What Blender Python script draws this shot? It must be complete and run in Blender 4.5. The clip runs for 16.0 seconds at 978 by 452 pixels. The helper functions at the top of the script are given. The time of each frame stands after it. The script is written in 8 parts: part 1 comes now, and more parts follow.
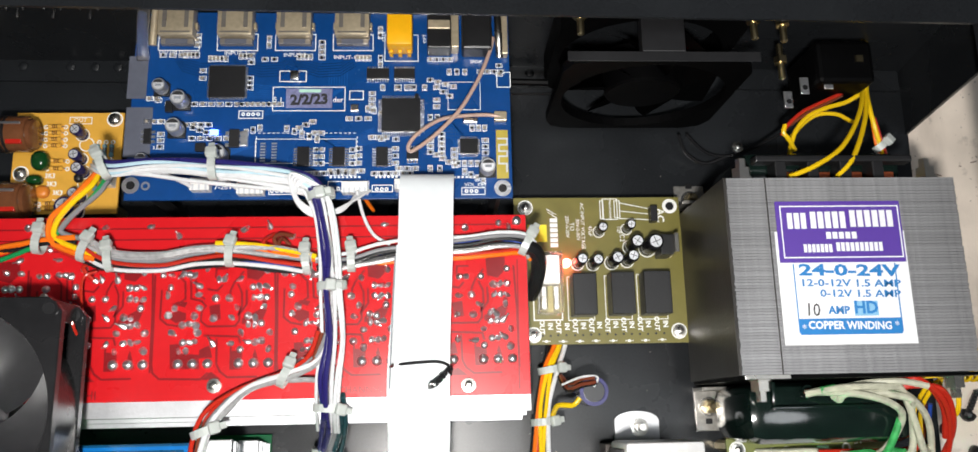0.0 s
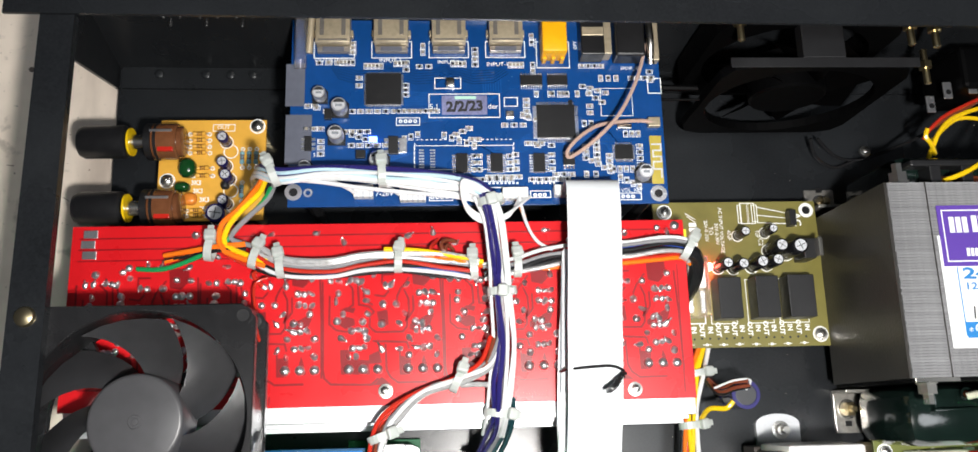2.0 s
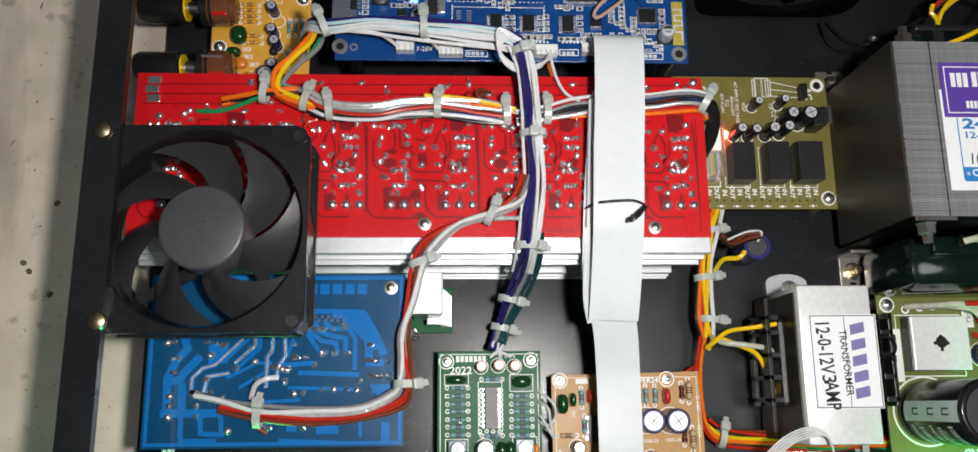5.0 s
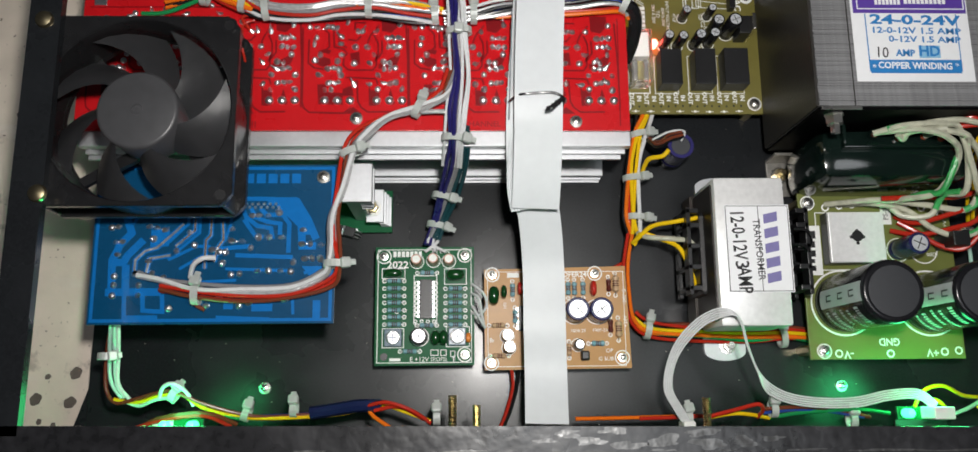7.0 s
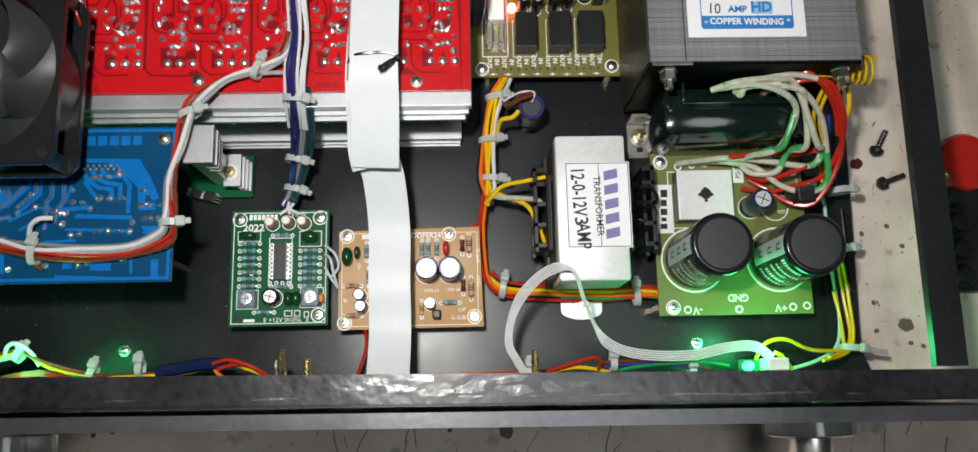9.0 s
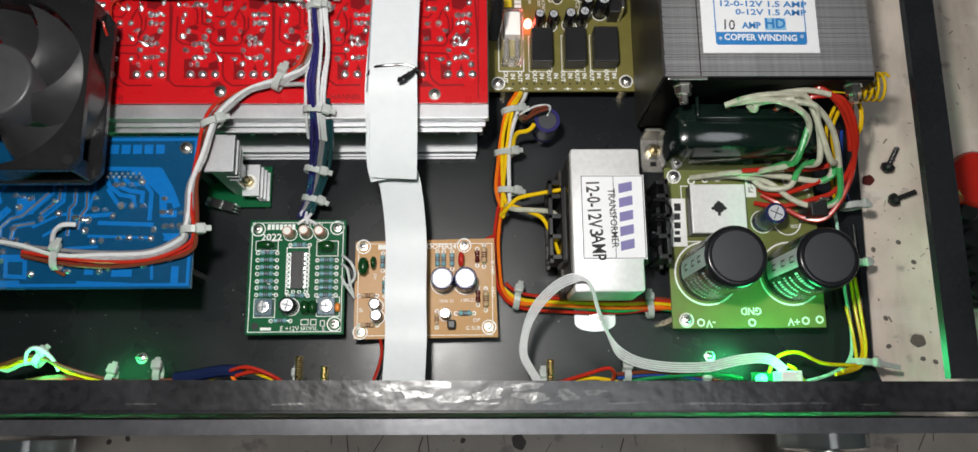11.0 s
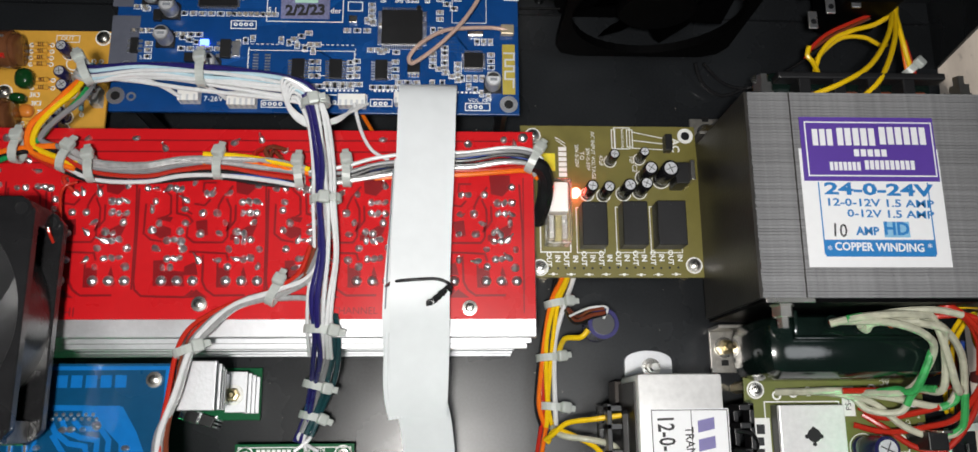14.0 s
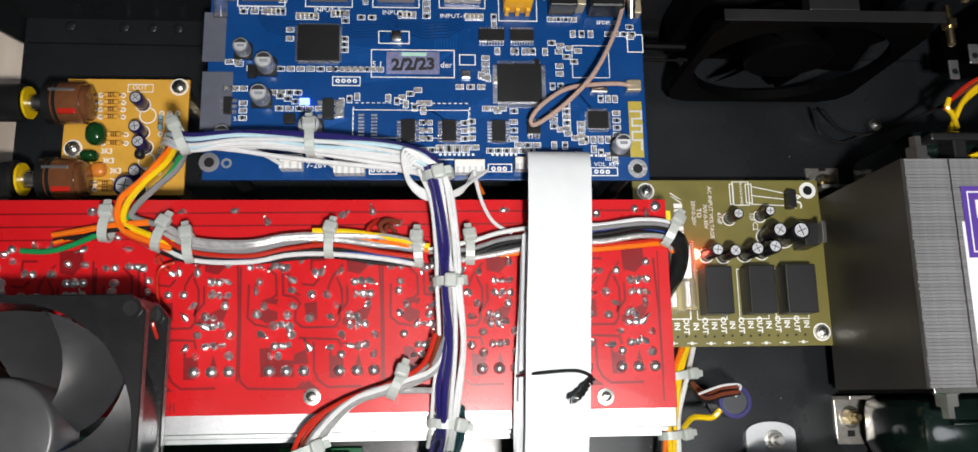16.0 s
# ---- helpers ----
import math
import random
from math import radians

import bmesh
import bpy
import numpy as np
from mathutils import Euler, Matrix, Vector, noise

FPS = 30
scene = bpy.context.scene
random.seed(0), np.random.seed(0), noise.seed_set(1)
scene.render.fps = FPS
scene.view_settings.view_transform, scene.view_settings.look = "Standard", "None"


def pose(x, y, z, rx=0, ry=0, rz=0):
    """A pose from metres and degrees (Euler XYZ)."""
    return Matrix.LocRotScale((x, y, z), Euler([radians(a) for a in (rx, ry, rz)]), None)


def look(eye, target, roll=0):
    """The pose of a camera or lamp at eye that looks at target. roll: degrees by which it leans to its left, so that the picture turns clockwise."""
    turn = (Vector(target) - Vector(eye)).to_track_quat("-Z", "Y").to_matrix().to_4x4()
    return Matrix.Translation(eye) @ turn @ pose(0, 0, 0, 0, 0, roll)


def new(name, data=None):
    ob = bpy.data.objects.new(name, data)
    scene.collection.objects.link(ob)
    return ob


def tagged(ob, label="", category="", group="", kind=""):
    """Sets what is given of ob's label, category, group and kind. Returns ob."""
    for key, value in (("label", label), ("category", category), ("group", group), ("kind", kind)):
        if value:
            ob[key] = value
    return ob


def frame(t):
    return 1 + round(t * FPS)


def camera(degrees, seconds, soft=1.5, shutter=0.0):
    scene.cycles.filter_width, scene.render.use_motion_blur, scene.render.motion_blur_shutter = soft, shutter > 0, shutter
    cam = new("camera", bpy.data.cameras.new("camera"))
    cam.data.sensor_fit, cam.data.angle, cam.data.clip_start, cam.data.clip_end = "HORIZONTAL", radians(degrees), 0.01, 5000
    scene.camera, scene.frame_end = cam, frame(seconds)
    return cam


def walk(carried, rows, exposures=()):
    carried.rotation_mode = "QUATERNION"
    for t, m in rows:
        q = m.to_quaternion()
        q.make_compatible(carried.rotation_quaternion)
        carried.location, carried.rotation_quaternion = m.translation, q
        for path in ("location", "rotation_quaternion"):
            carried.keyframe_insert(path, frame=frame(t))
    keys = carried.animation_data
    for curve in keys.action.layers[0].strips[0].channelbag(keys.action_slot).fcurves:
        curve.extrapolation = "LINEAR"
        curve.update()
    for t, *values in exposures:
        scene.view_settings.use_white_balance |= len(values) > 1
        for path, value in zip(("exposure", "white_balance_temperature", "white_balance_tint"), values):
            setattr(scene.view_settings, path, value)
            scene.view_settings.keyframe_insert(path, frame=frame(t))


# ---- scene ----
cam = camera(61.0, 16.0)
METRES, EYE, TILT, LEAN, TURN = 0.51, 0.398, -90.0, -3.4, 0.0
ROWS = [
    (0.0, 0.0, 0.0, 0.0, 0.27, 12.69, 1.18),
    (0.5, -0.0451, -0.0065, 0.0002, 0.17, 12.83, 1.26),
    (1.0, -0.0894, -0.0086, -0.0024, 0.22, 12.86, 1.39),
    (1.5, -0.1216, -0.0169, -0.0015, 0.33, 13.0, 1.46),
    (2.0, -0.1321, -0.0067, 0.0042, 0.23, 12.85, 1.45),
    (2.5, -0.1475, -0.0041, 0.0012, 0.24, 12.76, 1.36),
    (3.0, -0.1622, -0.0038, -0.0064, 0.23, 12.49, 1.09),
    (3.5, -0.1754, -0.006, -0.027, 0.15, 12.2, 0.81),
    (4.0, -0.1731, -0.0152, -0.0597, 0.22, 12.13, 0.66),
    (6.5, -0.0978, -0.0486, -0.1985, 1.52, 11.77, 0.42),
    (7.0, -0.0788, -0.0519, -0.2157, 1.63, 11.34, 0.56),
    (7.5, -0.057, -0.0557, -0.2272, 1.82, 10.96, 0.85),
    (8.0, -0.0103, -0.0534, -0.2313, 1.78, 10.82, 1.26),
    (8.5, 0.0368, -0.0502, -0.2454, 1.84, 10.88, 1.25),
    (8.7, 0.0545, -0.05, -0.2484, 1.86, 10.9, 1.24),
    (9.3, 0.0665, -0.0515, -0.2545, 1.92, 11.1, 1.12),
    (10.8, 0.0556, -0.057, -0.2668, 2.13, 12.24, 0.64),
    (11.0, 0.0553, -0.0577, -0.262, 2.13, 12.41, 0.59),
    (11.5, 0.0535, -0.0594, -0.2466, 2.11, 13.06, 0.39),
    (12.0, 0.0511, -0.056, -0.2218, 1.97, 13.42, 0.2),
    (12.5, 0.05, -0.0128, -0.1651, 1.81, 13.63, 0.21),
    (13.0, 0.0374, 0.04, -0.0982, 1.46, 13.45, 0.31),
    (13.5, 0.0191, 0.0503, -0.0678, 1.16, 13.29, 0.3),
    (14.0, 0.0031, 0.0538, -0.0577, 0.77, 13.06, 0.4),
    (14.5, -0.0003, 0.0775, -0.0321, 0.51, 12.64, 0.43),
    (15.0, -0.0227, 0.0872, 0.0107, 0.08, 12.06, 0.53),
    (15.5, -0.0525, 0.0923, 0.02, -0.15, 11.64, 0.73),
    (16.0, -0.0996, 0.0894, 0.0243, -0.2, 11.48, 0.91),
]
EXPOSURES = [(0.0, -0.2), (1.5, 0.06), (3.3, 0.05), (4.2, -0.36), (6.4, -0.9), (7.0, -0.92), (8.5, -0.79), (11.0, -0.78), (13.0, -0.88), (14.5, -0.64), (16.0, -0.42)]
walk(cam, [(t, pose(0, 0, EYE, TILT, LEAN, TURN) @ pose(METRES * x, METRES * y, METRES * z, 90 + pitch, roll, yaw)) for t, x, y, z, yaw, pitch, roll in ROWS], EXPOSURES)

# ---- world and light ----
world = bpy.data.worlds.new("room_air")
world.use_nodes = True
world.node_tree.nodes["Background"].inputs[0].default_value = (0.75, 0.82, 1.0, 1)
world.node_tree.nodes["Background"].inputs[1].default_value = 0.035
scene.world = world


def lamp(name, kind, energy, at, color=(1, 1, 1), size=0.01, aim=None):
    data = bpy.data.lights.new(name, kind)
    data.energy, data.color = energy, color
    if kind == "AREA":
        data.shape, data.size = "DISK", size
    else:
        data.shadow_soft_size = size
    ob = new(name, data)
    ob.matrix_world = look(at, aim) if aim else Matrix.Translation(at)
    return ob


# the lamp of the telephone that films, held above the chassis
lamp("phone_lamp", "AREA", 3.0, (-0.012, -0.06, 0.455), (1.0, 0.97, 0.93), 0.028, (0.02, 0.0, 0.0))
# the lamp of the room
lamp("ceiling_lamp", "AREA", 11.0, (0.4, -0.3, 2.3), (0.93, 0.97, 1.0), 0.7, (0.1, 0, 0))


# ---- materials ----
def mat(name, color, rough=0.5, metal=0.0, vary=0.12, scale=300.0, bump=0.0, bump_scale=2000.0, emit=None, power=0.0,
        island=0.0, coat=0.0, glass=0.0, big=25.0):
    m = bpy.data.materials.new(name)
    m.use_nodes = True
    nt = m.node_tree
    b = nt.nodes["Principled BSDF"]
    b.inputs["Base Color"].default_value = (*color, 1)
    b.inputs["Roughness"].default_value = rough
    b.inputs["Metallic"].default_value = metal
    b.inputs["Coat Weight"].default_value = coat
    b.inputs["Transmission Weight"].default_value = glass
    co = nt.nodes.new("ShaderNodeTexCoord")
    if vary:
        fine, wide = nt.nodes.new("ShaderNodeTexNoise"), nt.nodes.new("ShaderNodeTexNoise")
        for n, s in ((fine, scale), (wide, big)):
            n.inputs["Scale"].default_value = s
            n.inputs["Detail"].default_value = 4
            nt.links.new(co.outputs["Object"], n.inputs["Vector"])
        add = nt.nodes.new("ShaderNodeMath")
        add.operation = "ADD"
        nt.links.new(fine.outputs[0], add.inputs[0])
        nt.links.new(wide.outputs[0], add.inputs[1])
        tot = add
        if island:
            g = nt.nodes.new("ShaderNodeNewGeometry")
            mul = nt.nodes.new("ShaderNodeMath")
            mul.operation = "MULTIPLY_ADD"
            mul.inputs[1].default_value = island
            nt.links.new(g.outputs["Random Per Island"], mul.inputs[0])
            nt.links.new(add.outputs[0], mul.inputs[2])
            tot = mul
        ramp = nt.nodes.new("ShaderNodeMapRange")
        ramp.inputs["From Min"].default_value, ramp.inputs["From Max"].default_value = 0.6, 1.4
        ramp.inputs["To Min"].default_value, ramp.inputs["To Max"].default_value = 1 - vary, 1 + vary
        ramp.clamp = False
        nt.links.new(tot.outputs[0], ramp.inputs["Value"])
        hsv = nt.nodes.new("ShaderNodeHueSaturation")
        hsv.inputs["Color"].default_value = (*color, 1)
        nt.links.new(ramp.outputs[0], hsv.inputs["Value"])
        nt.links.new(hsv.outputs[0], b.inputs["Base Color"])
        rr = nt.nodes.new("ShaderNodeMapRange")
        rr.inputs["From Min"].default_value, rr.inputs["From Max"].default_value = 0.3, 0.7
        rr.inputs["To Min"].default_value, rr.inputs["To Max"].default_value = rough * 0.8, min(1, rough * 1.2)
        nt.links.new(wide.outputs[0], rr.inputs["Value"])
        nt.links.new(rr.outputs[0], b.inputs["Roughness"])
    if bump:
        n, k = nt.nodes.new("ShaderNodeTexNoise"), nt.nodes.new("ShaderNodeBump")
        n.inputs["Scale"].default_value = bump_scale
        nt.links.new(co.outputs["Object"], n.inputs["Vector"])
        nt.links.new(n.outputs[0], k.inputs["Height"])
        k.inputs["Strength"].default_value = bump
        k.inputs["Distance"].default_value = 0.0005
        nt.links.new(k.outputs[0], b.inputs["Normal"])
    if emit:
        b.inputs["Emission Color"].default_value = (*emit, 1)
        b.inputs["Emission Strength"].default_value = power
    return m


BLACK_PAINT = mat("black_powder_coat", (0.014, 0.0155, 0.0175), 0.28, 0, 0.35, 900, 0.05, 2500)
BLACK_PAINT.node_tree.nodes["Principled BSDF"].inputs["Specular IOR Level"].default_value = 0.33
BLACK_WORN = mat("worn_black_paint", (0.018, 0.018, 0.02), 0.26, 0, 0.7, 260, 0.5, 140, big=25)
ALU = mat("aluminium", (0.6, 0.61, 0.63), 0.5, 0.9, 0.08, 500, 0.1, 900)
STEEL = mat("zinc_plated_steel", (0.75, 0.73, 0.68), 0.28, 1.0, 0.1)
BRASS = mat("yellow_zinc", (0.72, 0.6, 0.36), 0.3, 1.0, 0.15)
TIN = mat("solder", (0.88, 0.88, 0.9), 0.3, 0.96, 0.1, 900, 0.35, 1100)
RED_MASK = mat("red_solder_mask", (0.56, 0.008, 0.012), 0.3, 0, 0.06, 300, coat=0.2)
RED_GAP = mat("red_mask_on_bare_board", (0.21, 0.004, 0.007), 0.35, 0, 0.1)
RED_DARK = mat("red_board_edge", (0.3, 0.02, 0.02), 0.5)
BLUE_MASK = mat("deep_blue_solder_mask", (0.004, 0.05, 0.2), 0.3, 0, 0.12, 300, coat=0.3)
BLUE_DEEP = mat("blue_mask_between_tracks", (0.002, 0.022, 0.085), 0.3, 0, 0.1)
BLUE_TRACE = mat("blue_mask_on_copper", (0.008, 0.075, 0.28), 0.28, 0, 0.1)
KUM_BASE = mat("blue_mask_bare", (0.002, 0.06, 0.15), 0.28, 0, 0.1, coat=0.3)
KUM_TRACE = mat("bright_blue_copper", (0.005, 0.15, 0.47), 0.25, 0, 0.1, coat=0.3)
GREEN_MASK = mat("green_solder_mask", (0.001, 0.09, 0.03), 0.4, 0, 0.1)
GREEN_MASK.node_tree.nodes["Principled BSDF"].inputs["Specular IOR Level"].default_value = 0.15
OLIVE_MASK = mat("olive_fibreglass", (0.17, 0.15, 0.035), 0.42, 0, 0.2, 120, big=18)
PS_MASK = mat("olive_green_fibreglass", (0.15, 0.17, 0.04), 0.42, 0, 0.15, 120)
TAN_MASK = mat("tan_phenolic_board", (0.45, 0.23, 0.065), 0.5, 0, 0.1, 200)
YELLOW_MASK = mat("yellow_phenolic_board", (0.72, 0.38, 0.05), 0.45, 0, 0.1, 200)
SILK = mat("white_silkscreen", (0.85, 0.86, 0.84), 0.6, 0, 0.06, 900)
CHIP = mat("black_epoxy", (0.012, 0.012, 0.013), 0.4, 0, 0.2, 600, 0.15)
BLACK_PLASTIC = mat("black_plastic", (0.011, 0.011, 0.012), 0.36, 0, 0.25, 300, 0.1)
FAN_SHELL = mat("glossy_black_fan_frame", (0.013, 0.013, 0.014), 0.27, 0, 0.3, 260, 0.12, 700)
FAN_PLASTIC = mat("dark_grey_fan_plastic", (0.06, 0.06, 0.064), 0.35, 0, 0.15, 200)
SLEEVE_DARK = mat("black_capacitor_sleeve", (0.01, 0.01, 0.012), 0.22, 0, 0.15)
SLEEVE_BLUE = mat("navy_capacitor_sleeve", (0.016, 0.015, 0.075), 0.25, 0, 0.15)
CAP_TOP = mat("aluminium_can_top", (0.78, 0.79, 0.82), 0.34, 0.5, 0.2, 700, 0.25, 900)
CAP_TOP_DARK = mat("dark_grey_vinyl_top", (0.035, 0.037, 0.042), 0.5, 0, 0.1, 400, 0.1)
GREY_STRIPE = mat("light_grey_print", (0.55, 0.57, 0.6), 0.4, 0, 0.1)
WHITE_PLASTIC = mat("white_nylon", (0.8, 0.8, 0.77), 0.4, 0, 0.06)
NYLON = mat("milky_nylon", (0.64, 0.68, 0.65), 0.33, 0, 0.1, glass=0.35)
RIBBON = mat("white_ribbon_cable", (0.64, 0.67, 0.69), 0.5, 0, 0.04, 200)
RIBBON_INK = mat("grey_ink", (0.25, 0.27, 0.3), 0.6)
PAPER = mat("white_label_paper", (0.84, 0.85, 0.87), 0.5, 0, 0.03)
PURPLE_INK = mat("purple_ink", (0.1, 0.045, 0.33), 0.5, 0, 0.06)
BLUE_INK = mat("blue_ink", (0.02, 0.2, 0.52), 0.5, 0, 0.06)
GREY_BLUE_INK = mat("slate_violet_ink", (0.2, 0.18, 0.4), 0.5, 0, 0.08)
BLACK_INK = mat("black_ink", (0.02, 0.02, 0.022), 0.6)
LAMINATE = mat("varnished_lamination_steel", (0.4, 0.4, 0.41), 0.4, 0.4, 0.3, 500, 0, island=0.0)
LAMINATE.node_tree.nodes["Principled BSDF"].inputs["Metallic"].default_value = 0.55
nt = LAMINATE.node_tree
each, span, times_ = nt.nodes.new("ShaderNodeObjectInfo"), nt.nodes.new("ShaderNodeMapRange"), nt.nodes.new("ShaderNodeVectorMath")
span.inputs["To Min"].default_value, span.inputs["To Max"].default_value = 0.89, 1.1
times_.operation = "SCALE"
nt.links.new(each.outputs["Random"], span.inputs["Value"])
nt.links.new(span.outputs[0], times_.inputs["Scale"])
nt.links.new([n for n in nt.nodes if n.type == "HUE_SAT"][0].outputs[0], times_.inputs[0])
nt.links.new(times_.outputs[0], nt.nodes["Principled BSDF"].inputs["Base Color"])
# side of the core with its shade painted in; also the dark joint line
LAMINATE_SIDE = mat("shaded_side_and_joint_steel", (0.04, 0.037, 0.034), 0.38, 0.2, 0.2, 400, 0.2, 800)
# black tape; its slight green is the lamps' reflection put into the colour
TAPE = mat("glossy_black_tape_green_reflection", (0.005, 0.011, 0.009), 0.12, 0, 0.4, 120, 0.12, 160)
COPPER = mat("enamelled_copper", (0.5, 0.12, 0.05), 0.3, 0.7, 0.2)
GOLD_CONTACT = mat("nickel_shell", (0.52, 0.44, 0.31), 0.36, 0.5, 0.2, 500, 0.12, 900)
DARK_SHELL = mat("tarnished_nickel_shell", (0.26, 0.24, 0.22), 0.3, 0.5, 0.15)
RCA_YELLOW = mat("orange_yellow_plastic", (0.85, 0.42, 0.005), 0.35, 0, 0.06)
CLEAR = mat("clear_polycarbonate", (1.0, 0.97, 0.96), 0.06, 0, 0, glass=0.95)
GREEN_FILM = mat("dark_green_film_capacitor", (0.006, 0.05, 0.012), 0.2, 0, 0.2)
RED_FILM = mat("red_dipped_capacitor", (0.5, 0.02, 0.012), 0.25, 0, 0.1)
ORANGE_FILM = mat("orange_ceramic", (0.7, 0.22, 0.03), 0.3, 0, 0.1)
RES_BLUE = mat("pale_blue_resistor", (0.18, 0.36, 0.42), 0.4, 0, 0.15)
RES_TAN = mat("beige_resistor", (0.5, 0.34, 0.2), 0.4, 0, 0.15)
SMD_GREY = mat("grey_beige_ceramic", (0.3, 0.27, 0.23), 0.4, 0, 0.15)
RES_BROWN = mat("dark_red_diode", (0.09, 0.015, 0.012), 0.3)
POT_BLUE = mat("slate_trimmer", (0.12, 0.17, 0.22), 0.3, 0, 0.2)
POT_AMBER = mat("amber_phenolic", (0.16, 0.06, 0.025), 0.25, 0, 0.2, coat=0.4)
ZINC_WHITE = mat("galvanised_bell_end", (0.82, 0.82, 0.82), 0.42, 0.2, 0.1, 400, 0.1, 700)
LED_BLUE = mat("lit_blue_led", (0.2, 0.3, 1), 0.3, emit=(0.08, 0.16, 1.0), power=9)
LED_RED = mat("lit_red_led", (1, 0.2, 0.15), 0.3, emit=(1.0, 0.09, 0.06), power=35)
LED_GREEN = mat("lit_green_led", (0.2, 1, 0.4), 0.3, emit=(0.05, 1.0, 0.28), power=6)
HOLO = mat("hologram_foil", (0.32, 0.33, 0.56), 0.35, 0.4, 0.4, 900)
YELLOW_STICKER = mat("yellow_sticker", (0.85, 0.72, 0.03), 0.5)
GOLD_PAD = mat("bare_antenna_substrate", (0.42, 0.33, 0.05), 0.5)
SILVER_PAD = mat("bare_thermal_pad", (0.13, 0.14, 0.18), 0.45, 0.3)
SHELLAC = mat("brown_coax", (0.55, 0.38, 0.31), 0.35, 0.2, 0.2, 900)
KNOB_CLEAR = mat("smoked_clear_knob", (0.5, 0.56, 0.54), 0.12, 0, 0, glass=0.6)
TABLE = mat("worn_beige_table", (0.76, 0.66, 0.56), 0.5, 0, 0.22, 40, 0.15, 500, big=9)
nt = TABLE.node_tree
hsv = [n for n in nt.nodes if n.type == "HUE_SAT"][0]
co = [n for n in nt.nodes if n.type == "TEX_COORD"][0]
bsdf = nt.nodes["Principled BSDF"]
last = hsv.outputs[0]
for stretch, size, lo, hi, tint, amount in (((1.0, 0.22, 1.0), 26.0, 0.56, 0.72, (0.3, 0.24, 0.2), 0.6), ((1.0, 1.0, 1.0), 75.0, 0.62, 0.7, (0.24, 0.2, 0.17), 0.55), ((1.0, 1.0, 1.0), 420.0, 0.68, 0.74, (0.16, 0.12, 0.1), 0.7), ((0.3, 1.0, 1.0), 60.0, 0.6, 0.75, (0.78, 0.72, 0.66), 0.6)):
    scale_, grain, cutoff, mixer = nt.nodes.new("ShaderNodeMapping"), nt.nodes.new("ShaderNodeTexNoise"), nt.nodes.new("ShaderNodeMapRange"), nt.nodes.new("ShaderNodeMix")
    scale_.inputs["Scale"].default_value = stretch
    grain.inputs["Scale"].default_value, grain.inputs["Detail"].default_value = size, 6
    cutoff.inputs["From Min"].default_value, cutoff.inputs["From Max"].default_value = lo, hi
    cutoff.inputs["To Max"].default_value = amount
    mixer.data_type = "RGBA"
    mixer.inputs[7].default_value = (*tint, 1)
    nt.links.new(co.outputs["Object"], scale_.inputs["Vector"])
    nt.links.new(scale_.outputs[0], grain.inputs["Vector"])
    nt.links.new(grain.outputs[0], cutoff.inputs["Value"])
    nt.links.new(cutoff.outputs[0], mixer.inputs[0])
    nt.links.new(last, mixer.inputs[6])
    last = mixer.outputs[2]
nt.links.new(last, bsdf.inputs["Base Color"])
STAIN = mat("dark_burn_stain", (0.13, 0.105, 0.09), 0.6, 0, 0.2)
SCRATCH = mat("brown_scratch", (0.2, 0.14, 0.11), 0.7)
# for the flange: painted reflections of the glossy paint, and real scrapes
GLINTS = mat("painted_glint_and_scrape", (0.085, 0.085, 0.085), 0.3, 0.6, 0.7, 260, 1.0, 170)
ROOM_WALL = mat("room_plaster", (0.2, 0.21, 0.21), 0.9, 0, 0.05, 3, big=1)


def wire_mat(name, c, rough=0.23):
    return mat(name, c, rough, 0, 0.1, 400)


W = {"red": wire_mat("red_wire", (0.46, 0.024, 0.012)), "orange": wire_mat("orange_wire", (0.8, 0.16, 0.01)),
     "yellow": wire_mat("yellow_wire", (0.8, 0.52, 0.008)), "green": wire_mat("green_wire", (0.01, 0.24, 0.07)),
     "black": wire_mat("black_wire", (0.012, 0.012, 0.013)), "white": wire_mat("white_wire", (0.66, 0.67, 0.68)),
     "grey": wire_mat("grey_wire", (0.22, 0.22, 0.23)), "blue": wire_mat("blue_wire", (0.02, 0.06, 0.32)),
     "navy": wire_mat("navy_wire", (0.018, 0.014, 0.11), 0.28), "silver": mat("silvery_screened_wire", (0.55, 0.55, 0.55), 0.24, 0.45, 0.3, 600, 0.3, 1500),
     "brown": wire_mat("brown_wire", (0.16, 0.04, 0.02)), "sky": wire_mat("pale_blue_wire", (0.45, 0.62, 0.7)),
     "sleeve": mat("woven_sleeve_white_green", (0.5, 0.5, 0.39), 0.28, 0, 0.35, 260, 0.5, 900),
     "sleevegreen": mat("green_stained_sleeve", (0.05, 0.36, 0.1), 0.28, 0, 0.45, 260, 0.4, 900),
     "teal": wire_mat("dark_teal_wire", (0.012, 0.05, 0.06), 0.26),
     "mint": wire_mat("pale_green_wire", (0.45, 0.72, 0.6))}

# ---- builders; all lengths below are in millimetres ----
ORIGIN = {}


def thing(name, x, y, z, label, category, group="", kind=""):
    ob = new(name)
    ob.empty_display_size = 0.01
    ob.location = (x / 1000, y / 1000, z / 1000)
    ORIGIN[ob.name] = Vector((x, y, z))
    return tagged(ob, label, category, group, kind)


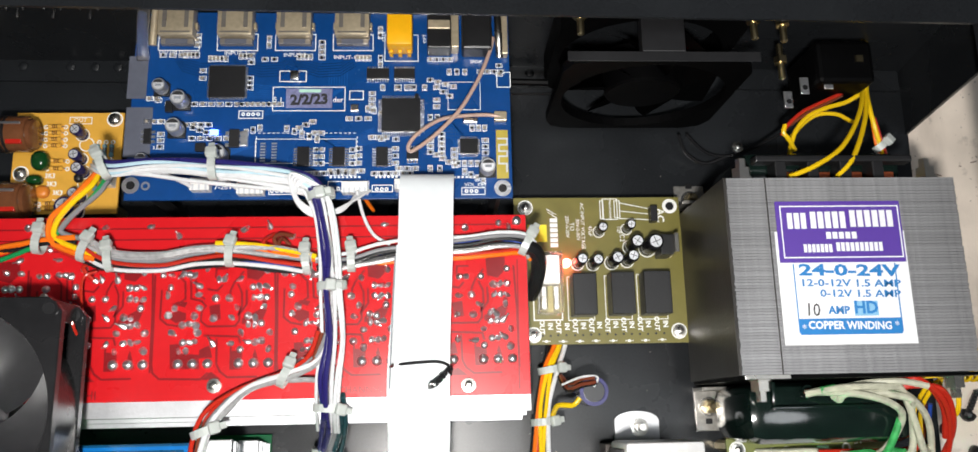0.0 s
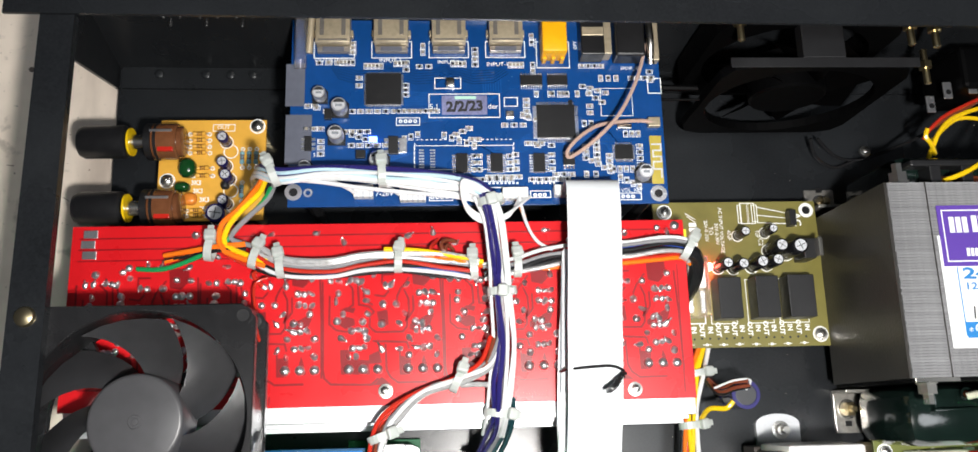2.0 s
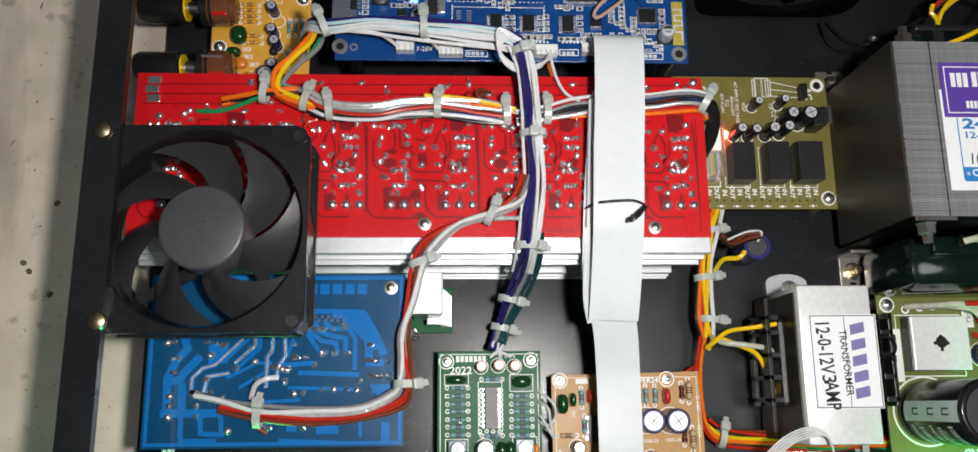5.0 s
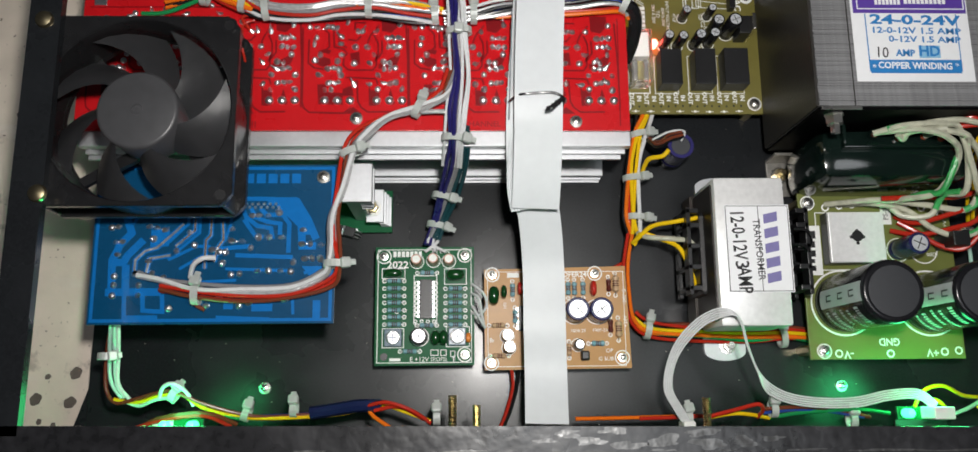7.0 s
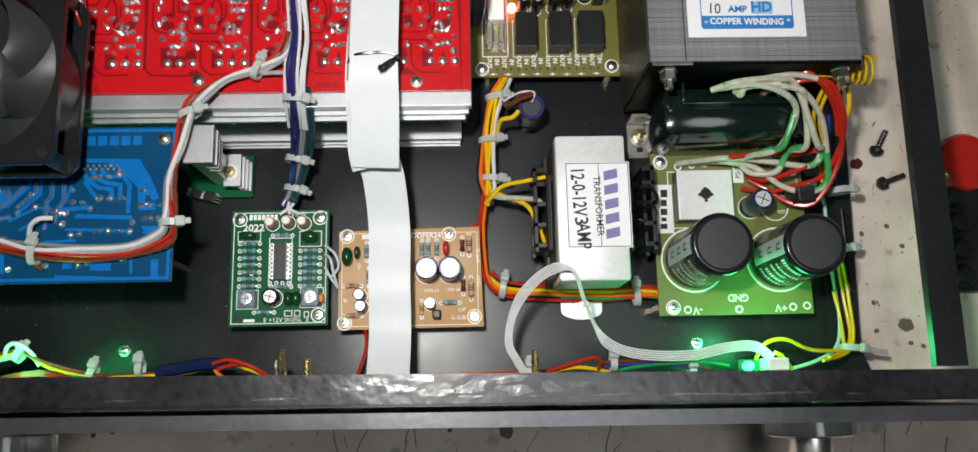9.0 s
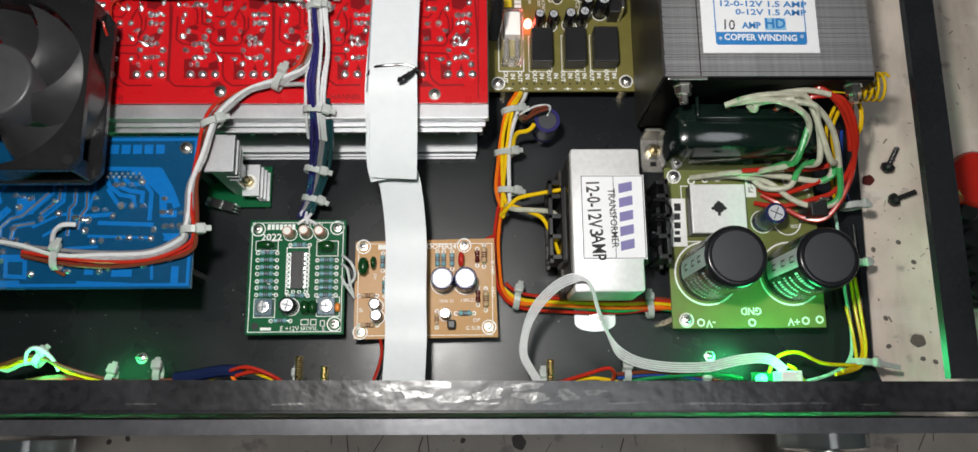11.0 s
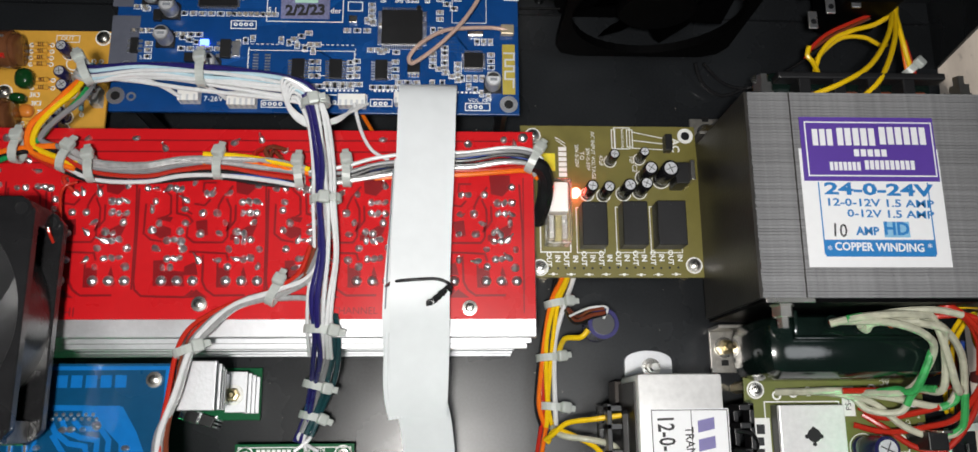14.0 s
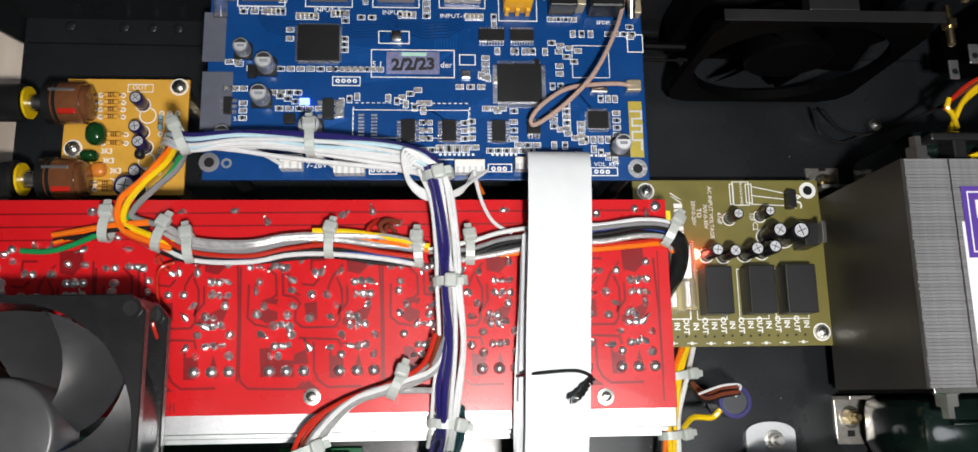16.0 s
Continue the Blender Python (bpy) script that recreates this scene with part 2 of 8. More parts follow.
def part(name, bm, material, parent=None, label="", smooth=False):
    """One mesh from a bmesh in world millimetres, under a thing or a part."""
    o = ORIGIN[parent.name] if parent else Vector((0, 0, 0))
    for v in bm.verts:
        v.co = (v.co - o) / 1000
    me = bpy.data.meshes.new(name)
    bm.to_mesh(me)
    bm.free()
    me.materials.append(material)
    if smooth:
        for p in me.polygons:
            p.use_smooth = True
        me.set_sharp_from_angle(angle=radians(40))
    ob = new(name, me)
    if parent:
        ob.parent = parent
        ORIGIN[ob.name] = o
    if label:
        ob["label"] = label
    return ob


def piece(name, source, parent, x, y, z, rz=0.0):
    """A repeat that shares source's mesh; the source was built round the parent's own origin."""
    ob = new(name, source.data)
    ob.parent = parent
    o = ORIGIN[parent.name]
    ob.matrix_basis = pose((x - o.x) / 1000, (y - o.y) / 1000, (z - o.z) / 1000, 0, 0, rz)
    ORIGIN[ob.name] = o
    return ob


def shared(name, bm, material, smooth=False):
    """A mesh built round 0, for pieces."""
    for v in bm.verts:
        v.co = v.co / 1000
    me = bpy.data.meshes.new(name)
    bm.to_mesh(me)
    bm.free()
    me.materials.append(material)
    if smooth:
        for p in me.polygons:
            p.use_smooth = True
        me.set_sharp_from_angle(angle=radians(40))
    return me


def put(name, me, parent, x, y, z, rz=0.0, label="", rx=0.0, ry=0.0):
    ob = new(name, me)
    ob.parent = parent
    o = ORIGIN[parent.name] if parent else Vector((0, 0, 0))
    ob.matrix_basis = pose((x - o.x) / 1000, (y - o.y) / 1000, (z - o.z) / 1000, rx, ry, rz)
    ORIGIN[ob.name] = o
    if label:
        ob["label"] = label
    return ob


def box(bm, x0, x1, y0, y1, z0, z1, bevel=0.0, m=None):
    v = bmesh.ops.create_cube(bm, size=1)["verts"]
    for q in v:
        q.co = Vector(((x0 + x1) / 2 + q.co.x * (x1 - x0), (y0 + y1) / 2 + q.co.y * (y1 - y0), (z0 + z1) / 2 + q.co.z * (z1 - z0)))
    if bevel:
        es = list({e for q in v for e in q.link_edges})
        r = bmesh.ops.bevel(bm, geom=es, offset=bevel, segments=2, affect="EDGES", profile=0.5)
        v = list({q for f in r["faces"] for q in f.verts} | {q for q in v if q.is_valid})
    if m is not None:
        bmesh.ops.transform(bm, matrix=m, verts=v)
    return bm


def B(*a, **k):
    return box(bmesh.new(), *a, **k)


def cyl(bm, x, y, z0, z1, r, r2=None, seg=20, cap=True):
    g = bmesh.ops.create_cone(bm, cap_ends=cap, segments=seg, radius1=r, radius2=r if r2 is None else r2, depth=z1 - z0)
    bmesh.ops.translate(bm, verts=g["verts"], vec=(x, y, (z0 + z1) / 2))
    return bm


def C(*a, **k):
    return cyl(bmesh.new(), *a, **k)


def lathe(bm, prof, x=0, y=0, seg=24, axis="z"):
    """Turns a profile of (radius, height) about an upright axis through x, y."""
    rings = []
    for r, z in prof:
        rings.append([bm.verts.new((x + r * math.cos(2 * math.pi * i / seg), y + r * math.sin(2 * math.pi * i / seg), z)) for i in range(seg)])
    for a, b in zip(rings, rings[1:]):
        for i in range(seg):
            bm.faces.new((a[i], a[(i + 1) % seg], b[(i + 1) % seg], b[i]))
    if prof[0][0] > 0.001:
        bm.faces.new(rings[0][::-1])
    if prof[-1][0] > 0.001:
        bm.faces.new(rings[-1])
    return bm


def spline(pts, n=8):
    """A smooth line through the points."""
    p = [Vector(q) for q in pts]
    if len(p) < 3:
        return p
    out = []
    for i in range(len(p) - 1):
        a, b, c, d = p[max(i - 1, 0)], p[i], p[i + 1], p[min(i + 2, len(p) - 1)]
        for k in range(n):
            t = k / n
            out.append(0.5 * (2 * b + (c - a) * t + (2 * a - 5 * b + 4 * c - d) * t * t + (3 * b - a - 3 * c + d) * t ** 3))
    return out + [p[-1]]


def tube(bm, pts, r, seg=8, n=8):
    line = spline(pts, n)
    rings = []
    side = None
    for i, p in enumerate(line):
        d = (line[min(i + 1, len(line) - 1)] - line[max(i - 1, 0)]).normalized()
        if side is None:
            side = d.orthogonal().normalized()
        side = (side - d * side.dot(d)).normalized()
        up = d.cross(side)
        rings.append([bm.verts.new(p + r * (math.cos(2 * math.pi * k / seg) * side + math.sin(2 * math.pi * k / seg) * up)) for k in range(seg)])
    for a, b in zip(rings, rings[1:]):
        for k in range(seg):
            bm.faces.new((a[k], a[(k + 1) % seg], b[(k + 1) % seg], b[k]))
    bm.faces.new(rings[0][::-1])
    bm.faces.new(rings[-1])
    return bm


def strip(bm, line, w, h):
    """A flat track of width w and height h along a line of (x, y) at height line z."""
    p = [Vector((x, y)) for x, y in line[0]]
    z = line[1]
    L = []
    for i, q in enumerate(p):
        a = (q - p[i - 1]).normalized() if i else None
        b = (p[i + 1] - q).normalized() if i < len(p) - 1 else None
        d = (a + b).normalized() if a and b and (a + b).length > 0.1 else (a or b)
        nrm = Vector((-d.y, d.x))
        k = 1.0
        if a and b:
            k = 1 / max(0.5, nrm.dot(Vector((-a.y, a.x))))
        L.append((q + nrm * w / 2 * k, q - nrm * w / 2 * k))
    vs = [[bm.verts.new((l.x, l.y, z + h)), bm.verts.new((r.x, r.y, z + h)), bm.verts.new((r.x, r.y, z)), bm.verts.new((l.x, l.y, z))] for l, r in L]
    for a, b in zip(vs, vs[1:]):
        for i in range(3):
            bm.faces.new((a[i], b[i], b[(i + 1)], a[i + 1]))
        bm.faces.new((a[3], b[3], b[0], a[0]))
    bm.faces.new(vs[0])
    bm.faces.new(vs[-1][::-1])
    return bm


def plate(bm, pts, z0, z1):
    """A flat plate with the outline pts."""
    lo = [bm.verts.new((x, y, z0)) for x, y in pts]
    hi = [bm.verts.new((x, y, z1)) for x, y in pts]
    bm.faces.new(lo[::-1])
    bm.faces.new(hi)
    for i in range(len(pts)):
        j = (i + 1) % len(pts)
        bm.faces.new((lo[i], lo[j], hi[j], hi[i]))
    return bm


def frame_box(bm, x0, x1, y0, y1, z, w=0.35, h=0.06):
    """A printed outline round a rectangle."""
    box(bm, x0, x1, y0, y0 + w, z, z + h)
    box(bm, x0, x1, y1 - w, y1, z, z + h)
    box(bm, x0, x0 + w, y0 + w, y1 - w, z, z + h)
    box(bm, x1 - w, x1, y0 + w, y1 - w, z, z + h)
    return bm


def ring(bm, x, y, z, r1, r2, h=0.06, seg=16):
    a = [[bm.verts.new((x + r * math.cos(2 * math.pi * i / seg), y + r * math.sin(2 * math.pi * i / seg), zz)) for i in range(seg)] for r, zz in ((r2, z), (r2, z + h), (r1, z + h), (r1, z))]
    for k in range(3):
        for i in range(seg):
            bm.faces.new((a[k][i], a[k][(i + 1) % seg], a[k + 1][(i + 1) % seg], a[k + 1][i]))
    return bm


def text(words, x, y, z, size, material, parent, rz=0.0, squeeze=1.0, deep=0.05, centre=True, bold=0.0, name="lettering"):
    cu = bpy.data.curves.new("letters", "FONT")
    cu.body, cu.size, cu.extrude, cu.offset = words, size / 1000 / 0.7, deep / 1000, bold / 1000
    cu.align_x, cu.align_y = ("CENTER" if centre else "LEFT"), "CENTER"
    cu.resolution_u = 2
    ob = bpy.data.objects.new("letters", cu)
    me = bpy.data.meshes.new_from_object(ob)
    me.materials.clear()
    me.materials.append(material)
    bpy.data.objects.remove(ob)
    bpy.data.curves.remove(cu)
    me.transform(Matrix.Diagonal((squeeze, 1, 1, 1)))
    return put(name, me, parent, x, y, z, rz)


def bars(spans, z, h, material, parent, name="printed_bar"):
    """Plain bars that stand for print: spans of (x0, x1, y0, y1)."""
    for x0, x1, y0, y1 in spans:
        part(name, B(x0, x1, y0, y1, z, z + h), material, parent)


def word_bars(n, x0, x1, y0, y1, z, h, material, parent, upright=False):
    """A word that is not spelled out: one plain bar for each of its n letters."""
    for k in range(n):
        if upright:
            s = (y1 - y0) / n
            part("printed_bar", B(x0, x1, y0 + s * (k + 0.1), y0 + s * (k + 0.9), z, z + h), material, parent)
        else:
            s = (x1 - x0) / n
            part("printed_bar", B(x0 + s * (k + 0.12), x0 + s * (k + 0.88), y0, y1, z, z + h), material, parent)


def wire(name, pts, r, color, parent, label=""):
    return part(name, tube(bmesh.new(), pts, r * 0.72), W[color] if isinstance(color, str) else color, parent, label, True)


def cable_tie(parent, x, y, z, rx, rz_, head=True, w=3.1, turn=0.0, tail=2.4, side=1.0):
    """A nylon tie round a bundle that runs along local y: ring half-width rx, half-height rz_, its lock on the local +x side, cut tail beyond."""
    m = Matrix.Translation((x, y, z)) @ Matrix.Rotation(radians(turn), 4, "Z")
    bm = bmesh.new()
    n = 18
    R = []
    for k, (o, ww) in enumerate(((1.0, w / 2), (1.0, -w / 2), (0.84, -w / 2), (0.84, w / 2))):
        R.append([bm.verts.new(m @ Vector((rx * o * math.cos(2 * math.pi * i / n), ww, rz_ * o * math.sin(2 * math.pi * i / n)))) for i in range(n)])
    for k in range(4):
        for i in range(n):
            bm.faces.new((R[k][i], R[k][(i + 1) % n], R[(k + 1) % 4][(i + 1) % n], R[(k + 1) % 4][i]))
    bmesh.ops.recalc_face_normals(bm, faces=bm.faces[:])
    tie = part("cable_tie", bm, NYLON, parent, "milky white nylon cable tie")
    if head:
        tilt = m @ Matrix.Translation((rx * 0.72 * side - 1.5 * (1 - side), 0, rz_ * (0.72 + 0.2 * (1 - side)))) @ Matrix.Rotation(radians(24 * side), 4, "Y") @ Matrix.Rotation(radians((x * 7 + y * 3) % 22 - 11), 4, "Z")
        part("tie_head", box(bmesh.new(), -1.2, 3.1, -2.3, 2.3, -0.6, 2.5, 0.8, tilt), NYLON, tie)
        part("tie_tail", box(bmesh.new(), 3.0, 3.1 + tail, -1.3, 1.3, 0.4, 1.5, 0.3, tilt), NYLON, tie)
    return tie


def screw(parent, x, y, z, r=2.9, material=None, name="screw"):
    return put(name, SCREW_BIG if r > 2.5 else SCREW, parent, x, y, z, random.uniform(0, 90))


def _screw(r):
    bm = lathe(bmesh.new(), [(r, 0), (r, 0.5), (r * 0.95, 0.9), (r * 0.55, 1.0), (r * 0.55, 2.0), (r * 0.35, 2.3)], seg=20)
    box(bm, -r * 0.3, r * 0.3, -0.18, 0.18, 2.25, 2.45)
    return bm


SCREW = shared("screw", _screw(2.3), STEEL, True)
SCREW_BIG = shared("screw", _screw(3.0), STEEL, True)

# ---- the setting ----
def setting(name, bm, material, label, category):
    return tagged(part(name, bm, material), label, category, kind="structure")


setting("table", B(-460, 460, -360, 340, -40, -10), TABLE, "worn beige laminate work table with burns and scratches", "table")

# ---- the chassis: floor pan, front and rear panels, side rails ----
chassis = thing("amplifier_chassis", 0, 0, -10, "open black powder-coated steel amplifier chassis on the table", "chassis")


def quad_prism(bm, lo, hi):
    """A solid between two outlines of four points each."""
    a = [bm.verts.new(p) for p in lo]
    b = [bm.verts.new(p) for p in hi]
    bm.faces.new(a[::-1])
    bm.faces.new(b)
    for i in range(4):
        j = (i + 1) % 4
        bm.faces.new((a[i], a[j], b[j], b[i]))
    return bm


part("floor_pan", plate(bmesh.new(), [(-225.5, -126), (234, -130), (244, 171), (-226, 176)], -2, 0), BLACK_PAINT, chassis)
for pts in ([(-225.6, -106), (-225.6, -131), (-234, -131), (-231, -123)], [(233.4, -110), (239, -125), (242, -134), (234, -134)]):
    part("corner_gusset", plate(bmesh.new(), pts if pts[0][0] < 0 else pts[::-1], -1.6, 0.2), BLACK_PAINT, chassis)
pan_feet = [(-200, -110), (210, -112), (-200, 140), (212, 138)]
for x, y in pan_feet:
    part("foot", C(x, y, -10, -2, 8), BLACK_PLASTIC, chassis)
# rear panel and its top flange
part("rear_panel", plate(bmesh.new(), [(-228, 176), (246, 171), (246, 173), (-228, 178)], 0, 105), BLACK_PAINT, chassis)
part("rear_flange", plate(bmesh.new(), [(-228, 152), (246, 146), (246, 173), (-228, 178)], 105, 106.5), BLACK_PAINT, chassis)
# front panel, its top flange and the thick fascia before it
part("front_panel", plate(bmesh.new(), [(-240, -133), (250, -137), (250, -135), (-240, -131)], 0, 104), BLACK_PAINT, chassis)
bm = plate(bmesh.new(), [(-240, -120), (250, -125.5), (250, -136.5), (-240, -131.5)], 103.5, 105)
part("front_flange", bm, BLACK_WORN, chassis, "scraped black front flange with painted glints and scrapes")
part("fascia", plate(bmesh.new(), [(-240, -141), (250, -145), (250, -139.2), (-240, -135.2)], -4, 104), mat("satin_black_anodised", (0.09, 0.092, 0.1), 0.3, 0.5, 0.25, 300, 0.1, 300), chassis, "satin black front fascia")
# side rails with a turned-down lip
for xo, xi in (((-215, -217), (-202.5, -204.5)), ((227, 226), (214.5, 213.5))):
    pts = [(xo[0], 152), (xi[0], 152), (xi[1], -124), (xo[1], -124)]
    bm = plate(bmesh.new(), pts, 101, 105)
    bmesh.ops.recalc_face_normals(bm, faces=bm.faces[:])
    part("side_rail", bm, BLACK_PAINT, chassis)
# returns of the panels at the four corners
for xb, xt, ya, yt, yb in ((-227, -211, 165, 140, 176), (243, 226, 137, 137, 171), (-229, -222, -131, -131, -124), (239, 231, -134, -134, -127)):
    s = 1.4 if xb < 0 else -1.4
    bm = quad_prism(bmesh.new(), [(xb, ya, 0), (xb + s, ya, 0), (xb + s, yb, 0), (xb, yb, 0)],
                    [(xt, yt, 103), (xt + s, yt, 103), (xt + s, yb, 103), (xt, yb, 103)])
    bmesh.ops.recalc_face_normals(bm, faces=bm.faces[:])
    part("corner_return", bm, BLACK_PAINT, chassis)
# the folded foot of the rear panel, riveted to the floor
part("rear_foot", plate(bmesh.new(), [(-224, 165), (240, 160), (240, 171), (-224, 176)], 0.1, 2.2), BLACK_PAINT, chassis)
for x in (-206, -183, -171, -160, 46, 138, 222):
    part("rivet", lathe(bmesh.new(), [(2.4, 2.2), (2.2, 2.9), (1.2, 3.4), (0.1, 3.5)], x, 170 - x * 0.011, 14), BLACK_PAINT, chassis, smooth=True)
# reflections put on as bright patches, and thin scrapes, along the front flange
rnd = random.Random(5)
bm = bmesh.new()
for x, y, w, h in ((24, -125.4, 12, 3.4), (40, -125, 11, 3.6), (46, -129.8, 14, 4), (59, -129.3, 15, 5), (72, -126, 18, 3), (76, -130.4, 16, 4.6), (89, -129.6, 11, 4.4), (33, -128.8, 13, 3.6), (101, -128, 10, 2.4), (115, -132.4, 16, 1.0), (140, -133, 30, 1.2), (172, -133.4, 44, 1.0), (205, -133.9, 10, 0.9), (60, -132, 11, 1.2), (-15, -131.4, 18, 0.9), (83, -132.4, 7, 0.9), (14, -128, 9, 2.2), (-70, -131, 16, 0.7)):
    n = 40
    pts = []
    ph = [rnd.uniform(0, 6.28) for i in range(5)]
    for i in range(n):
        a = 2 * math.pi * i / n
        k = 0.8 + sum(0.5 / (q + 2) * math.sin((q + 1) * a + ph[q]) for q in range(5)) + rnd.uniform(-0.07, 0.07)
        pts.append((x - 26 + w / 2 * k * math.cos(a), y + 0.35 + h / 2 * k * math.sin(a)))
    part("glint_and_scrape", plate(bmesh.new(), pts, 105.0, 105.06), GLINTS, chassis, "painted glints and scrapes on the flange")
for x, y in ((-209.5, 39), (-205.5, -33)):
    part("rail_screw", lathe(bmesh.new(), [(3.6, 105), (3.6, 105.6), (3.1, 106.6), (1.6, 107.2), (0.1, 107.3)], x, y), BRASS, chassis, smooth=True)

# ---- red amplifier board on its heatsink ----
red = thing("amplifier_board", -90, 44, 0, "bright red six-channel amplifier board, solder side up", "circuit board")
part("board", B(-216, 35.5, 7, 81, 58.4, 60, 0.2), RED_MASK, red)
sink = thing("heatsink", -90, 36, 0, "long finned aluminium heatsink under the red board", "heatsink")
part("top_plate", B(-215, 36, 0.5, 80, 52, 57, 0.4), ALU, sink)
part("upper_lip", B(-214, 34.5, -1.2, 78, 49.2, 50.6, 0.2), ALU, sink)
part("middle_lip", B(-214, 33, -3, 78, 45.5, 47.4, 0.2), ALU, sink)
for x in range(-208, 34, 12):
    part("fin", B(x, x + 2, 8, 76, 9.1, 57 - 5.2), ALU, sink)
part("core_wall", B(-212, 33, 14, 17, 9.1, 51.8), ALU, sink)
part("base_plate", B(-206, 31, -0.8, 76, 5.4, 9, 0.4), ALU, sink)
part("lower_lip", B(-206, 30.4, -1.7, 74, 3.2, 4.2, 0.2), ALU, sink)
part("bottom_lip", B(-206, 30, -2.6, 74, 0.6, 1.8, 0.2), ALU, sink)
for x in (-190, -90, 10):
    part("sink_foot", B(x, x + 12, 10, 70, 0, 5.3), ALU, sink)

# ---- deep blue decoder board with its row of sockets ----
dec = thing("decoder_board", -50, 120, 0, "deep blue decoder board with sockets along the rear panel", "circuit board")
part("board", B(-130.5, 30.5, 88.5, 173, 57.4, 59, 0.2), BLUE_MASK, dec)

# ---- blue board with bright tracks ----
kum = thing("track_board", -150, -45, 0, "bright blue circuit board, solder side up", "circuit board")
part("board", B(-203, -97.5, -80, -9, 58.4, 60, 0.2), KUM_BASE, kum)

# ---- small boards ----
grn = thing("filter_board", -60, -68, 0, "small green filter board with a chip and resistors", "circuit board")
part("board", B(-84.5, -36, -97, -39, 14, 15.5, 0.2), GREEN_MASK, grn)
tan = thing("woofer_board", 5, -74, 0, "small tan phenolic board under the ribbon cable", "circuit board")
part("board", plate(bmesh.new(), [(-31, -99.5), (40.5, -99), (39, -49), (-31, -50.5)], 14, 15.5), TAN_MASK, tan)
olv = thing("relay_board", 75, 65, 0, "olive fibreglass relay board with black relays", "circuit board")
part("board", plate(bmesh.new(), [(35, 30), (115.3, 30), (114, 99.5), (34.5, 99.5)], 15, 16.5), OLIVE_MASK, olv)
psu = thing("rectifier_board", 165, -55, 0, "olive green rectifier board lit green by an indicator lamp", "circuit board")
part("board", B(126.5, 203, -96, -13.5, 19.4, 21, 0.2), PS_MASK, psu)
yel = thing("tone_board", -172, 117, 0, "yellow phenolic tone control board with two potentiometers", "circuit board")
part("board", B(-198, -149, 93, 142, 16.4, 18, 0.2), YELLOW_MASK, yel)

# ---- big mains transformer ----
trf = thing("mains_transformer", 163, 50, 0, "large mains transformer with grey laminated steel core and paper labels", "transformer")
rnd = random.Random(3)
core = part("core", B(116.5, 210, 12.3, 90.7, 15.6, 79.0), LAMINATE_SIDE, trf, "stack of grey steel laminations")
LAMINATION = shared("lamination", B(-47.7, 47.7, -0.52, 0.52, -32.2, 32.2), LAMINATE)
y = 12.7
while y < 91:
    put("lamination", LAMINATION, core, 163.2 + rnd.uniform(-0.15, 0.15), y, 47.4 + rnd.choice((-0.3, 0.0, 0.0, 0.08)) + rnd.uniform(-0.06, 0.06))
    y += 1.16
# dark sheet over the lamination ends: the shaded left side, put into colour
part("shaded_side_sheet", B(114.3, 115.4, 12, 91, 15, 79.2), LAMINATE_SIDE, trf)
part("front_coil", B(124.5, 198, -15, 10, 10, 57, 7), TAPE, trf, "front coil under glossy black tape", True)
part("rear_coil", B(130, 200, 91.2, 108, 14, 62, 4), TAPE, trf, "rear coil under black tape", True)

# ---- small transformer in a bright bell end ----
las = thing("small_transformer", 95, -48, 0, "small transformer in a bright zinc frame with a white label", "transformer")
part("frame_cover", B(74.5, 107.5, -82, -13, 20, 52, 1.5), ZINC_WHITE, las, "", True)
part("bobbin", B(71.2, 114, -66, -26, 8, 36, 2), CHIP, las)

# ---- fan under the side rail ----
fan = thing("cooling_fan", -172.5, 3, 0, "black square cooling fan fixed under the side rail", "fan")
FAN_X, FAN_Y, FAN_HALF, FAN_BORE = -172.5, 3.0, 40.0, 38.0
n = 96
for z0, z1 in ((77, 80.5), (97.5, 101)):
    bm = bmesh.new()
    out, inn = [], []
    for i in range(n):
        a = 2 * math.pi * i / n
        c, s = math.cos(a), math.sin(a)
        k = min(FAN_HALF / max(abs(c), abs(s)), FAN_HALF * 1.335)
        out.append((FAN_X + c * k, FAN_Y + s * k))
        inn.append((FAN_X + c * FAN_BORE, FAN_Y + s * FAN_BORE))
    rings = [[bm.verts.new((x, y, z)) for x, y in L] for L, z in ((out, z0), (out, z1 - 0.5), ([(FAN_X + (x - FAN_X) * 0.99, FAN_Y + (y - FAN_Y) * 0.99) for x, y in out], z1), ([(FAN_X + (x - FAN_X) * 1.012, FAN_Y + (y - FAN_Y) * 1.012) for x, y in inn], z1), (inn, z1 - 0.8), (inn, z0))]
    for k in range(6):
        for i in range(n):
            bm.faces.new((rings[k][i], rings[k][(i + 1) % n], rings[(k + 1) % 6][(i + 1) % n], rings[(k + 1) % 6][i]))
    bmesh.ops.recalc_face_normals(bm, faces=bm.faces[:])
    part("fan_frame", bm, FAN_SHELL, fan)
part("duct", ring(bmesh.new(), FAN_X, FAN_Y, 80.5, 38.0, 39.4, 17, 64), FAN_SHELL, fan, smooth=True)
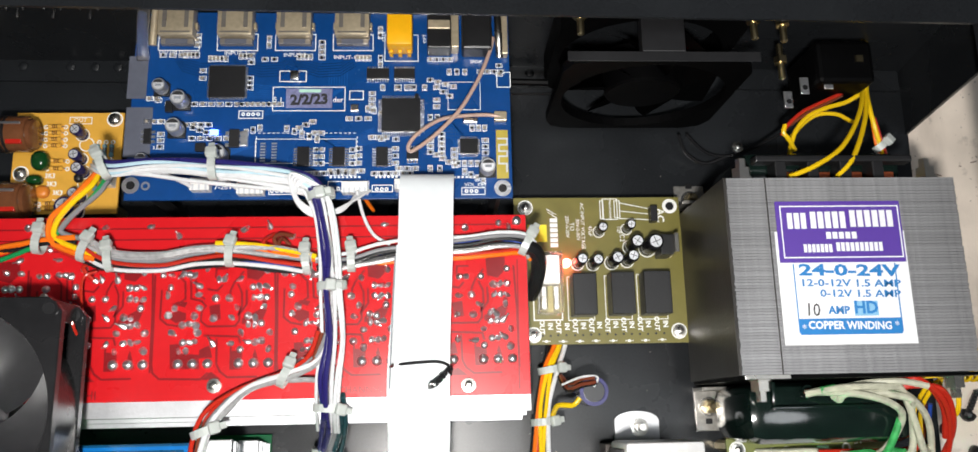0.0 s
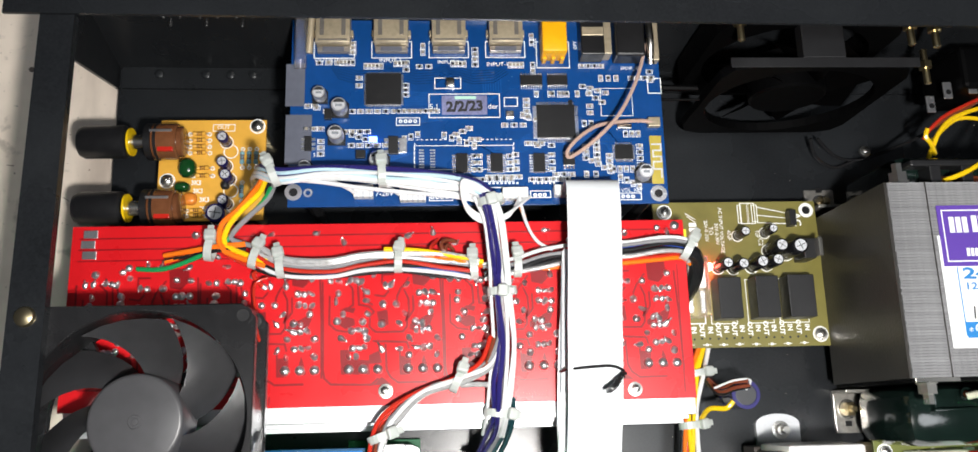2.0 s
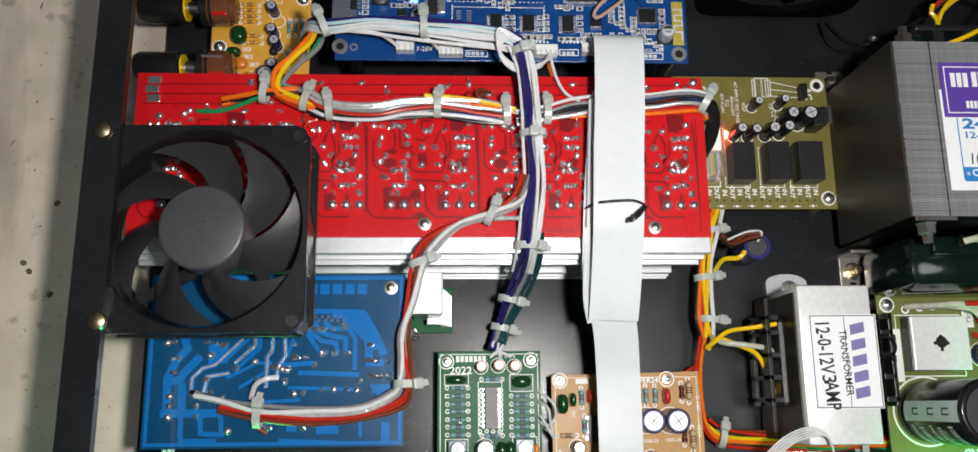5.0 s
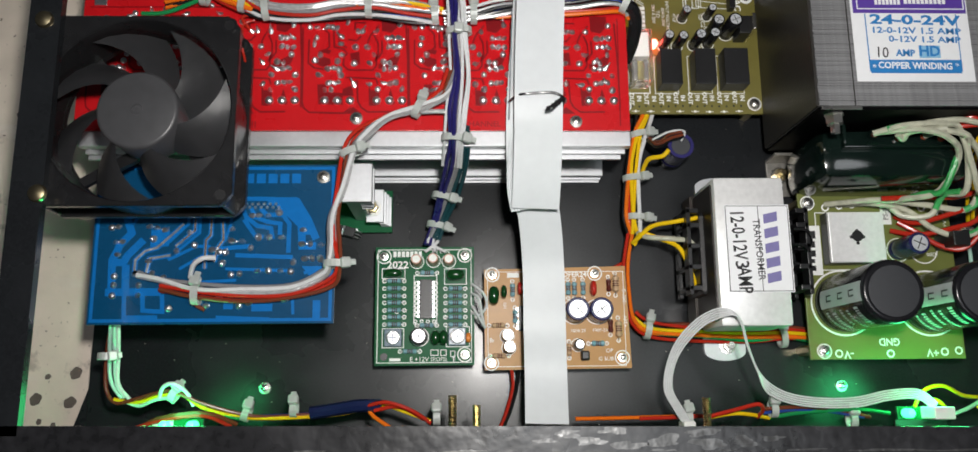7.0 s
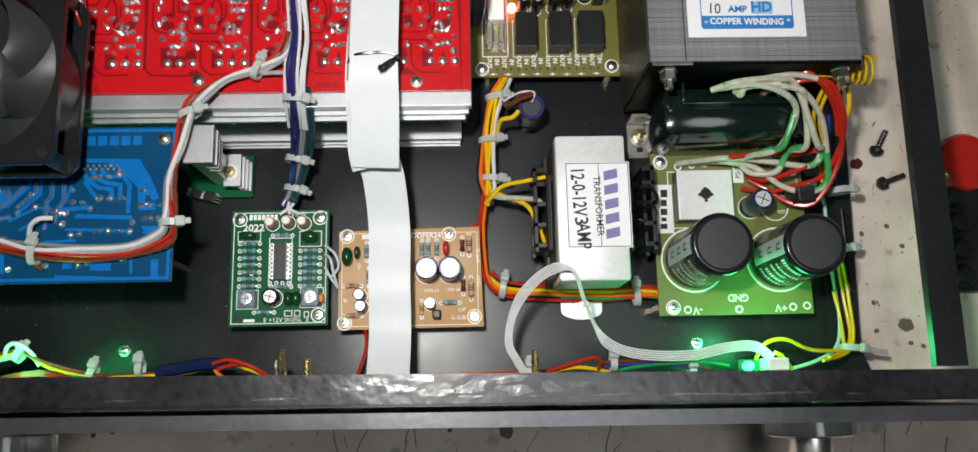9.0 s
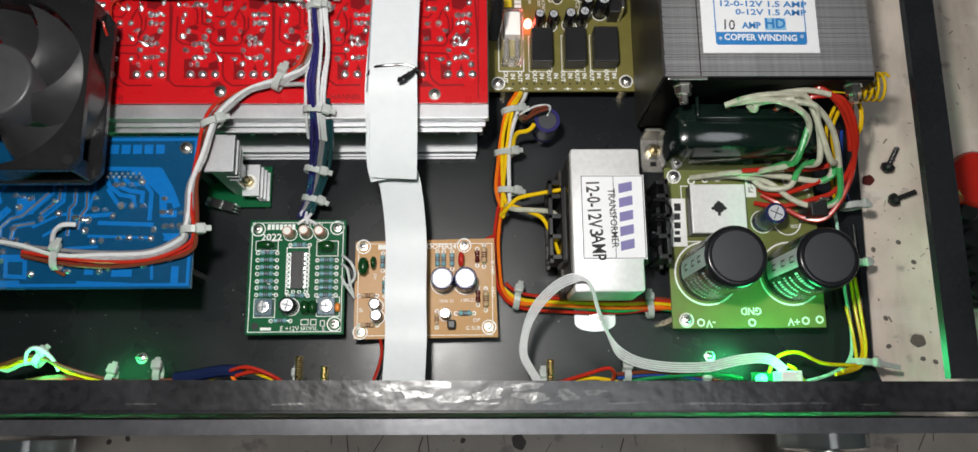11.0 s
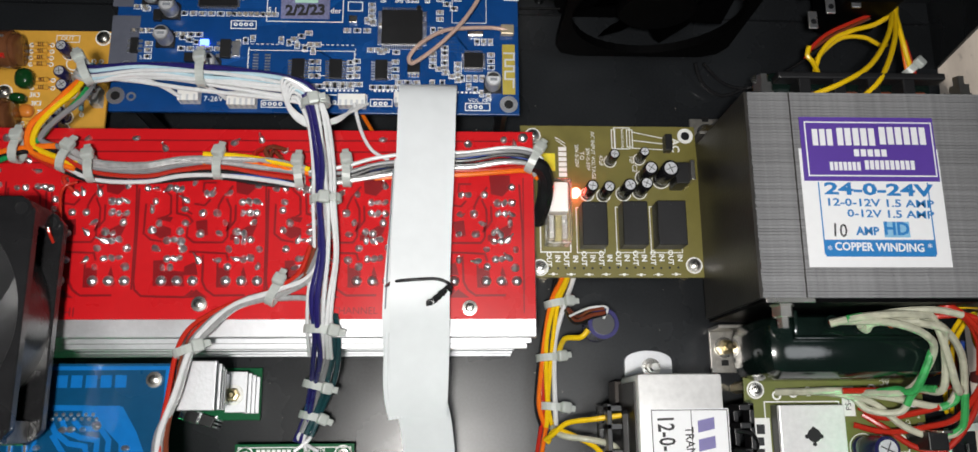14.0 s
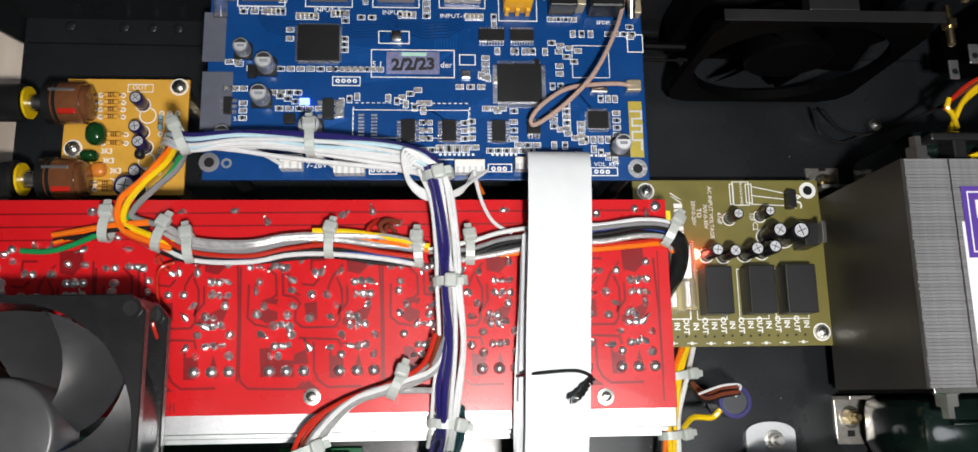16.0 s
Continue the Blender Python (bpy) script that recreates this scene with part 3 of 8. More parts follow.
hub = part("hub", lathe(bmesh.new(), [(16.4, 82), (16.4, 98.4), (15.9, 99.2), (15.0, 99.5), (2.4, 99.6), (2.2, 99.2), (1.4, 99.2), (1.2, 99.5), (0.1, 99.6)], FAN_X, FAN_Y, 48), FAN_PLASTIC, fan, smooth=True)

# ---- parts shared by the boards ----
def smd(w, d, h, body, ends, silk=0.0):
    """A chip component along x with tinned ends and a printed outline."""
    bm = bmesh.new()
    box(bm, -w * 0.32, w * 0.32, -d / 2, d / 2, 0, h)
    nb = len(bm.faces)
    box(bm, -w / 2, -w * 0.3, -d * 0.52, d * 0.52, 0, h * 1.04)
    box(bm, w * 0.3, w / 2, -d * 0.52, d * 0.52, 0, h * 1.04)
    ne = len(bm.faces)
    if silk:
        frame_box(bm, -w / 2 - 0.55, w / 2 + 0.55, -d / 2 - 0.5, d / 2 + 0.5, 0.01, 0.25, 0.05)
    bm.faces.ensure_lookup_table()
    for i, f in enumerate(bm.faces):
        f.material_index = 0 if i < nb else 1 if i < ne else 2
    me = shared("chip_component", bm, body)
    me.materials.append(ends)
    me.materials.append(SILK)
    return me


SMD_DARK, SMD_TAN = smd(1.9, 1.1, 0.6, CHIP, TIN, 1), smd(1.9, 1.1, 0.8, SMD_GREY, TIN, 1)
DOT = shared("solder_joint", lathe(bmesh.new(), [(1.6, 0), (1.5, 0.35), (1.2, 0.75), (0.8, 1.02), (0.45, 1.12), (0.36, 1.6), (0.05, 1.65)], seg=12), TIN, True)
DOTS = [DOT] + [shared("solder_joint", lathe(bmesh.new(), [(a, 0), (a * 0.9, h * 0.35), (a * 0.62, h * 0.7), (a * 0.28, h), (a * 0.22, h + s), (0.03, h + s)], seg=10), TIN, True) for a, h, s in ((1.5, 1.0, 0.9), (1.75, 1.4, 0.3), (1.5, 1.6, 0.8), (1.6, 1.2, 1.3), (1.4, 1.3, 0.6))]
for k, dot in enumerate(DOTS[1:]):
    jit = random.Random(k + 40)
    for v in dot.vertices:
        up = v.co.z
        v.co.x += up * (0.75, -0.3, 0.5, 0.9, 0.2)[k] + jit.uniform(-0.00014, 0.00014)
        v.co.y = v.co.y * (0.8, 1.0, 0.72, 0.85, 1.15)[k] + jit.uniform(-0.00014, 0.00014)
PIN_DOT = shared("solder_joint", lathe(bmesh.new(), [(0.75, 0), (0.6, 0.4), (0.25, 0.7), (0.05, 0.9)], seg=8), TIN, True)
DOT_BIG = shared("solder_joint", lathe(bmesh.new(), [(2.1, 0), (2.0, 0.5), (1.65, 1.0), (1.05, 1.4), (0.5, 1.55), (0.4, 2.1), (0.05, 2.15)], seg=16), TIN, True)


def chip(parent, x0, x1, y0, y1, z, h, pins_x=0, pins_y=0, name="chip", leg=1.6, material=None):
    """A packaged chip: pins_x legs along the two edges that run in x, pins_y along the others."""
    c = part(name, B(x0, x1, y0, y1, z + 0.15, z + h, 0.12), material or CHIP, parent)
    bm = bmesh.new()
    for k in range(pins_x):
        x = x0 + (x1 - x0) * (k + 0.5) / pins_x
        w = 0.28 * (x1 - x0) / pins_x
        box(bm, x - w, x + w, y0 - leg, y0 + 0.1, z + 0.05, z + 0.5)
        box(bm, x - w, x + w, y1 - 0.1, y1 + leg, z + 0.05, z + 0.5)
    for k in range(pins_y):
        y = y0 + (y1 - y0) * (k + 0.5) / pins_y
        w = 0.28 * (y1 - y0) / pins_y
        box(bm, x0 - leg, x0 + 0.1, y - w, y + w, z + 0.05, z + 0.5)
        box(bm, x1 - 0.1, x1 + leg, y - w, y + w, z + 0.05, z + 0.5)
    if pins_x or pins_y:
        part("lead_frame", bm, TIN, c)["kind"] = "stuff"
    return c


def can(parent, x, y, z, r, h, sleeve, top=None, vent=True, ring_r=0.0, name="capacitor"):
    """An electrolytic capacitor: sleeve with a rolled rim, bright top with a cross score."""
    c = part(name, lathe(bmesh.new(), [(r, z), (r, z + h * 0.12), (r * 0.95, z + h * 0.15), (r, z + h * 0.19), (r, z + h - 0.5), (r * 0.9, z + h), (r * 0.7, z + h)], x, y, 24), sleeve, parent, smooth=True)
    t = part("can_top", lathe(bmesh.new(), [(r * 0.74, z + h - 0.5), (r * 0.74, z + h + 0.06), (0.05, z + h + 0.08)], x, y, 24), top or CAP_TOP, c, smooth=True)
    if vent:
        bm = bmesh.new()
        q = random.uniform(0, 90)
        for a in (q, q + 90):
            strip(bm, ([(x - r * 0.6 * math.cos(radians(a)), y - r * 0.6 * math.sin(radians(a))), (x + r * 0.6 * math.cos(radians(a)), y + r * 0.6 * math.sin(radians(a)))], z + h + 0.07 + a * 0.0001), r * 0.09, 0.06)
        part("vent_score", bm, CAP_TOP_DARK, c)
    if ring_r:
        part("printed_ring", ring(bmesh.new(), x, y, z + 0.01, ring_r - 0.4, ring_r, 0.05, 28), SILK, parent)
    return c


def resistor(parent, x, y, z, length, r, body, rz=0.0, pads=True, bands=True):
    """An axial resistor lying on its board, with printed pads at its ends."""
    m = Matrix.Translation((x, y, z + r)) @ Matrix.Rotation(radians(rz), 4, "Z") @ Matrix.Rotation(radians(90), 4, "Y")
    h = length * 0.3
    bm = lathe(bmesh.new(), [(r * 0.5, -h - r * 0.4), (r, -h), (r, -h * 0.6), (r * 0.82, -h * 0.45), (r * 0.82, h * 0.45), (r, h * 0.6), (r, h), (r * 0.5, h + r * 0.4)], seg=10)
    bmesh.ops.transform(bm, matrix=m, verts=bm.verts[:])
    c = part("resistor", bm, body, parent, smooth=True)
    for k in (-0.35, -0.05, 0.3) if bands else ():
        bm = lathe(bmesh.new(), [(r * 0.9, h * k), (r * 0.9, h * (k + 0.16))], seg=10)
        bmesh.ops.transform(bm, matrix=m, verts=bm.verts[:])
        part("colour_band", bm, RES_BROWN, c)
    d = Vector((math.cos(radians(rz)), math.sin(radians(rz))))
    bm = bmesh.new()
    tube(bm, [(x - d.x * length / 2, y - d.y * length / 2, z + 0.3), (x - d.x * h, y - d.y * h, z + r), (x + d.x * h, y + d.y * h, z + r), (x + d.x * length / 2, y + d.y * length / 2, z + 0.3)], 0.25, 5, 3)
    part("lead", bm, TIN, c)
    if pads:
        bm = bmesh.new()
        for s in (-1, 1):
            ring(bm, x + s * d.x * length / 2, y + s * d.y * length / 2, z + 0.01, 0.6, 1.1, 0.06, 12)
        part("printed_pad", bm, SILK, parent)
    return c


def blob(parent, x, y, z, a, b, h, material, name="film_capacitor", rz=0.0):
    """A dipped pillow-shaped capacitor."""
    bm = bmesh.new()
    bmesh.ops.create_uvsphere(bm, u_segments=16, v_segments=10, radius=1)
    m = Matrix.Translation((x, y, z + h * 0.55)) @ Matrix.Rotation(radians(rz), 4, "Z") @ Matrix.Diagonal((a, b, h * 0.55, 1))
    for v in bm.verts:
        v.co = Vector([math.copysign(abs(q) ** 0.8, q) for q in v.co])
    bmesh.ops.transform(bm, matrix=m, verts=bm.verts[:])
    return part(name, bm, material, parent, smooth=True)


def post(parent, x, y, z0, z1, r=2.6):
    part("standoff", C(x, y, z0, z1, r, seg=6), BRASS if z1 < 40 else BLACK_PLASTIC, parent)


def ringed_screw(parent, x, y, z, big=False):
    part("printed_ring", ring(bmesh.new(), x, y, z + 0.01, 3.1, 3.7, 0.06, 24), SILK, parent)
    screw(parent, x, y, z, 3.0 if big else 2.3)


# ---- red board: channels repeat along it ----
SHIFT = 48.7
half_a = [(-108.7, 51.7), (-109.3, 48.7), (-106.5, 43.5), (-108.8, 40.6), (-97.1, 52.3), (-97.3, 48.8), (-96.9, 43.6), (-98.5, 40.4), (-103.1, 36.9), (-100.3, 37.0), (-97.9, 36.5), (-107.3, 33.5), (-97.0, 33.6), (-102.5, 29.7), (-100.2, 29.7), (-97.9, 30.2), (-90.8, 29.2), (-103.9, 26.5), (-101.1, 26.5), (-111.7, 56.9), (-108.4, 57.0), (-103.7, 57.5), (-101.3, 57.2), (-99.4, 56.8), (-94.4, 59.6)]
half_b = [(-90.3, 47.3), (-85.1, 47.4), (-81.8, 43.7), (-90.9, 39.4), (-84.1, 39.5), (-80.1, 33.6), (-68.8, 33.7), (-83.8, 29.2), (-80.1, 26.8), (-69.1, 26.6), (-77.5, 40.0), (-74.6, 39.5), (-77.3, 36.6), (-74.7, 36.6), (-72.1, 37.1), (-76.8, 29.7), (-74.2, 29.8), (-71.7, 30.2), (-75.9, 51.9), (-73.3, 51.9), (-70.4, 51.9), (-75.6, 47.4), (-73.0, 47.4), (-70.2, 47.4), (-71.1, 43.7), (-89.7, 55.1), (-87.3, 55.1), (-80.9, 55.1), (-70.3, 58.2)]
pads_a = [(-104.1, 21.3), (-98.3, 21.3), (-92.5, 21.3)]
pads_b = [(-80.4, 21.3), (-74.6, 21.3), (-68.8, 21.3)]
gaps_a = [[(-115.0, 57.0), (-114.4, 36.0), (-114.2, 21.0), (-113.6, 18.0), (-111.0, 15.6), (-95.0, 15.2), (-92.2, 17.8)],
          [(-112.0, 51.0), (-112.0, 39.4), (-109.2, 37.0), (-104.6, 36.2)],
          [(-106.0, 57.0), (-102.9, 54.0), (-102.5, 47.2), (-105.0, 45.4)],
          [(-100.8, 56.6), (-100.2, 47.2), (-96.2, 46.4), (-94.2, 44.2), (-95.8, 42.2), (-96.0, 38.2), (-93.4, 36.0), (-82.4, 36.0), (-80.8, 38.2), (-80.8, 44.0)],
          [(-98.8, 55.2), (-98.0, 49.0), (-94.6, 47.0)]]
gaps_b = [[(-86.0, 59.4), (-90.8, 59.4), (-91.0, 55.6)], [(-79.8, 58.2), (-83.4, 53.6), (-84.8, 50.4), (-85.0, 47.0)],
          [(-94.0, 51.0), (-90.0, 50.4), (-88.0, 52.8)], [(-82.0, 53.2), (-80.2, 49.2), (-80.0, 43.4), (-81.6, 40.2)],
          [(-78.4, 50.6), (-78.2, 44.6), (-80.4, 41.4)], [(-89.4, 31.2), (-89.0, 21.0), (-87.4, 18.0), (-84.4, 15.8), (-73.0, 15.9)],
          [(-83.8, 29.6), (-83.4, 19.2), (-79.6, 19.2)], [(-94.6, 32.4), (-80.8, 31.8), (-80.0, 29.0)], [(-67.4, 59.4), (-66.4, 41.0), (-66.0, 18.0)]]
bare_a = [[(-107.6, 29.0), (-103.8, 29.2), (-103.0, 25.4), (-96.0, 24.8), (-95.6, 19.2), (-107.0, 19.4)], [(-96.0, 23.4), (-96.0, 26.8), (-92.0, 28.6), (-90.8, 23.6)],
          [(-94.4, 15.0), (-91.0, 18.2), (-86.8, 15.0)], [(-109.2, 39.8), (-106.0, 42.8), (-102.0, 41.4), (-101.8, 38.8), (-105.6, 37.4)], [(-108.0, 45.0), (-105.2, 46.2), (-101.6, 45.8), (-102.4, 43.8)]]
bare_b = [[(-79.0, 63.0), (-71.0, 63.0), (-70.8, 57.8), (-74.0, 54.4), (-78.4, 55.4)], [(-93.0, 44.2), (-88.8, 45.0), (-88.2, 38.8), (-92.0, 38.0)],
          [(-79.8, 39.0), (-72.2, 43.0), (-72.0, 46.0), (-70.2, 47.2), (-70.0, 42.6), (-72.2, 36.8), (-79.8, 36.8)], [(-74.2, 27.0), (-72.0, 20.2), (-73.2, 19.0), (-75.0, 24.0)], [(-83.6, 26.2), (-79.2, 26.4), (-79.0, 19.4), (-83.4, 19.0)]]
rnd = random.Random(11)
dark = bmesh.new()


def channel(shift):
    """One amplifier channel: joints, big pads, thin etched gaps and bare patches."""
    for dots, pads, gaps, bare in ((half_a, pads_a, gaps_a, bare_a), (half_b, pads_b, gaps_b, bare_b)):
        for x, y in dots:
            if -214 < x + shift < 34:
                put("solder_joint", rnd.choice(DOTS), red, x + shift + rnd.uniform(-0.2, 0.2), y + rnd.uniform(-0.2, 0.2), 59.95, rnd.uniform(0, 360), "", rnd.uniform(-14, 14), rnd.uniform(-14, 14))
        for x, y in pads:
            if -214 < x + shift < 34:
                put("solder_joint", DOT_BIG, red, x + shift, y, 60)
        for k, g in enumerate(gaps):
            g = [(x + shift, y) for x, y in g if -215 < x + shift < 35]
            if len(g) > 1:
                strip(dark, (g, 60.012 + 0.003 * k), 0.8, 0.05)
        for k, g in enumerate(bare):
            if all(-215 < x + shift < 35 for x, y in g):
                plate(dark, [(x + shift, y) for x, y in g][::-1], 60.0, 60.02 + 0.002 * k)


for k in (-2, -1, 0, 1, 2):
    channel(SHIFT * k - 0.2)
for y0, w0 in ((75.8, 0.6), (71.2, 0.6), (66.6, 0.5)):
    strip(dark, ([(-213, y0), (33, y0 + 1.2)], 60.03), w0, 0.05)
strip(dark, ([(31.4, 62), (31.0, 9.3)], 60.03), 0.5, 0.05)
gap_part = part("etched_gap_pattern", dark, RED_GAP, red, "dark red gaps between the copper")
gap_part["kind"] = "stuff"
for x, y in [(-166.7, 76.8), (-118.2, 77.1), (-136.4, 76.8), (-80.6, 75.5), (-70.2, 76.6), (-23.5, 77.2), (24.0, 77.5), (-13.6, 72.8), (-106.6, 72.8), (-61.1, 72.3), (9.9, 75.6), (28.2, 75.6), (-192.4, 63.6), (-185.0, 64.9), (-179.9, 63.6), (-168.7, 63.6), (-196.9, 56.6), (-194.8, 61.8), (-173.4, 58.4), (-205.4, 61.0), (-157.5, 67.5), (-153.5, 63.5)]:
    put("solder_joint", rnd.choice(DOTS), red, x, y, 59.95, rnd.uniform(0, 360), "", rnd.uniform(-14, 14), rnd.uniform(-14, 14))
put("solder_joint", DOT_BIG, red, 31.6, 78.4, 60)
for x, y in ((-208.4, 77.6), (-209.2, 73.4), (-208.4, 69.0)):
    part("tinned_pad", box(bmesh.new(), x - 2.9, x + 2.9, y - 1.7, y + 1.7, 60, 60.7, 0.3), TIN, red)
for x, y in [(10.5, 11.1)] + [(-89.6, 12.6)] + [(-190, 12)]:
    put("screw", SCREW_BIG, red, x, y, 60, 20)
text("CHANNEL", -32.5, 10.0, 60.02, 2.6, RED_GAP, red)
text("HI", -136.9, 9.5, 60.02, 3.4, RED_GAP, red)

# ---- deep blue decoder board ----
for x0, x1, y0, y1 in ((-120.5, -103.9, 155.8, 169.9), (-95.7, -79.0, 155.9, 170.1), (-70.7, -54.2, 156.0, 170.3), (-46.0, -29.2, 156.1, 170.4)):
    cx = (x0 + x1) / 2
    sh = part("hdmi_socket", B(cx - 7.4, cx + 7.4, y0 + 3.8, 175.5, 59.2, 65.6, 0.5), GOLD_CONTACT, dec, "nickel-plated video socket shell", True)
    bm = bmesh.new()
    for s in (-4.6, 4.6):
        box(bm, cx + s - 0.9, cx + s + 0.9, y0 + 7, y0 + 15, 65.5, 65.9)
    part("shell_spring", bm, DARK_SHELL, sh)
    part("socket_tail", B(cx - 7.0, cx + 7.0, y0 + 1.0, y0 + 3.6, 59.2, 62.0, 0.3), DARK_SHELL, sh)
    part("shell_seam", B(cx - 6.2, cx + 6.2, y0 + 4.6, y0 + 5.3, 65.5, 65.75), DARK_SHELL, sh)
    for s in (-7.9, 7.9):
        part("shell_tab", B(cx + s - 0.5, cx + s + 0.5, y0 + 8, y0 + 11, 59.1, 62, 0.2), GOLD_CONTACT, sh)
    part("socket_tongue", B(cx - 4.6, cx + 4.6, y0 + 0.8, y0 + 3.0, 62.5, 62.9, 0.1), SILVER_PAD, sh)
    part("printed_outline", frame_box(bmesh.new(), cx - 8.8, cx + 8.8, y0 - 0.9, 163, 59.01), SILK, dec)
x0, x1, y0, y1 = -22.4, -11.6, 153.5, 170.1
sh = part("rca_socket", B(x0, x1, y0, y1, 59, 70, 0.8), RCA_YELLOW, dec, "orange-yellow phono socket", True)
for k in range(3):
    xx = x0 + 1.5 + k * (x1 - x0 - 3) / 2
    part("socket_pin", B(xx - 0.8, xx + 0.8, y0 - 1.2, y0, 59, 64, 0.2), RCA_YELLOW, sh)
part("socket_sleeve", B(x0 + 0.6, x1 - 0.6, y1, 175.5, 60, 71, 1.5), BLACK_PLASTIC, sh)
part("printed_outline", frame_box(bmesh.new(), x0 - 1.6, x1 + 2.4, y0 - 3.2, 163, 59.01), SILK, dec)
x0, x1, y0, y1 = -5.3, 4.9, 152.9, 172.1
sh = part("optical_socket", B(x0, x1, y0, 175.5, 59, 68, 0.5), BLACK_PLASTIC, dec, "black optical socket with bright clips")
for a, b in ((8.5, 12.5), (16, 20)):
    part("clip", B(x0 + 0.4, x1 - 0.3, y0 + a, y0 + b, 68, 68.8, 0.3), GOLD_CONTACT, sh)
part("shield", B(x1 + 0.2, x1 + 3.4, y0 + 1, 175.5, 59, 66.5, 0.3), GOLD_CONTACT, sh)
x0, x1, y0, y1 = 9.6, 22.5, 152.1, 172.3
part("jack_socket", B(x0, x1, y0, 175.5, 59, 69, 1.0), BLACK_PLASTIC, dec, "black round-backed jack socket")
part("antenna_collar", tube(bmesh.new(), [(25.2, 170.2, 66), (25.5, 159.9, 66), (26.1, 151.0, 62)], 1.7, 10), STEEL, dec, "threaded antenna socket", True)
part("antenna_flange", B(25.9, 29.7, 152.0, 172.2, 59, 64, 0.4), GOLD_CONTACT, dec)
for a, b in ((226, 12), (241, 8)):
    part("light_pipe", tube(bmesh.new(), [(-126.2, 149.5, 61), (-126.0, 161.5, 64), (-125.5, 171.4, 66)] if a == 226 else [(-122.8, 156.7, 60.5), (-121.4, 172.1, 64)], 2.6 if a == 226 else 1.6, 10), CLEAR if a == 226 else GOLD_CONTACT, dec, "", True)

for pads in ((-132.6, -124.5, 133.0, 152.3), (-132.2, -121.2, 107.0, 129.1), (-130.6, -124.6, 105.4, 106.5)):
    part("bare_pad", B(*pads, 59, 59.06), SILVER_PAD, dec, "dull silver heat pad")
part("printed_antenna_area", B(23.9, 29.0, 97.1, 118.8, 59, 59.05), GOLD_PAD, dec, "bare yellow antenna area")
bm = bmesh.new()
strip(bm, ([(24.4, 114.9), (28.7, 114.9), (28.6, 112.1), (25.1, 112.1), (25.1, 109.3), (28.6, 109.3), (28.5, 107.0), (25.0, 107.0), (24.9, 103.7), (28.4, 103.7), (28.3, 99.8)], 59.06), 0.7, 0.05)
part("antenna_track", bm, GREY_STRIPE, dec)
chip(dec, -24.9, -8.4, 117.7, 132.7, 59, 1.6, 22, 22, "processor")
chip(dec, -98.2, -83.2, 133.2, 147.4, 59, 1.5, 24, 24, "processor", 0.9)
chip(dec, 8.5, 16.0, 107.9, 114.6, 59, 1.2, 11, 11, leg=1.1)
for a in ((-60.1, -55.2, 102.6, 110.9), (-45.3, -40.3, 102.6, 110.8), (-27.1, -22.2, 102.5, 110.8)):
    chip(dec, *a, 59, 1.7, 0, 7, leg=1.7)
for a in ((-31.5, -21.9, 141.8, 146.5), (-19.7, -10.8, 141.9, 146.5)):
    chip(dec, *a, 59, 1.5, 9, 0, leg=1.2)
chip(dec, -14.3, -9.3, 105.5, 110.2, 59, 1.6, 4, 0, leg=1.4)
chip(dec, -10.8, -9.2, 131.3, 135.0, 59, 1.2, 0, 0)
chip(dec, -123.8, -120.9, 112.7, 119.0, 59, 1.8, 0, 3, leg=1.5)
c = chip(dec, -88.6, -84.5, 110.9, 118.7, 59, 1.9, 0, 3, "regulator", 1.8)
part("regulator_tab", B(-84.0, -80.9, 111.5, 118.1, 59.05, 60.3, 0.2), TIN, c)
chip(dec, -115.7, -112.7, 126.5, 131.2, 59, 2.2, 0, 0, "inductor")
chip(dec, -102.3, -98.2, 109.1, 112.6, 59, 2.2, 0, 0, "inductor")
bm = bmesh.new()
for x in ([(-74.7, 112.9), (-70.0, 112.9)]):
    for k in range(7):
        box(bm, x[0] - 1.1, x[0] + 1.1, x[1] - k * 1.27 - 0.35, x[1] - k * 1.27 + 0.35, 59.02, 59.1)
part("empty_chip_pads", bm, TIN, dec)["kind"] = "stuff"
bm = bmesh.new()
for a in ((-77.9, -35.5, 104.1, 115.0), (3.4, 17.6, 127.9, 140.9)):
    frame_box(bm, *a, 59.01, 0.25)
for a in ((-71.5, -40.6, 127.4, 138.5), (-85.5, -75.2, 124.0, 127.7), (-68.9, -57.3, 140.7, 145.9), (-38.9, -32.8, 132.5, 136.8), (-47.3, -30.0, 92.0, 96.3), (-28.9, -20.0, 91.4, 94.6), (8.8, 18.9, 90.0, 93.3), (-71.7, -61.6, 90.5, 93.7), (24.7, 30.9, 138.3, 145.6)):
    frame_box(bm, *a, 59.01, 0.35)
for x, y in [(-26.8, 92.7), (-24.7, 92.7), (-22.7, 92.7), (10.9, 91.7), (13.0, 91.7), (15.1, 91.6), (-70.3, 92.1), (-68.2, 92.1), (-66.2, 92.1), (-64.1, 92.1), (-45.5, 93.1), (-42.9, 93.1), (-40.3, 93.0), (-37.8, 93.0), (-83.5, 126.0), (-81.4, 126.0), (-79.4, 126.0), (-77.3, 126.0)]:
    ring(bm, x, y, 59.012, 0.35, 0.85, 0.05, 10)
part("printed_outline", bm, SILK, dec)["kind"] = "stuff"
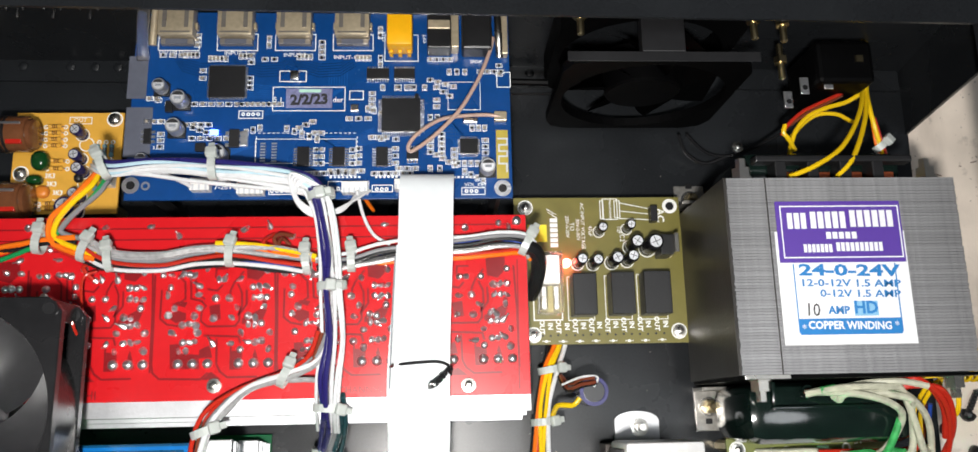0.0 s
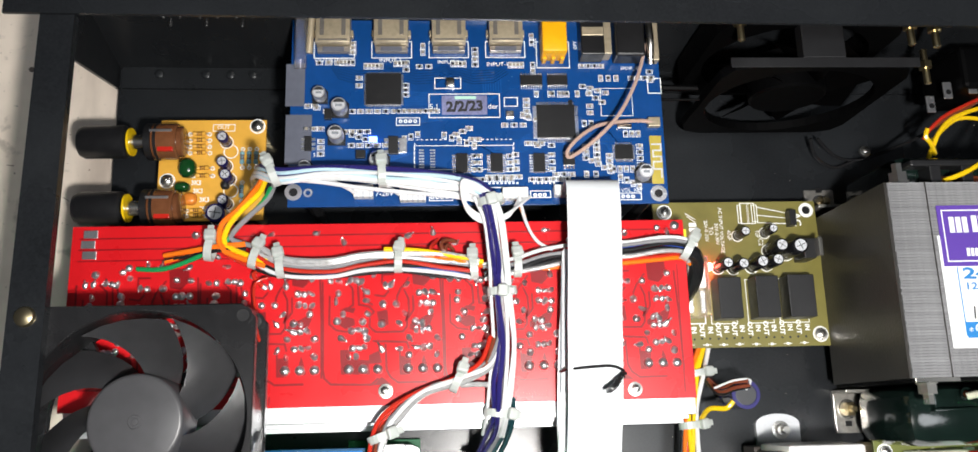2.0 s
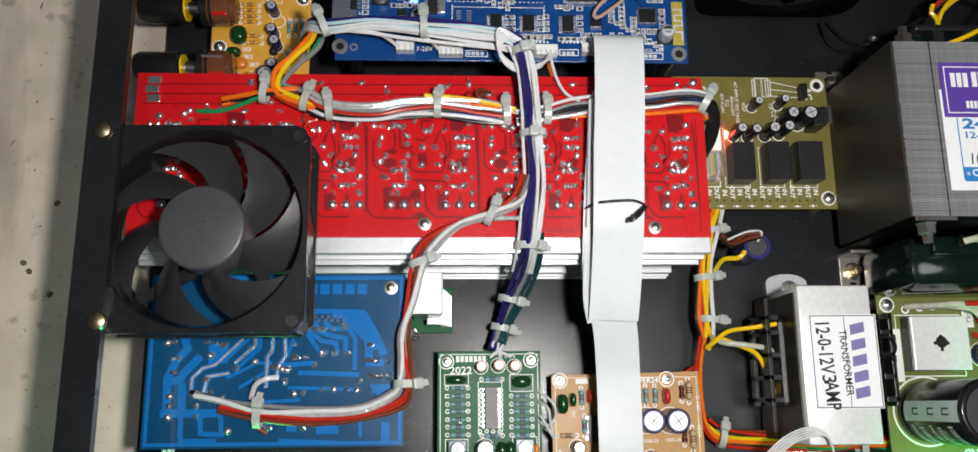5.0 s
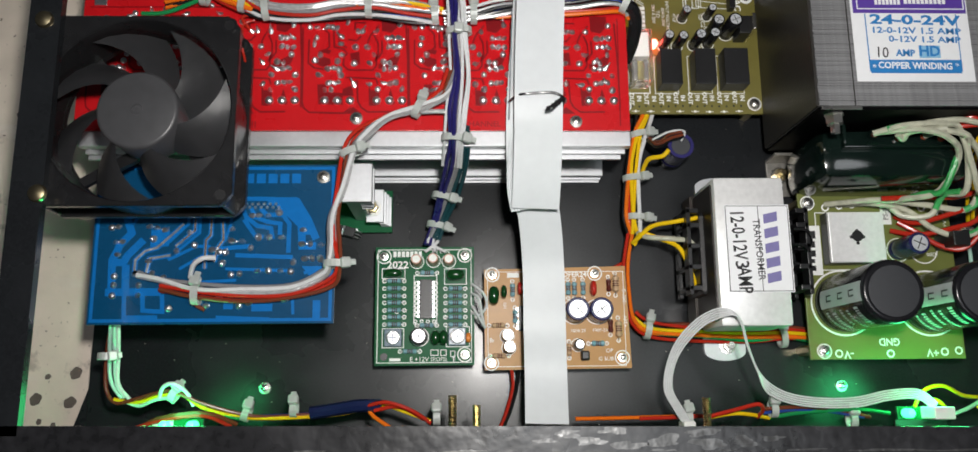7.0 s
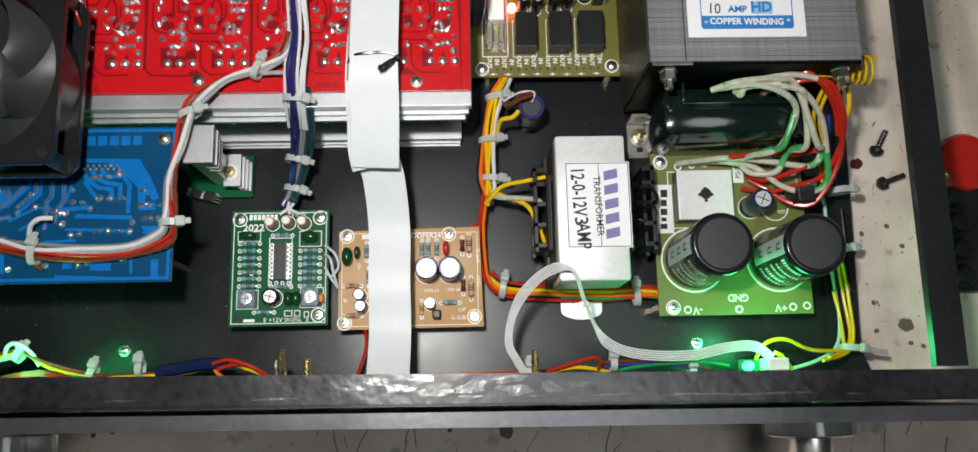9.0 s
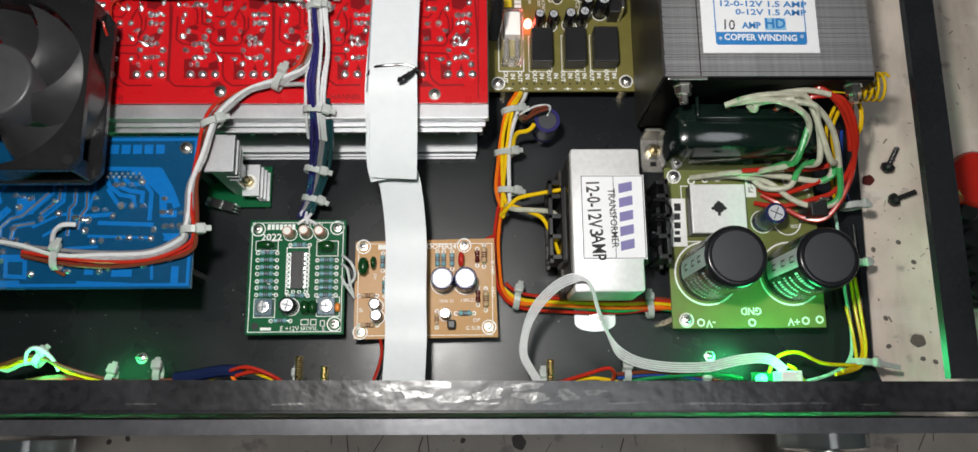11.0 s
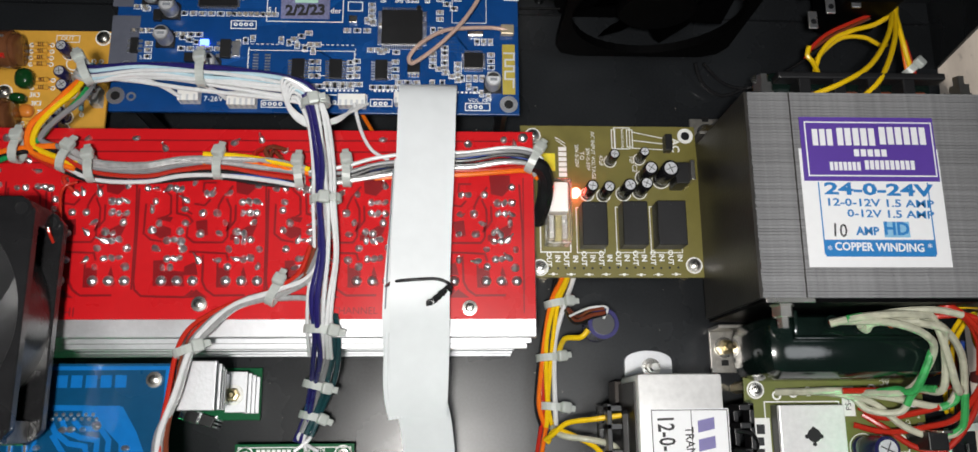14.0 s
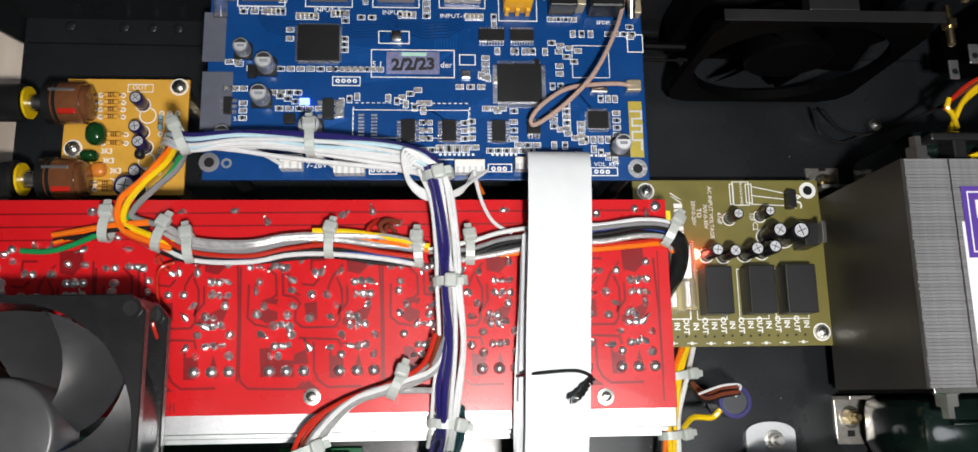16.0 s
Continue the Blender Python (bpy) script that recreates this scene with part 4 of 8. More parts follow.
part("crystal", B(-64.0, -60.2, 140.8, 144.8, 59, 62, 0.5), STEEL, dec, "", True)
part("crystal", B(-38.2, -34.8, 127.0, 130.1, 59, 60.4, 0.2), STEEL, dec)
part("crystal", B(9.7, 16.2, 121.6, 123.9, 59, 61, 0.5), STEEL, dec)
for x, y, r, h in ((-117.8, 137.2, 2.9, 6), (-109.2, 131.2, 3.3, 7), (-110.5, 118.9, 3.3, 7), (-92.4, 106.8, 4.0, 7.5), (19.9, 101.0, 3.2, 7), (-123.1, 104.9, 2.6, 5.2)):
    bm = plate(bmesh.new(), [(x - r - 0.4, y - r - 0.4), (x + r + 0.4, y - r - 0.4), (x + r + 0.4, y + r - 0.8), (x + r - 0.8, y + r + 0.4), (x - r + 0.8, y + r + 0.4), (x - r - 0.4, y + r - 0.8)], 59, 60)
    part("capacitor_base", bm, CHIP, dec)
    c = can(dec, x, y, 60, r, h - 1, ALU, CAP_TOP, False)
    bm = bmesh.new()
    plate(bm, [(x + r * 0.78 * math.cos(radians(a)), y + r * 0.78 * math.sin(radians(a))) for a in range(20, 161, 20)], 59 + h + 0.1, 59 + h + 0.16)
    part("polarity_mark", bm, BLACK_INK, c)
    part("value_print", B(x - r * 0.4, x + r * 0.45, y - r * 0.3, y + r * 0.05, 59 + h + 0.1, 59 + h + 0.15), RIBBON_INK, c)
part("indicator_led", B(-96.8, -93.4, 116.5, 118.9, 59, 60.2, 0.2), LED_BLUE, dec, "lit blue indicator")
for x, y in [(26.3, 92.9), (-128.2, 94.9)]:
    part("hole_ring", ring(bmesh.new(), x, y, 59, 1.8, 3.6, 0.1, 28), TIN, dec)
    part("mounting_hole", C(x, y, 59.0, 59.06, 1.8), BLACK_PLASTIC, dec)
part("hole_ring", ring(bmesh.new(), -122.1, 94.6, 59, 1.0, 1.9, 0.08, 20), TIN, dec)
rnd = random.Random(21)
# rows of chip components on the decoder board: start, count, step and turn
rows_by_sockets = [(-25.8, 162.4, 2, 0, 3, 90), (-104.3, 162.0, 3, 0, -2.2, 0), (-73.8, 160.7, 2, 0, -3, 90), (-51.0, 159.1, 4, 0, -2.4, 0), (-109.0, 153.0, 4, 1.6, 0, 90), (-118.5, 152.9, 3, 4, 0, 0), (-85.5, 152.5, 4, 1.6, 0, 90), (-60.7, 152.3, 4, 1.6, 0, 90), (-35.5, 151.8, 4, 1.6, 0, 90), (-25.7, 151.8, 2, 0, -3, 90), (-98.4, 151.3, 5, 1.6, 0, 90), (-4.0, 151.3, 4, 2.8, 0, 0), (-75.3, 151.1, 2, 4, 0, 0), (-81.1, 149.6, 2, 0, 3, 0)]
rows_under_sockets = [(26.0, 148.5, 2, 0, -4, 0), (-101.3, 145.8, 2, 0, -3.5, 0), (17.7, 145.6, 4, 3, 0, 0), (4.1, 145.5, 3, 3.4, 0, 90), (-81.3, 142.4, 3, 0, -2.2, 0), (-4.1, 141.7, 4, 3.3, -1, 0), (-1.4, 138.3, 3, 2.8, -2, 0), (-24.6, 138.2, 4, 6, 0, 90), (-17.6, 138.2, 3, 3.2, 0, 90), (-29.1, 135.4, 4, 0, -2.6, 0), (-119.2, 135.2, 2, 0, -3, 0), (-122.9, 133.0, 2, 3, 0, 0), (-1.4, 132.5, 2, 0, -3, 0), (-115.0, 130.5, 9, 3.6, 0, 0)]
rows_by_processors = [(-84.3, 130.5, 8, 2.3, 0, 0), (-30.9, 128.5, 3, 2.7, -1, 90), (-4.2, 124.5, 2, 3, 0, 90), (-38.8, 124.0, 3, 4, 0, 0), (-123.3, 122.7, 3, 3, 0, 0), (-106.7, 121.3, 4, 3, 0, 0), (-104.0, 119.9, 4, 2.8, -1, 0), (-59.8, 119.8, 3, 2.8, 1.4, 0), (13.7, 119.7, 3, 2.7, 0, 90), (-65.0, 119.5, 5, 3.2, -1.2, 90), (-81.9, 117.9, 3, 2.8, 1, 90), (-53.1, 117.6, 2, 2.6, 0, 0), (-117.2, 117.1, 3, 0, -2.8, 0), (0.6, 116.9, 5, 0, -2.2, 0)]
rows_mid_board = [(-29.1, 115.6, 3, 3, 0, 0), (-104.3, 115.2, 5, 3.6, 0, 0), (-24.9, 114.7, 2, 6, 0, 0), (19.3, 114.1, 5, 0, -2.8, 0), (-4.2, 114.1, 3, 0, -2.6, 0), (-34.6, 110.6, 3, 0, -3.2, 0), (-19.1, 110.5, 3, 0, -3.2, 0), (-52.2, 110.1, 3, 0, -3, 0), (-50.3, 110.1, 3, 0, -3, 0), (-37.0, 110.0, 3, 0, -3, 0), (5.9, 109.9, 3, 0, -2.4, 0), (-1.6, 107.7, 4, 2.6, -1.6, 0), (7.6, 103.8, 5, 2.7, 0, 90), (-17.5, 101.7, 3, 3.4, 0, 0)]
rows_by_amplifiers = [(-4.3, 101.6, 2, 4, 0, 90), (-46.2, 100.7, 5, 3.2, 0, 0), (10.3, 100.2, 4, 2.6, -1.4, 90), (-57.9, 99.7, 8, 3, 0, 0), (-27.9, 99.5, 6, 3, 0, 0)]
rows_smd = rows_by_sockets + rows_under_sockets + rows_by_processors + rows_mid_board + rows_by_amplifiers
for x, y, n, dx, dy, rz in rows_smd:
    for k in range(n):
        put("chip_component", rnd.choice((SMD_DARK, SMD_TAN, SMD_TAN)), dec, x + k * dx, y + k * dy, 59, rz)
tr = bmesh.new()
for k in range(8):
    strip(tr, ([(-40 - k * 1.1, 146), (-40 - k * 1.1, 139 - k * 0.5), (-48 - k * 1.5, 132 - k * 0.7), (-70 - k, 131 - k * 0.8)], 59.0), 0.35, 0.04)
    strip(tr, ([(-92 - k * 1.1, 147), (-90 - k * 1.1, 141 - k * 0.4), (-75 - k * 1.2, 139 - k * 0.8), (-66, 139 - k * 0.8)], 59.0), 0.35, 0.04)
    strip(tr, ([(-60 + k * 0.9, 118), (-50 + k, 116 - k * 0.8), (-36, 116 - k * 0.8), (-28, 120 - k * 0.9)], 59.0), 0.35, 0.04)
    strip(tr, ([(-5, 126 - k * 1.5), (3 + k, 126 - k * 1.5), (6 + k, 120 - k), (6 + k, 108 - k)], 59.0), 0.4, 0.04)
    strip(tr, ([(-118 + k * 3, 104 + k * 0.3), (-100 + k, 104 + k * 0.3), (-92 + k * 2, 112)], 59.0), 0.4, 0.04)
part("board_track_pattern", tr, BLUE_TRACE, dec, "lighter blue copper tracks")["kind"] = "stuff"
bus = bmesh.new()
for cx, top in ((-99, 156), (-74, 156), (-49, 156)):
    for k in range(6):
        strip(bus, ([(cx - 13 - k * 0.3, top - k), (cx - 10 - k * 0.2, top - 5 - k * 1.1), (cx - 3, top - 7 - k * 1.2), (cx + 6, top - 6.4 - k * 1.2), (cx + 10 + k * 0.5, top - 3 - k)], 59.0 + 0.002 * k), 0.32, 0.035)
part("bus_line_pattern", bus, BLUE_DEEP, dec, "dark curved bus lines")["kind"] = "stuff"
dash = bmesh.new()
for k in range(21):
    box(dash, -77 + k * 2, -75.9 + k * 2, 117.4, 117.7, 59.01, 59.06)
for x in (-77.6, -35.2):
    for k in range(6):
        box(dash, x - 0.15, x + 0.15, 105 + k * 2, 106.1 + k * 2, 59.01, 59.06)
for x0, y0, n in ((-46.5, 97.6, 8), (-27.5, 97.6, 6), (5.5, 97.4, 6)):
    for k in range(n):
        box(dash, x0 + k * 1.7, x0 + k * 1.7 + 0.9, y0, y0 + 0.8, 59.01, 59.06)
part("printed_dashes", dash, SILK, dec)["kind"] = "stuff"
st = part("hologram_sticker", B(-65.8, -46.2, 128.8, 137.6, 59.05, 59.12), HOLO, dec, "shimmering silver-green hologram sticker")
text("2/2/23", -55.9, 132.5, 59.2, 4.4, BLACK_INK, st, 2, 1.0, bold=0.28)
bars([(-60.2, -51.0, 135.9, 137.3)], 59.13, 0.05, W["mint"], st)
text("5.1", -69.1, 132.5, 59.03, 2.3, SILK, dec)
text("der", -43.7, 132.5, 59.03, 2.3, SILK, dec)
for w, x, y in (("OUTPUT", -115.2, 154.1), ("INPUT-3", -87.9, 153.9), ("INPUT-2", -62.6, 153.2), ("INPUT-1", -41.1, 152.1)):
    text(w, x, y, 59.03, 1.7, SILK, dec, 0, 1.1)
text("COX", -24.2, 162.1, 59.03, 1.5, SILK, dec, 90)
text("OPT", -6.4, 161.1, 59.03, 1.5, SILK, dec, 90)
text("7-26V", -90.3, 93.9, 59.03, 2.2, SILK, dec)
text("3.3V", -118.4, 111.1, 59.03, 1.6, SILK, dec)
text("SPDIF_O", 17.3, 150.2, 59.03, 1.5, SILK, dec)
text("VOL_KEY", 14.9, 94.4, 59.03, 1.6, SILK, dec)


def socket(parent, x0, x1, y0, y1, z, h, n):
    c = part("wire_socket", B(x0, x1, y0, y1, z, z + h, 0.3), WHITE_PLASTIC, parent, "white nylon wire socket")
    bm = bmesh.new()
    for k in range(n):
        x = x0 + (x1 - x0) * (k + 0.5) / n
        box(bm, x - 0.45, x + 0.45, y0 - 0.15, y0 + (y1 - y0) * 0.45, z + h * 0.4, z + h + 0.1)
    part("socket_slots", bm, GREY_STRIPE, c)


for a, n in (((-102.8, -94.8, 91.5, 96.8), 3), ((-83.8, -72.9, 89.8, 95.4), 5), ((-41.0, -30.2, 90.1, 94.9), 5), ((-19.2, -9.9, 91.4, 95.9), 6)):
    socket(dec, *a, 59, 5, n)
for x, y in ((-122, 93), (24, 93), (-122, 155), (24, 155)):
    post(dec, x, y, 0, 57.3)

# ---- blue board with bright tracks ----
tr = bmesh.new()
wide = [[(-189, -33), (-186.4, -40), (-191, -45), (-194, -52), (-193.4, -66)], [(-194, -53), (-189, -53), (-187.6, -50), (-181, -43)], [(-188, -54), (-187.4, -66), (-196, -66)],
        [(-193, -66), (-172, -66)], [(-128, -26), (-115, -26), (-110, -34), (-106, -43)], [(-115, -29), (-113, -34), (-112, -46), (-106, -46)], [(-105, -70), (-105, -78)], [(-133, -73), (-124, -73)], [(-145, -72), (-141, -72)]]
thin = [[(-180, -66), (-179.4, -74), (-171, -74.6), (-171.6, -67)], [(-187.8, -67), (-187.2, -77), (-173, -77)], [(-138, -34), (-133, -41), (-129, -42)], [(-139, -29), (-137, -33), (-132, -37), (-126, -38), (-125, -43)],
        [(-135, -29), (-133, -33), (-128, -35), (-122, -36), (-122, -41)], [(-131, -29), (-128, -32), (-121, -32), (-118, -36), (-118, -49)], [(-139, -24.6), (-125, -24.8)], [(-141, -50), (-116, -51)], [(-147, -50), (-147, -47), (-134, -46)]]
fine = [[(-145, -56), (-116, -57)], [(-115.8, -64), (-115, -76)], [(-148, -77), (-125, -78)], [(-184, -27), (-184, -33), (-186, -36)], [(-162, -28), (-162, -36), (-170, -44), (-176, -46)], [(-157, -30), (-157, -40), (-166, -48)], [(-143.5, -30), (-143.5, -36), (-146, -44)],
        [(-170, -52), (-158, -46), (-152, -46)], [(-165, -56), (-155, -50)], [(-160, -62), (-140, -61)], [(-111, -58), (-101, -56)], [(-111, -62), (-101, -62)]]
for lines, w0 in ((wide, 3.3), (thin, 1.9), (fine, 1.3)):
    for k, line in enumerate(lines):
        strip(tr, (line, 60.0 + 0.004 * (k % 4)), w0, 0.07)
tinned = [[(-164, -36), (-168, -40), (-175, -46.6), (-180, -48), (-184, -52), (-184, -59)], [(-159, -34), (-159, -39), (-167, -46)], [(-169, -50), (-178, -51.4), (-179, -58)], [(-152, -34), (-152, -41), (-154, -43.4), (-154, -56)], [(-147, -35), (-146.4, -43), (-149, -47), (-150, -53)]]
for line in tinned:
    strip(tr, (line, 60.02), 2.2, 0.1)
for pts in ([(-178, -38.5), (-170, -38.5), (-170, -46), (-178, -46)], [(-128, -24), (-115, -24), (-105.5, -41), (-110.5, -41)], [(-112, -55), (-103, -55), (-103, -60), (-108, -60)]):
    plate(tr, pts[::-1], 60.0, 60.065)
frame_box(tr, -202, -98.5, -79, -10, 60.0, 1.4, 0.06)
part("copper_track_pattern", tr, KUM_TRACE, kum, "bright blue copper tracks")["kind"] = "stuff"
bm = bmesh.new()
for line in tinned:
    strip(bm, (line, 60.12), 1.0, 0.25)
part("tinned_track", bm, TIN, kum, "tinned copper tracks")
for x, y in [(-195.1, -37.6), (-192.4, -37.1), (-193.0, -44.0), (-190.3, -43.7), (-192.0, -49.5), (-192.6, -59.1), (-192.6, -62.9), (-192.8, -67.5), (-184.1, -58.4), (-181.9, -63.0), (-182.1, -67.3), (-178.9, -37.1), (-176.6, -42.7), (-175.6, -37.7), (-172.1, -38.5), (-168.4, -73.3), (-171.5, -59.8), (-178.4, -52.4), (-176.7, -57.6), (-161.4, -39.7), (-158.9, -45.5), (-157.7, -52.5), (-166.6, -48.0), (-151.2, -47.5), (-147.9, -48.4)]:
    put("solder_joint", rnd.choice(DOTS), kum, x, y, 59.95, 0, "", rnd.uniform(-16, 16), rnd.uniform(-16, 16))
for x, y in [(-143.0, -38.4), (-142.8, -43.7), (-138.4, -43.7), (-131.2, -42.0), (-126.5, -42.1), (-121.3, -42.1), (-111.9, -38.8), (-112.2, -45.2), (-108.7, -45.2), (-104.0, -45.5), (-110.9, -51.6), (-107.7, -51.6), (-103.9, -51.6), (-115.8, -53.2), (-116.7, -57.3), (-121.3, -57.0), (-126.4, -57.0), (-131.3, -57.0), (-138.8, -58.1), (-142.5, -58.6), (-146.3, -53.6), (-107.8, -63.7), (-103.5, -62.9), (-108.0, -67.0), (-119.2, -69.6), (-123.3, -68.2), (-128.7, -66.3), (-145.2, -48.7), (-134.5, -46.8), (-147.4, -68.9), (-138.4, -72.2), (-134.4, -70.9), (-152.5, -72.1), (-122.6, -30.8), (-127.5, -32.2), (-131.6, -32.2), (-134.3, -32.2)]:
    put("solder_joint", rnd.choice(DOTS), kum, x, y, 59.95, 0, "", rnd.uniform(-16, 16), rnd.uniform(-16, 16))
for k in range(13):
    put("solder_joint", PIN_DOT, kum, -138.5 + k * 1.3, (-27.0 if k % 2 else -28.6), 60)
put("screw", SCREW_BIG, kum, -103.6, -14.9, 60, 30)
put("screw", SCREW_BIG, kum, -196, -16, 60, 10)
word_bars(5, -139, -113, -17.6, -13.2, 60.02, 0.06, KUM_TRACE, kum)
for x, y in ((-108, -16), (-196, -16), (-192, -68), (-112, -66)):
    post(kum, x, y, 0, 58.3)
blk = thing("bracket_heatsink", -88, -20, 0, "small bright aluminium heatsink block beside the blue board", "heatsink")
x0, x1, y0, y1 = -95.6, -82.0, -26.0, -8.0
part("top_plate", B(x0, x1, y0, y1, 56.4, 59.2, 0.4), ALU, blk)
part("core", B(x0, x1 - 6, y0 + 3, y1 - 3, 4.6, 56.4), ALU, blk)
for k in range(3):
    part("lip", B(x1 - 6.2, x1 + 0.3 - k * 0.5, y0 + 0.4, y1 - 0.8 - k * 0.7, 52.0 - k * 5.2, 53.4 - k * 5.2, 0.2), ALU, blk)
x0, x1, y0, y1 = -89.5, -80.8, -26.4, -9.6
part("lower_plate", B(x0, x1, y0, y1, 14.4, 16.2, 0.3), ALU, blk)
part("lower_core", B(x0 + 1, x1 - 2, y0 + 2, y1 - 2, 4.6, 14.4), ALU, blk)
for k in range(3):
    part("lip", B(x1 - 2.2, x1 + 1.0 + k * 1.05, y0 - 0.3, y1 - 0.5 - k * 0.6, 11.6 - k * 3.0, 12.6 - k * 3.0, 0.2), ALU, blk)
part("plate_nut", lathe(bmesh.new(), [(3.0, 16.2), (3.0, 18.4), (2.6, 18.7), (1.6, 18.8)], -86.2, -19.2, seg=6), BRASS, blk, "brass hexagon nut")
part("plate_bolt", lathe(bmesh.new(), [(1.55, 16.2), (1.55, 20.4), (1.0, 20.9), (0.1, 20.9)], -86.2, -19.2, seg=14), BRASS, blk, "", True)
part("insulating_washer", ring(bmesh.new(), -86.2, -19.2, 16.2, 2.9, 4.2, 0.3, 20), WHITE_PLASTIC, blk)
# the small green board lies under the block
part("carrier_board", B(-110, -77.4, -29.4, -7.5, 3.0, 4.6, 0.2), GREEN_MASK, blk, "small green board under the block")
for x, y in ((-107, -10), (-80, -10), (-80, -27), (-107, -27)):
    part("standoff", C(x, y, 0, 3.0, 2.2, seg=6), BRASS, blk)
part("board_via", C(-95.6, -28.2, 4.6, 5.2, 0.8), TIN, blk)
for k, x in enumerate((-108.0, -101.5)):
    m = Matrix.Translation((x, -27.0 - 1.6 * k, 6.2)) @ Matrix.Rotation(radians(-18), 4, "Z")
    part("transistor", box(bmesh.new(), 0, 5.6, -2.4, 2.4, -1.5, 1.6, 0.3, m), BLACK_PLASTIC, blk)
    part("transistor_tab", box(bmesh.new(), -3.0, 0.0, -2.4, 2.4, -1.5, -0.8, 0.2, m), TIN, blk)
    for j in range(3):
        part("transistor_leg", tube(bmesh.new(), [m @ Vector(q) for q in ((5.4, -1.6 + j * 1.6, 0), (7.6, -1.6 + j * 1.6, 0.2), (8.4, -1.6 + j * 1.6, -1.6))], 0.4, 6), TIN, blk, "", True)

# ---- green filter board ----
bm = frame_box(bmesh.new(), -83.3, -37.2, -95.8, -40.2, 15.51, 0.4)
for x, y in [(-64.7, -75.7), (-61.6, -75.7), (-58.6, -75.8), (-55.6, -75.8), (-73.8, -71.1)]:
    ring(bm, x, y, 15.51, 0.5, 1.0, 0.05, 10)
frame_box(bm, -65.6, -54.1, -77.2, -53.1, 15.52, 0.4)
for a in ((-80.8, -70.1, -88.5, -79.0), (-49.8, -38.2, -88.2, -78.3), (-50.7, -39.6, -57.8, -49.8), (-81.3, -69.8, -54.8, -49.6), (-57.3, -53.4, -92.3, -89.4), (-52.5, -49.5, -92.4, -89.4), (-47.7, -45.3, -93.0, -90.0)):
    frame_box(bm, *a, 15.53, 0.35)
part("printed_outline", bm, SILK, grn)["kind"] = "stuff"
for x, y in [(-75.1, -55.9), (-75.1, -59.6), (-75.0, -63.3), (-75.0, -66.6), (-74.9, -70.3), (-74.9, -73.6), (-74.9, -77.2), (-45.2, -59.8), (-45.2, -63.5), (-45.2, -66.8), (-45.2, -70.5), (-45.2, -73.8), (-45.2, -77.5), (-59.0, -52.0), (-59.1, -77.7), (-67.2, -90.2)]:
    resistor(grn, x, y, 15.5, 9.6, 1.15, RES_BLUE)
c = chip(grn, -62.4, -56.4, -74.5, -55.7, 15.9, 3.4, 0, 8, "dual_inline_chip", 1.2)
bm = bmesh.new()
x0, x1, y0, y1 = (-64.1, -55.0, -73.6, -55.9)
for k in range(8):
    yy = y0 + 1.2 + (y1 - y0 - 2.4) * k / 7
    for xx in (x0, x1):
        ring(bm, xx, yy, 15.51, 0.55, 1.25, 0.05, 12)
part("printed_pad", bm, SILK, grn)["kind"] = "stuff"
for x, y in [(-64.1, -46.3), (-56.0, -45.8), (-48.4, -46.1)]:
    can(grn, x, y, 15.5, 2.5, 8.5, mat("pink_copper_sleeve", (0.55, 0.27, 0.2), 0.3), WHITE_PLASTIC, False, 3.6)
blob(grn, -75.6, -52.3, 15.5, 4.6, 2.2, 5, GREEN_FILM)
blob(grn, -45.2, -53.3, 15.5, 4.4, 2.8, 6, GREEN_FILM)
blob(grn, -54.8, -83.9, 15.5, 2.3, 3.6, 6, GREEN_FILM)
blob(grn, -50.9, -83.9, 15.5, 2.1, 3.6, 6, GREEN_FILM)
blob(grn, -38.9, -83.9, 15.5, 1.4, 2.4, 4, ORANGE_FILM)
can(grn, -62.6, -83.3, 15.5, 4.1, 9, SLEEVE_DARK, CAP_TOP, True, 4.6)
for x, y in [(-75.2, -83.7), (-44.3, -83.4)]:
    c = part("trimmer", B(x - 4.2, x + 4.2, y - 4.2, y + 4.2, 15.5, 19.5, 0.4), POT_BLUE, grn, "slate blue trimmer with a slotted metal dial")
    part("dial", lathe(bmesh.new(), [(3.5, 19.5), (3.5, 20.2), (3.0, 20.8), (2.2, 20.9), (2.0, 20.6), (0.1, 20.6)], x, y, 20), TIN, c, "", True)
    part("dial_slot", B(x - 1.9, x + 1.9, y - 0.4, y + 0.4, 20.6, 20.75), RIBBON_INK, c)
    part("dial_slot", B(x - 0.4, x + 0.4, y - 1.9, y + 1.9, 20.62, 20.77), RIBBON_INK, c)
for x, y in [(-80.3, -43.7), (-40.5, -43.2), (-40.7, -91.9)]:
    ringed_screw(grn, x, y, 15.5)
part("mounting_hole", C(-79.8, -92.7, 15.5, 15.56, 1.8), BLACK_PLASTIC, grn)
text("2022", -73.5, -48.0, 15.54, 3.4, SILK, grn, 0, 1.1, bold=0.1)
word_bars(7, -76.0, -61.5, -44.0, -41.2, 15.52, 0.05, SILK, grn)
text("IN E IN", -52.3, -41.3, 15.54, 2.0, SILK, grn)
text("E +12V", -62.7, -94.1, 15.54, 2.2, SILK, grn)
text("SROFSL", -53.1, -94.1, 15.54, 2.0, SILK, grn, 0, 0.9)
text("E", -45.9, -94.2, 15.54, 2.0, SILK, grn)
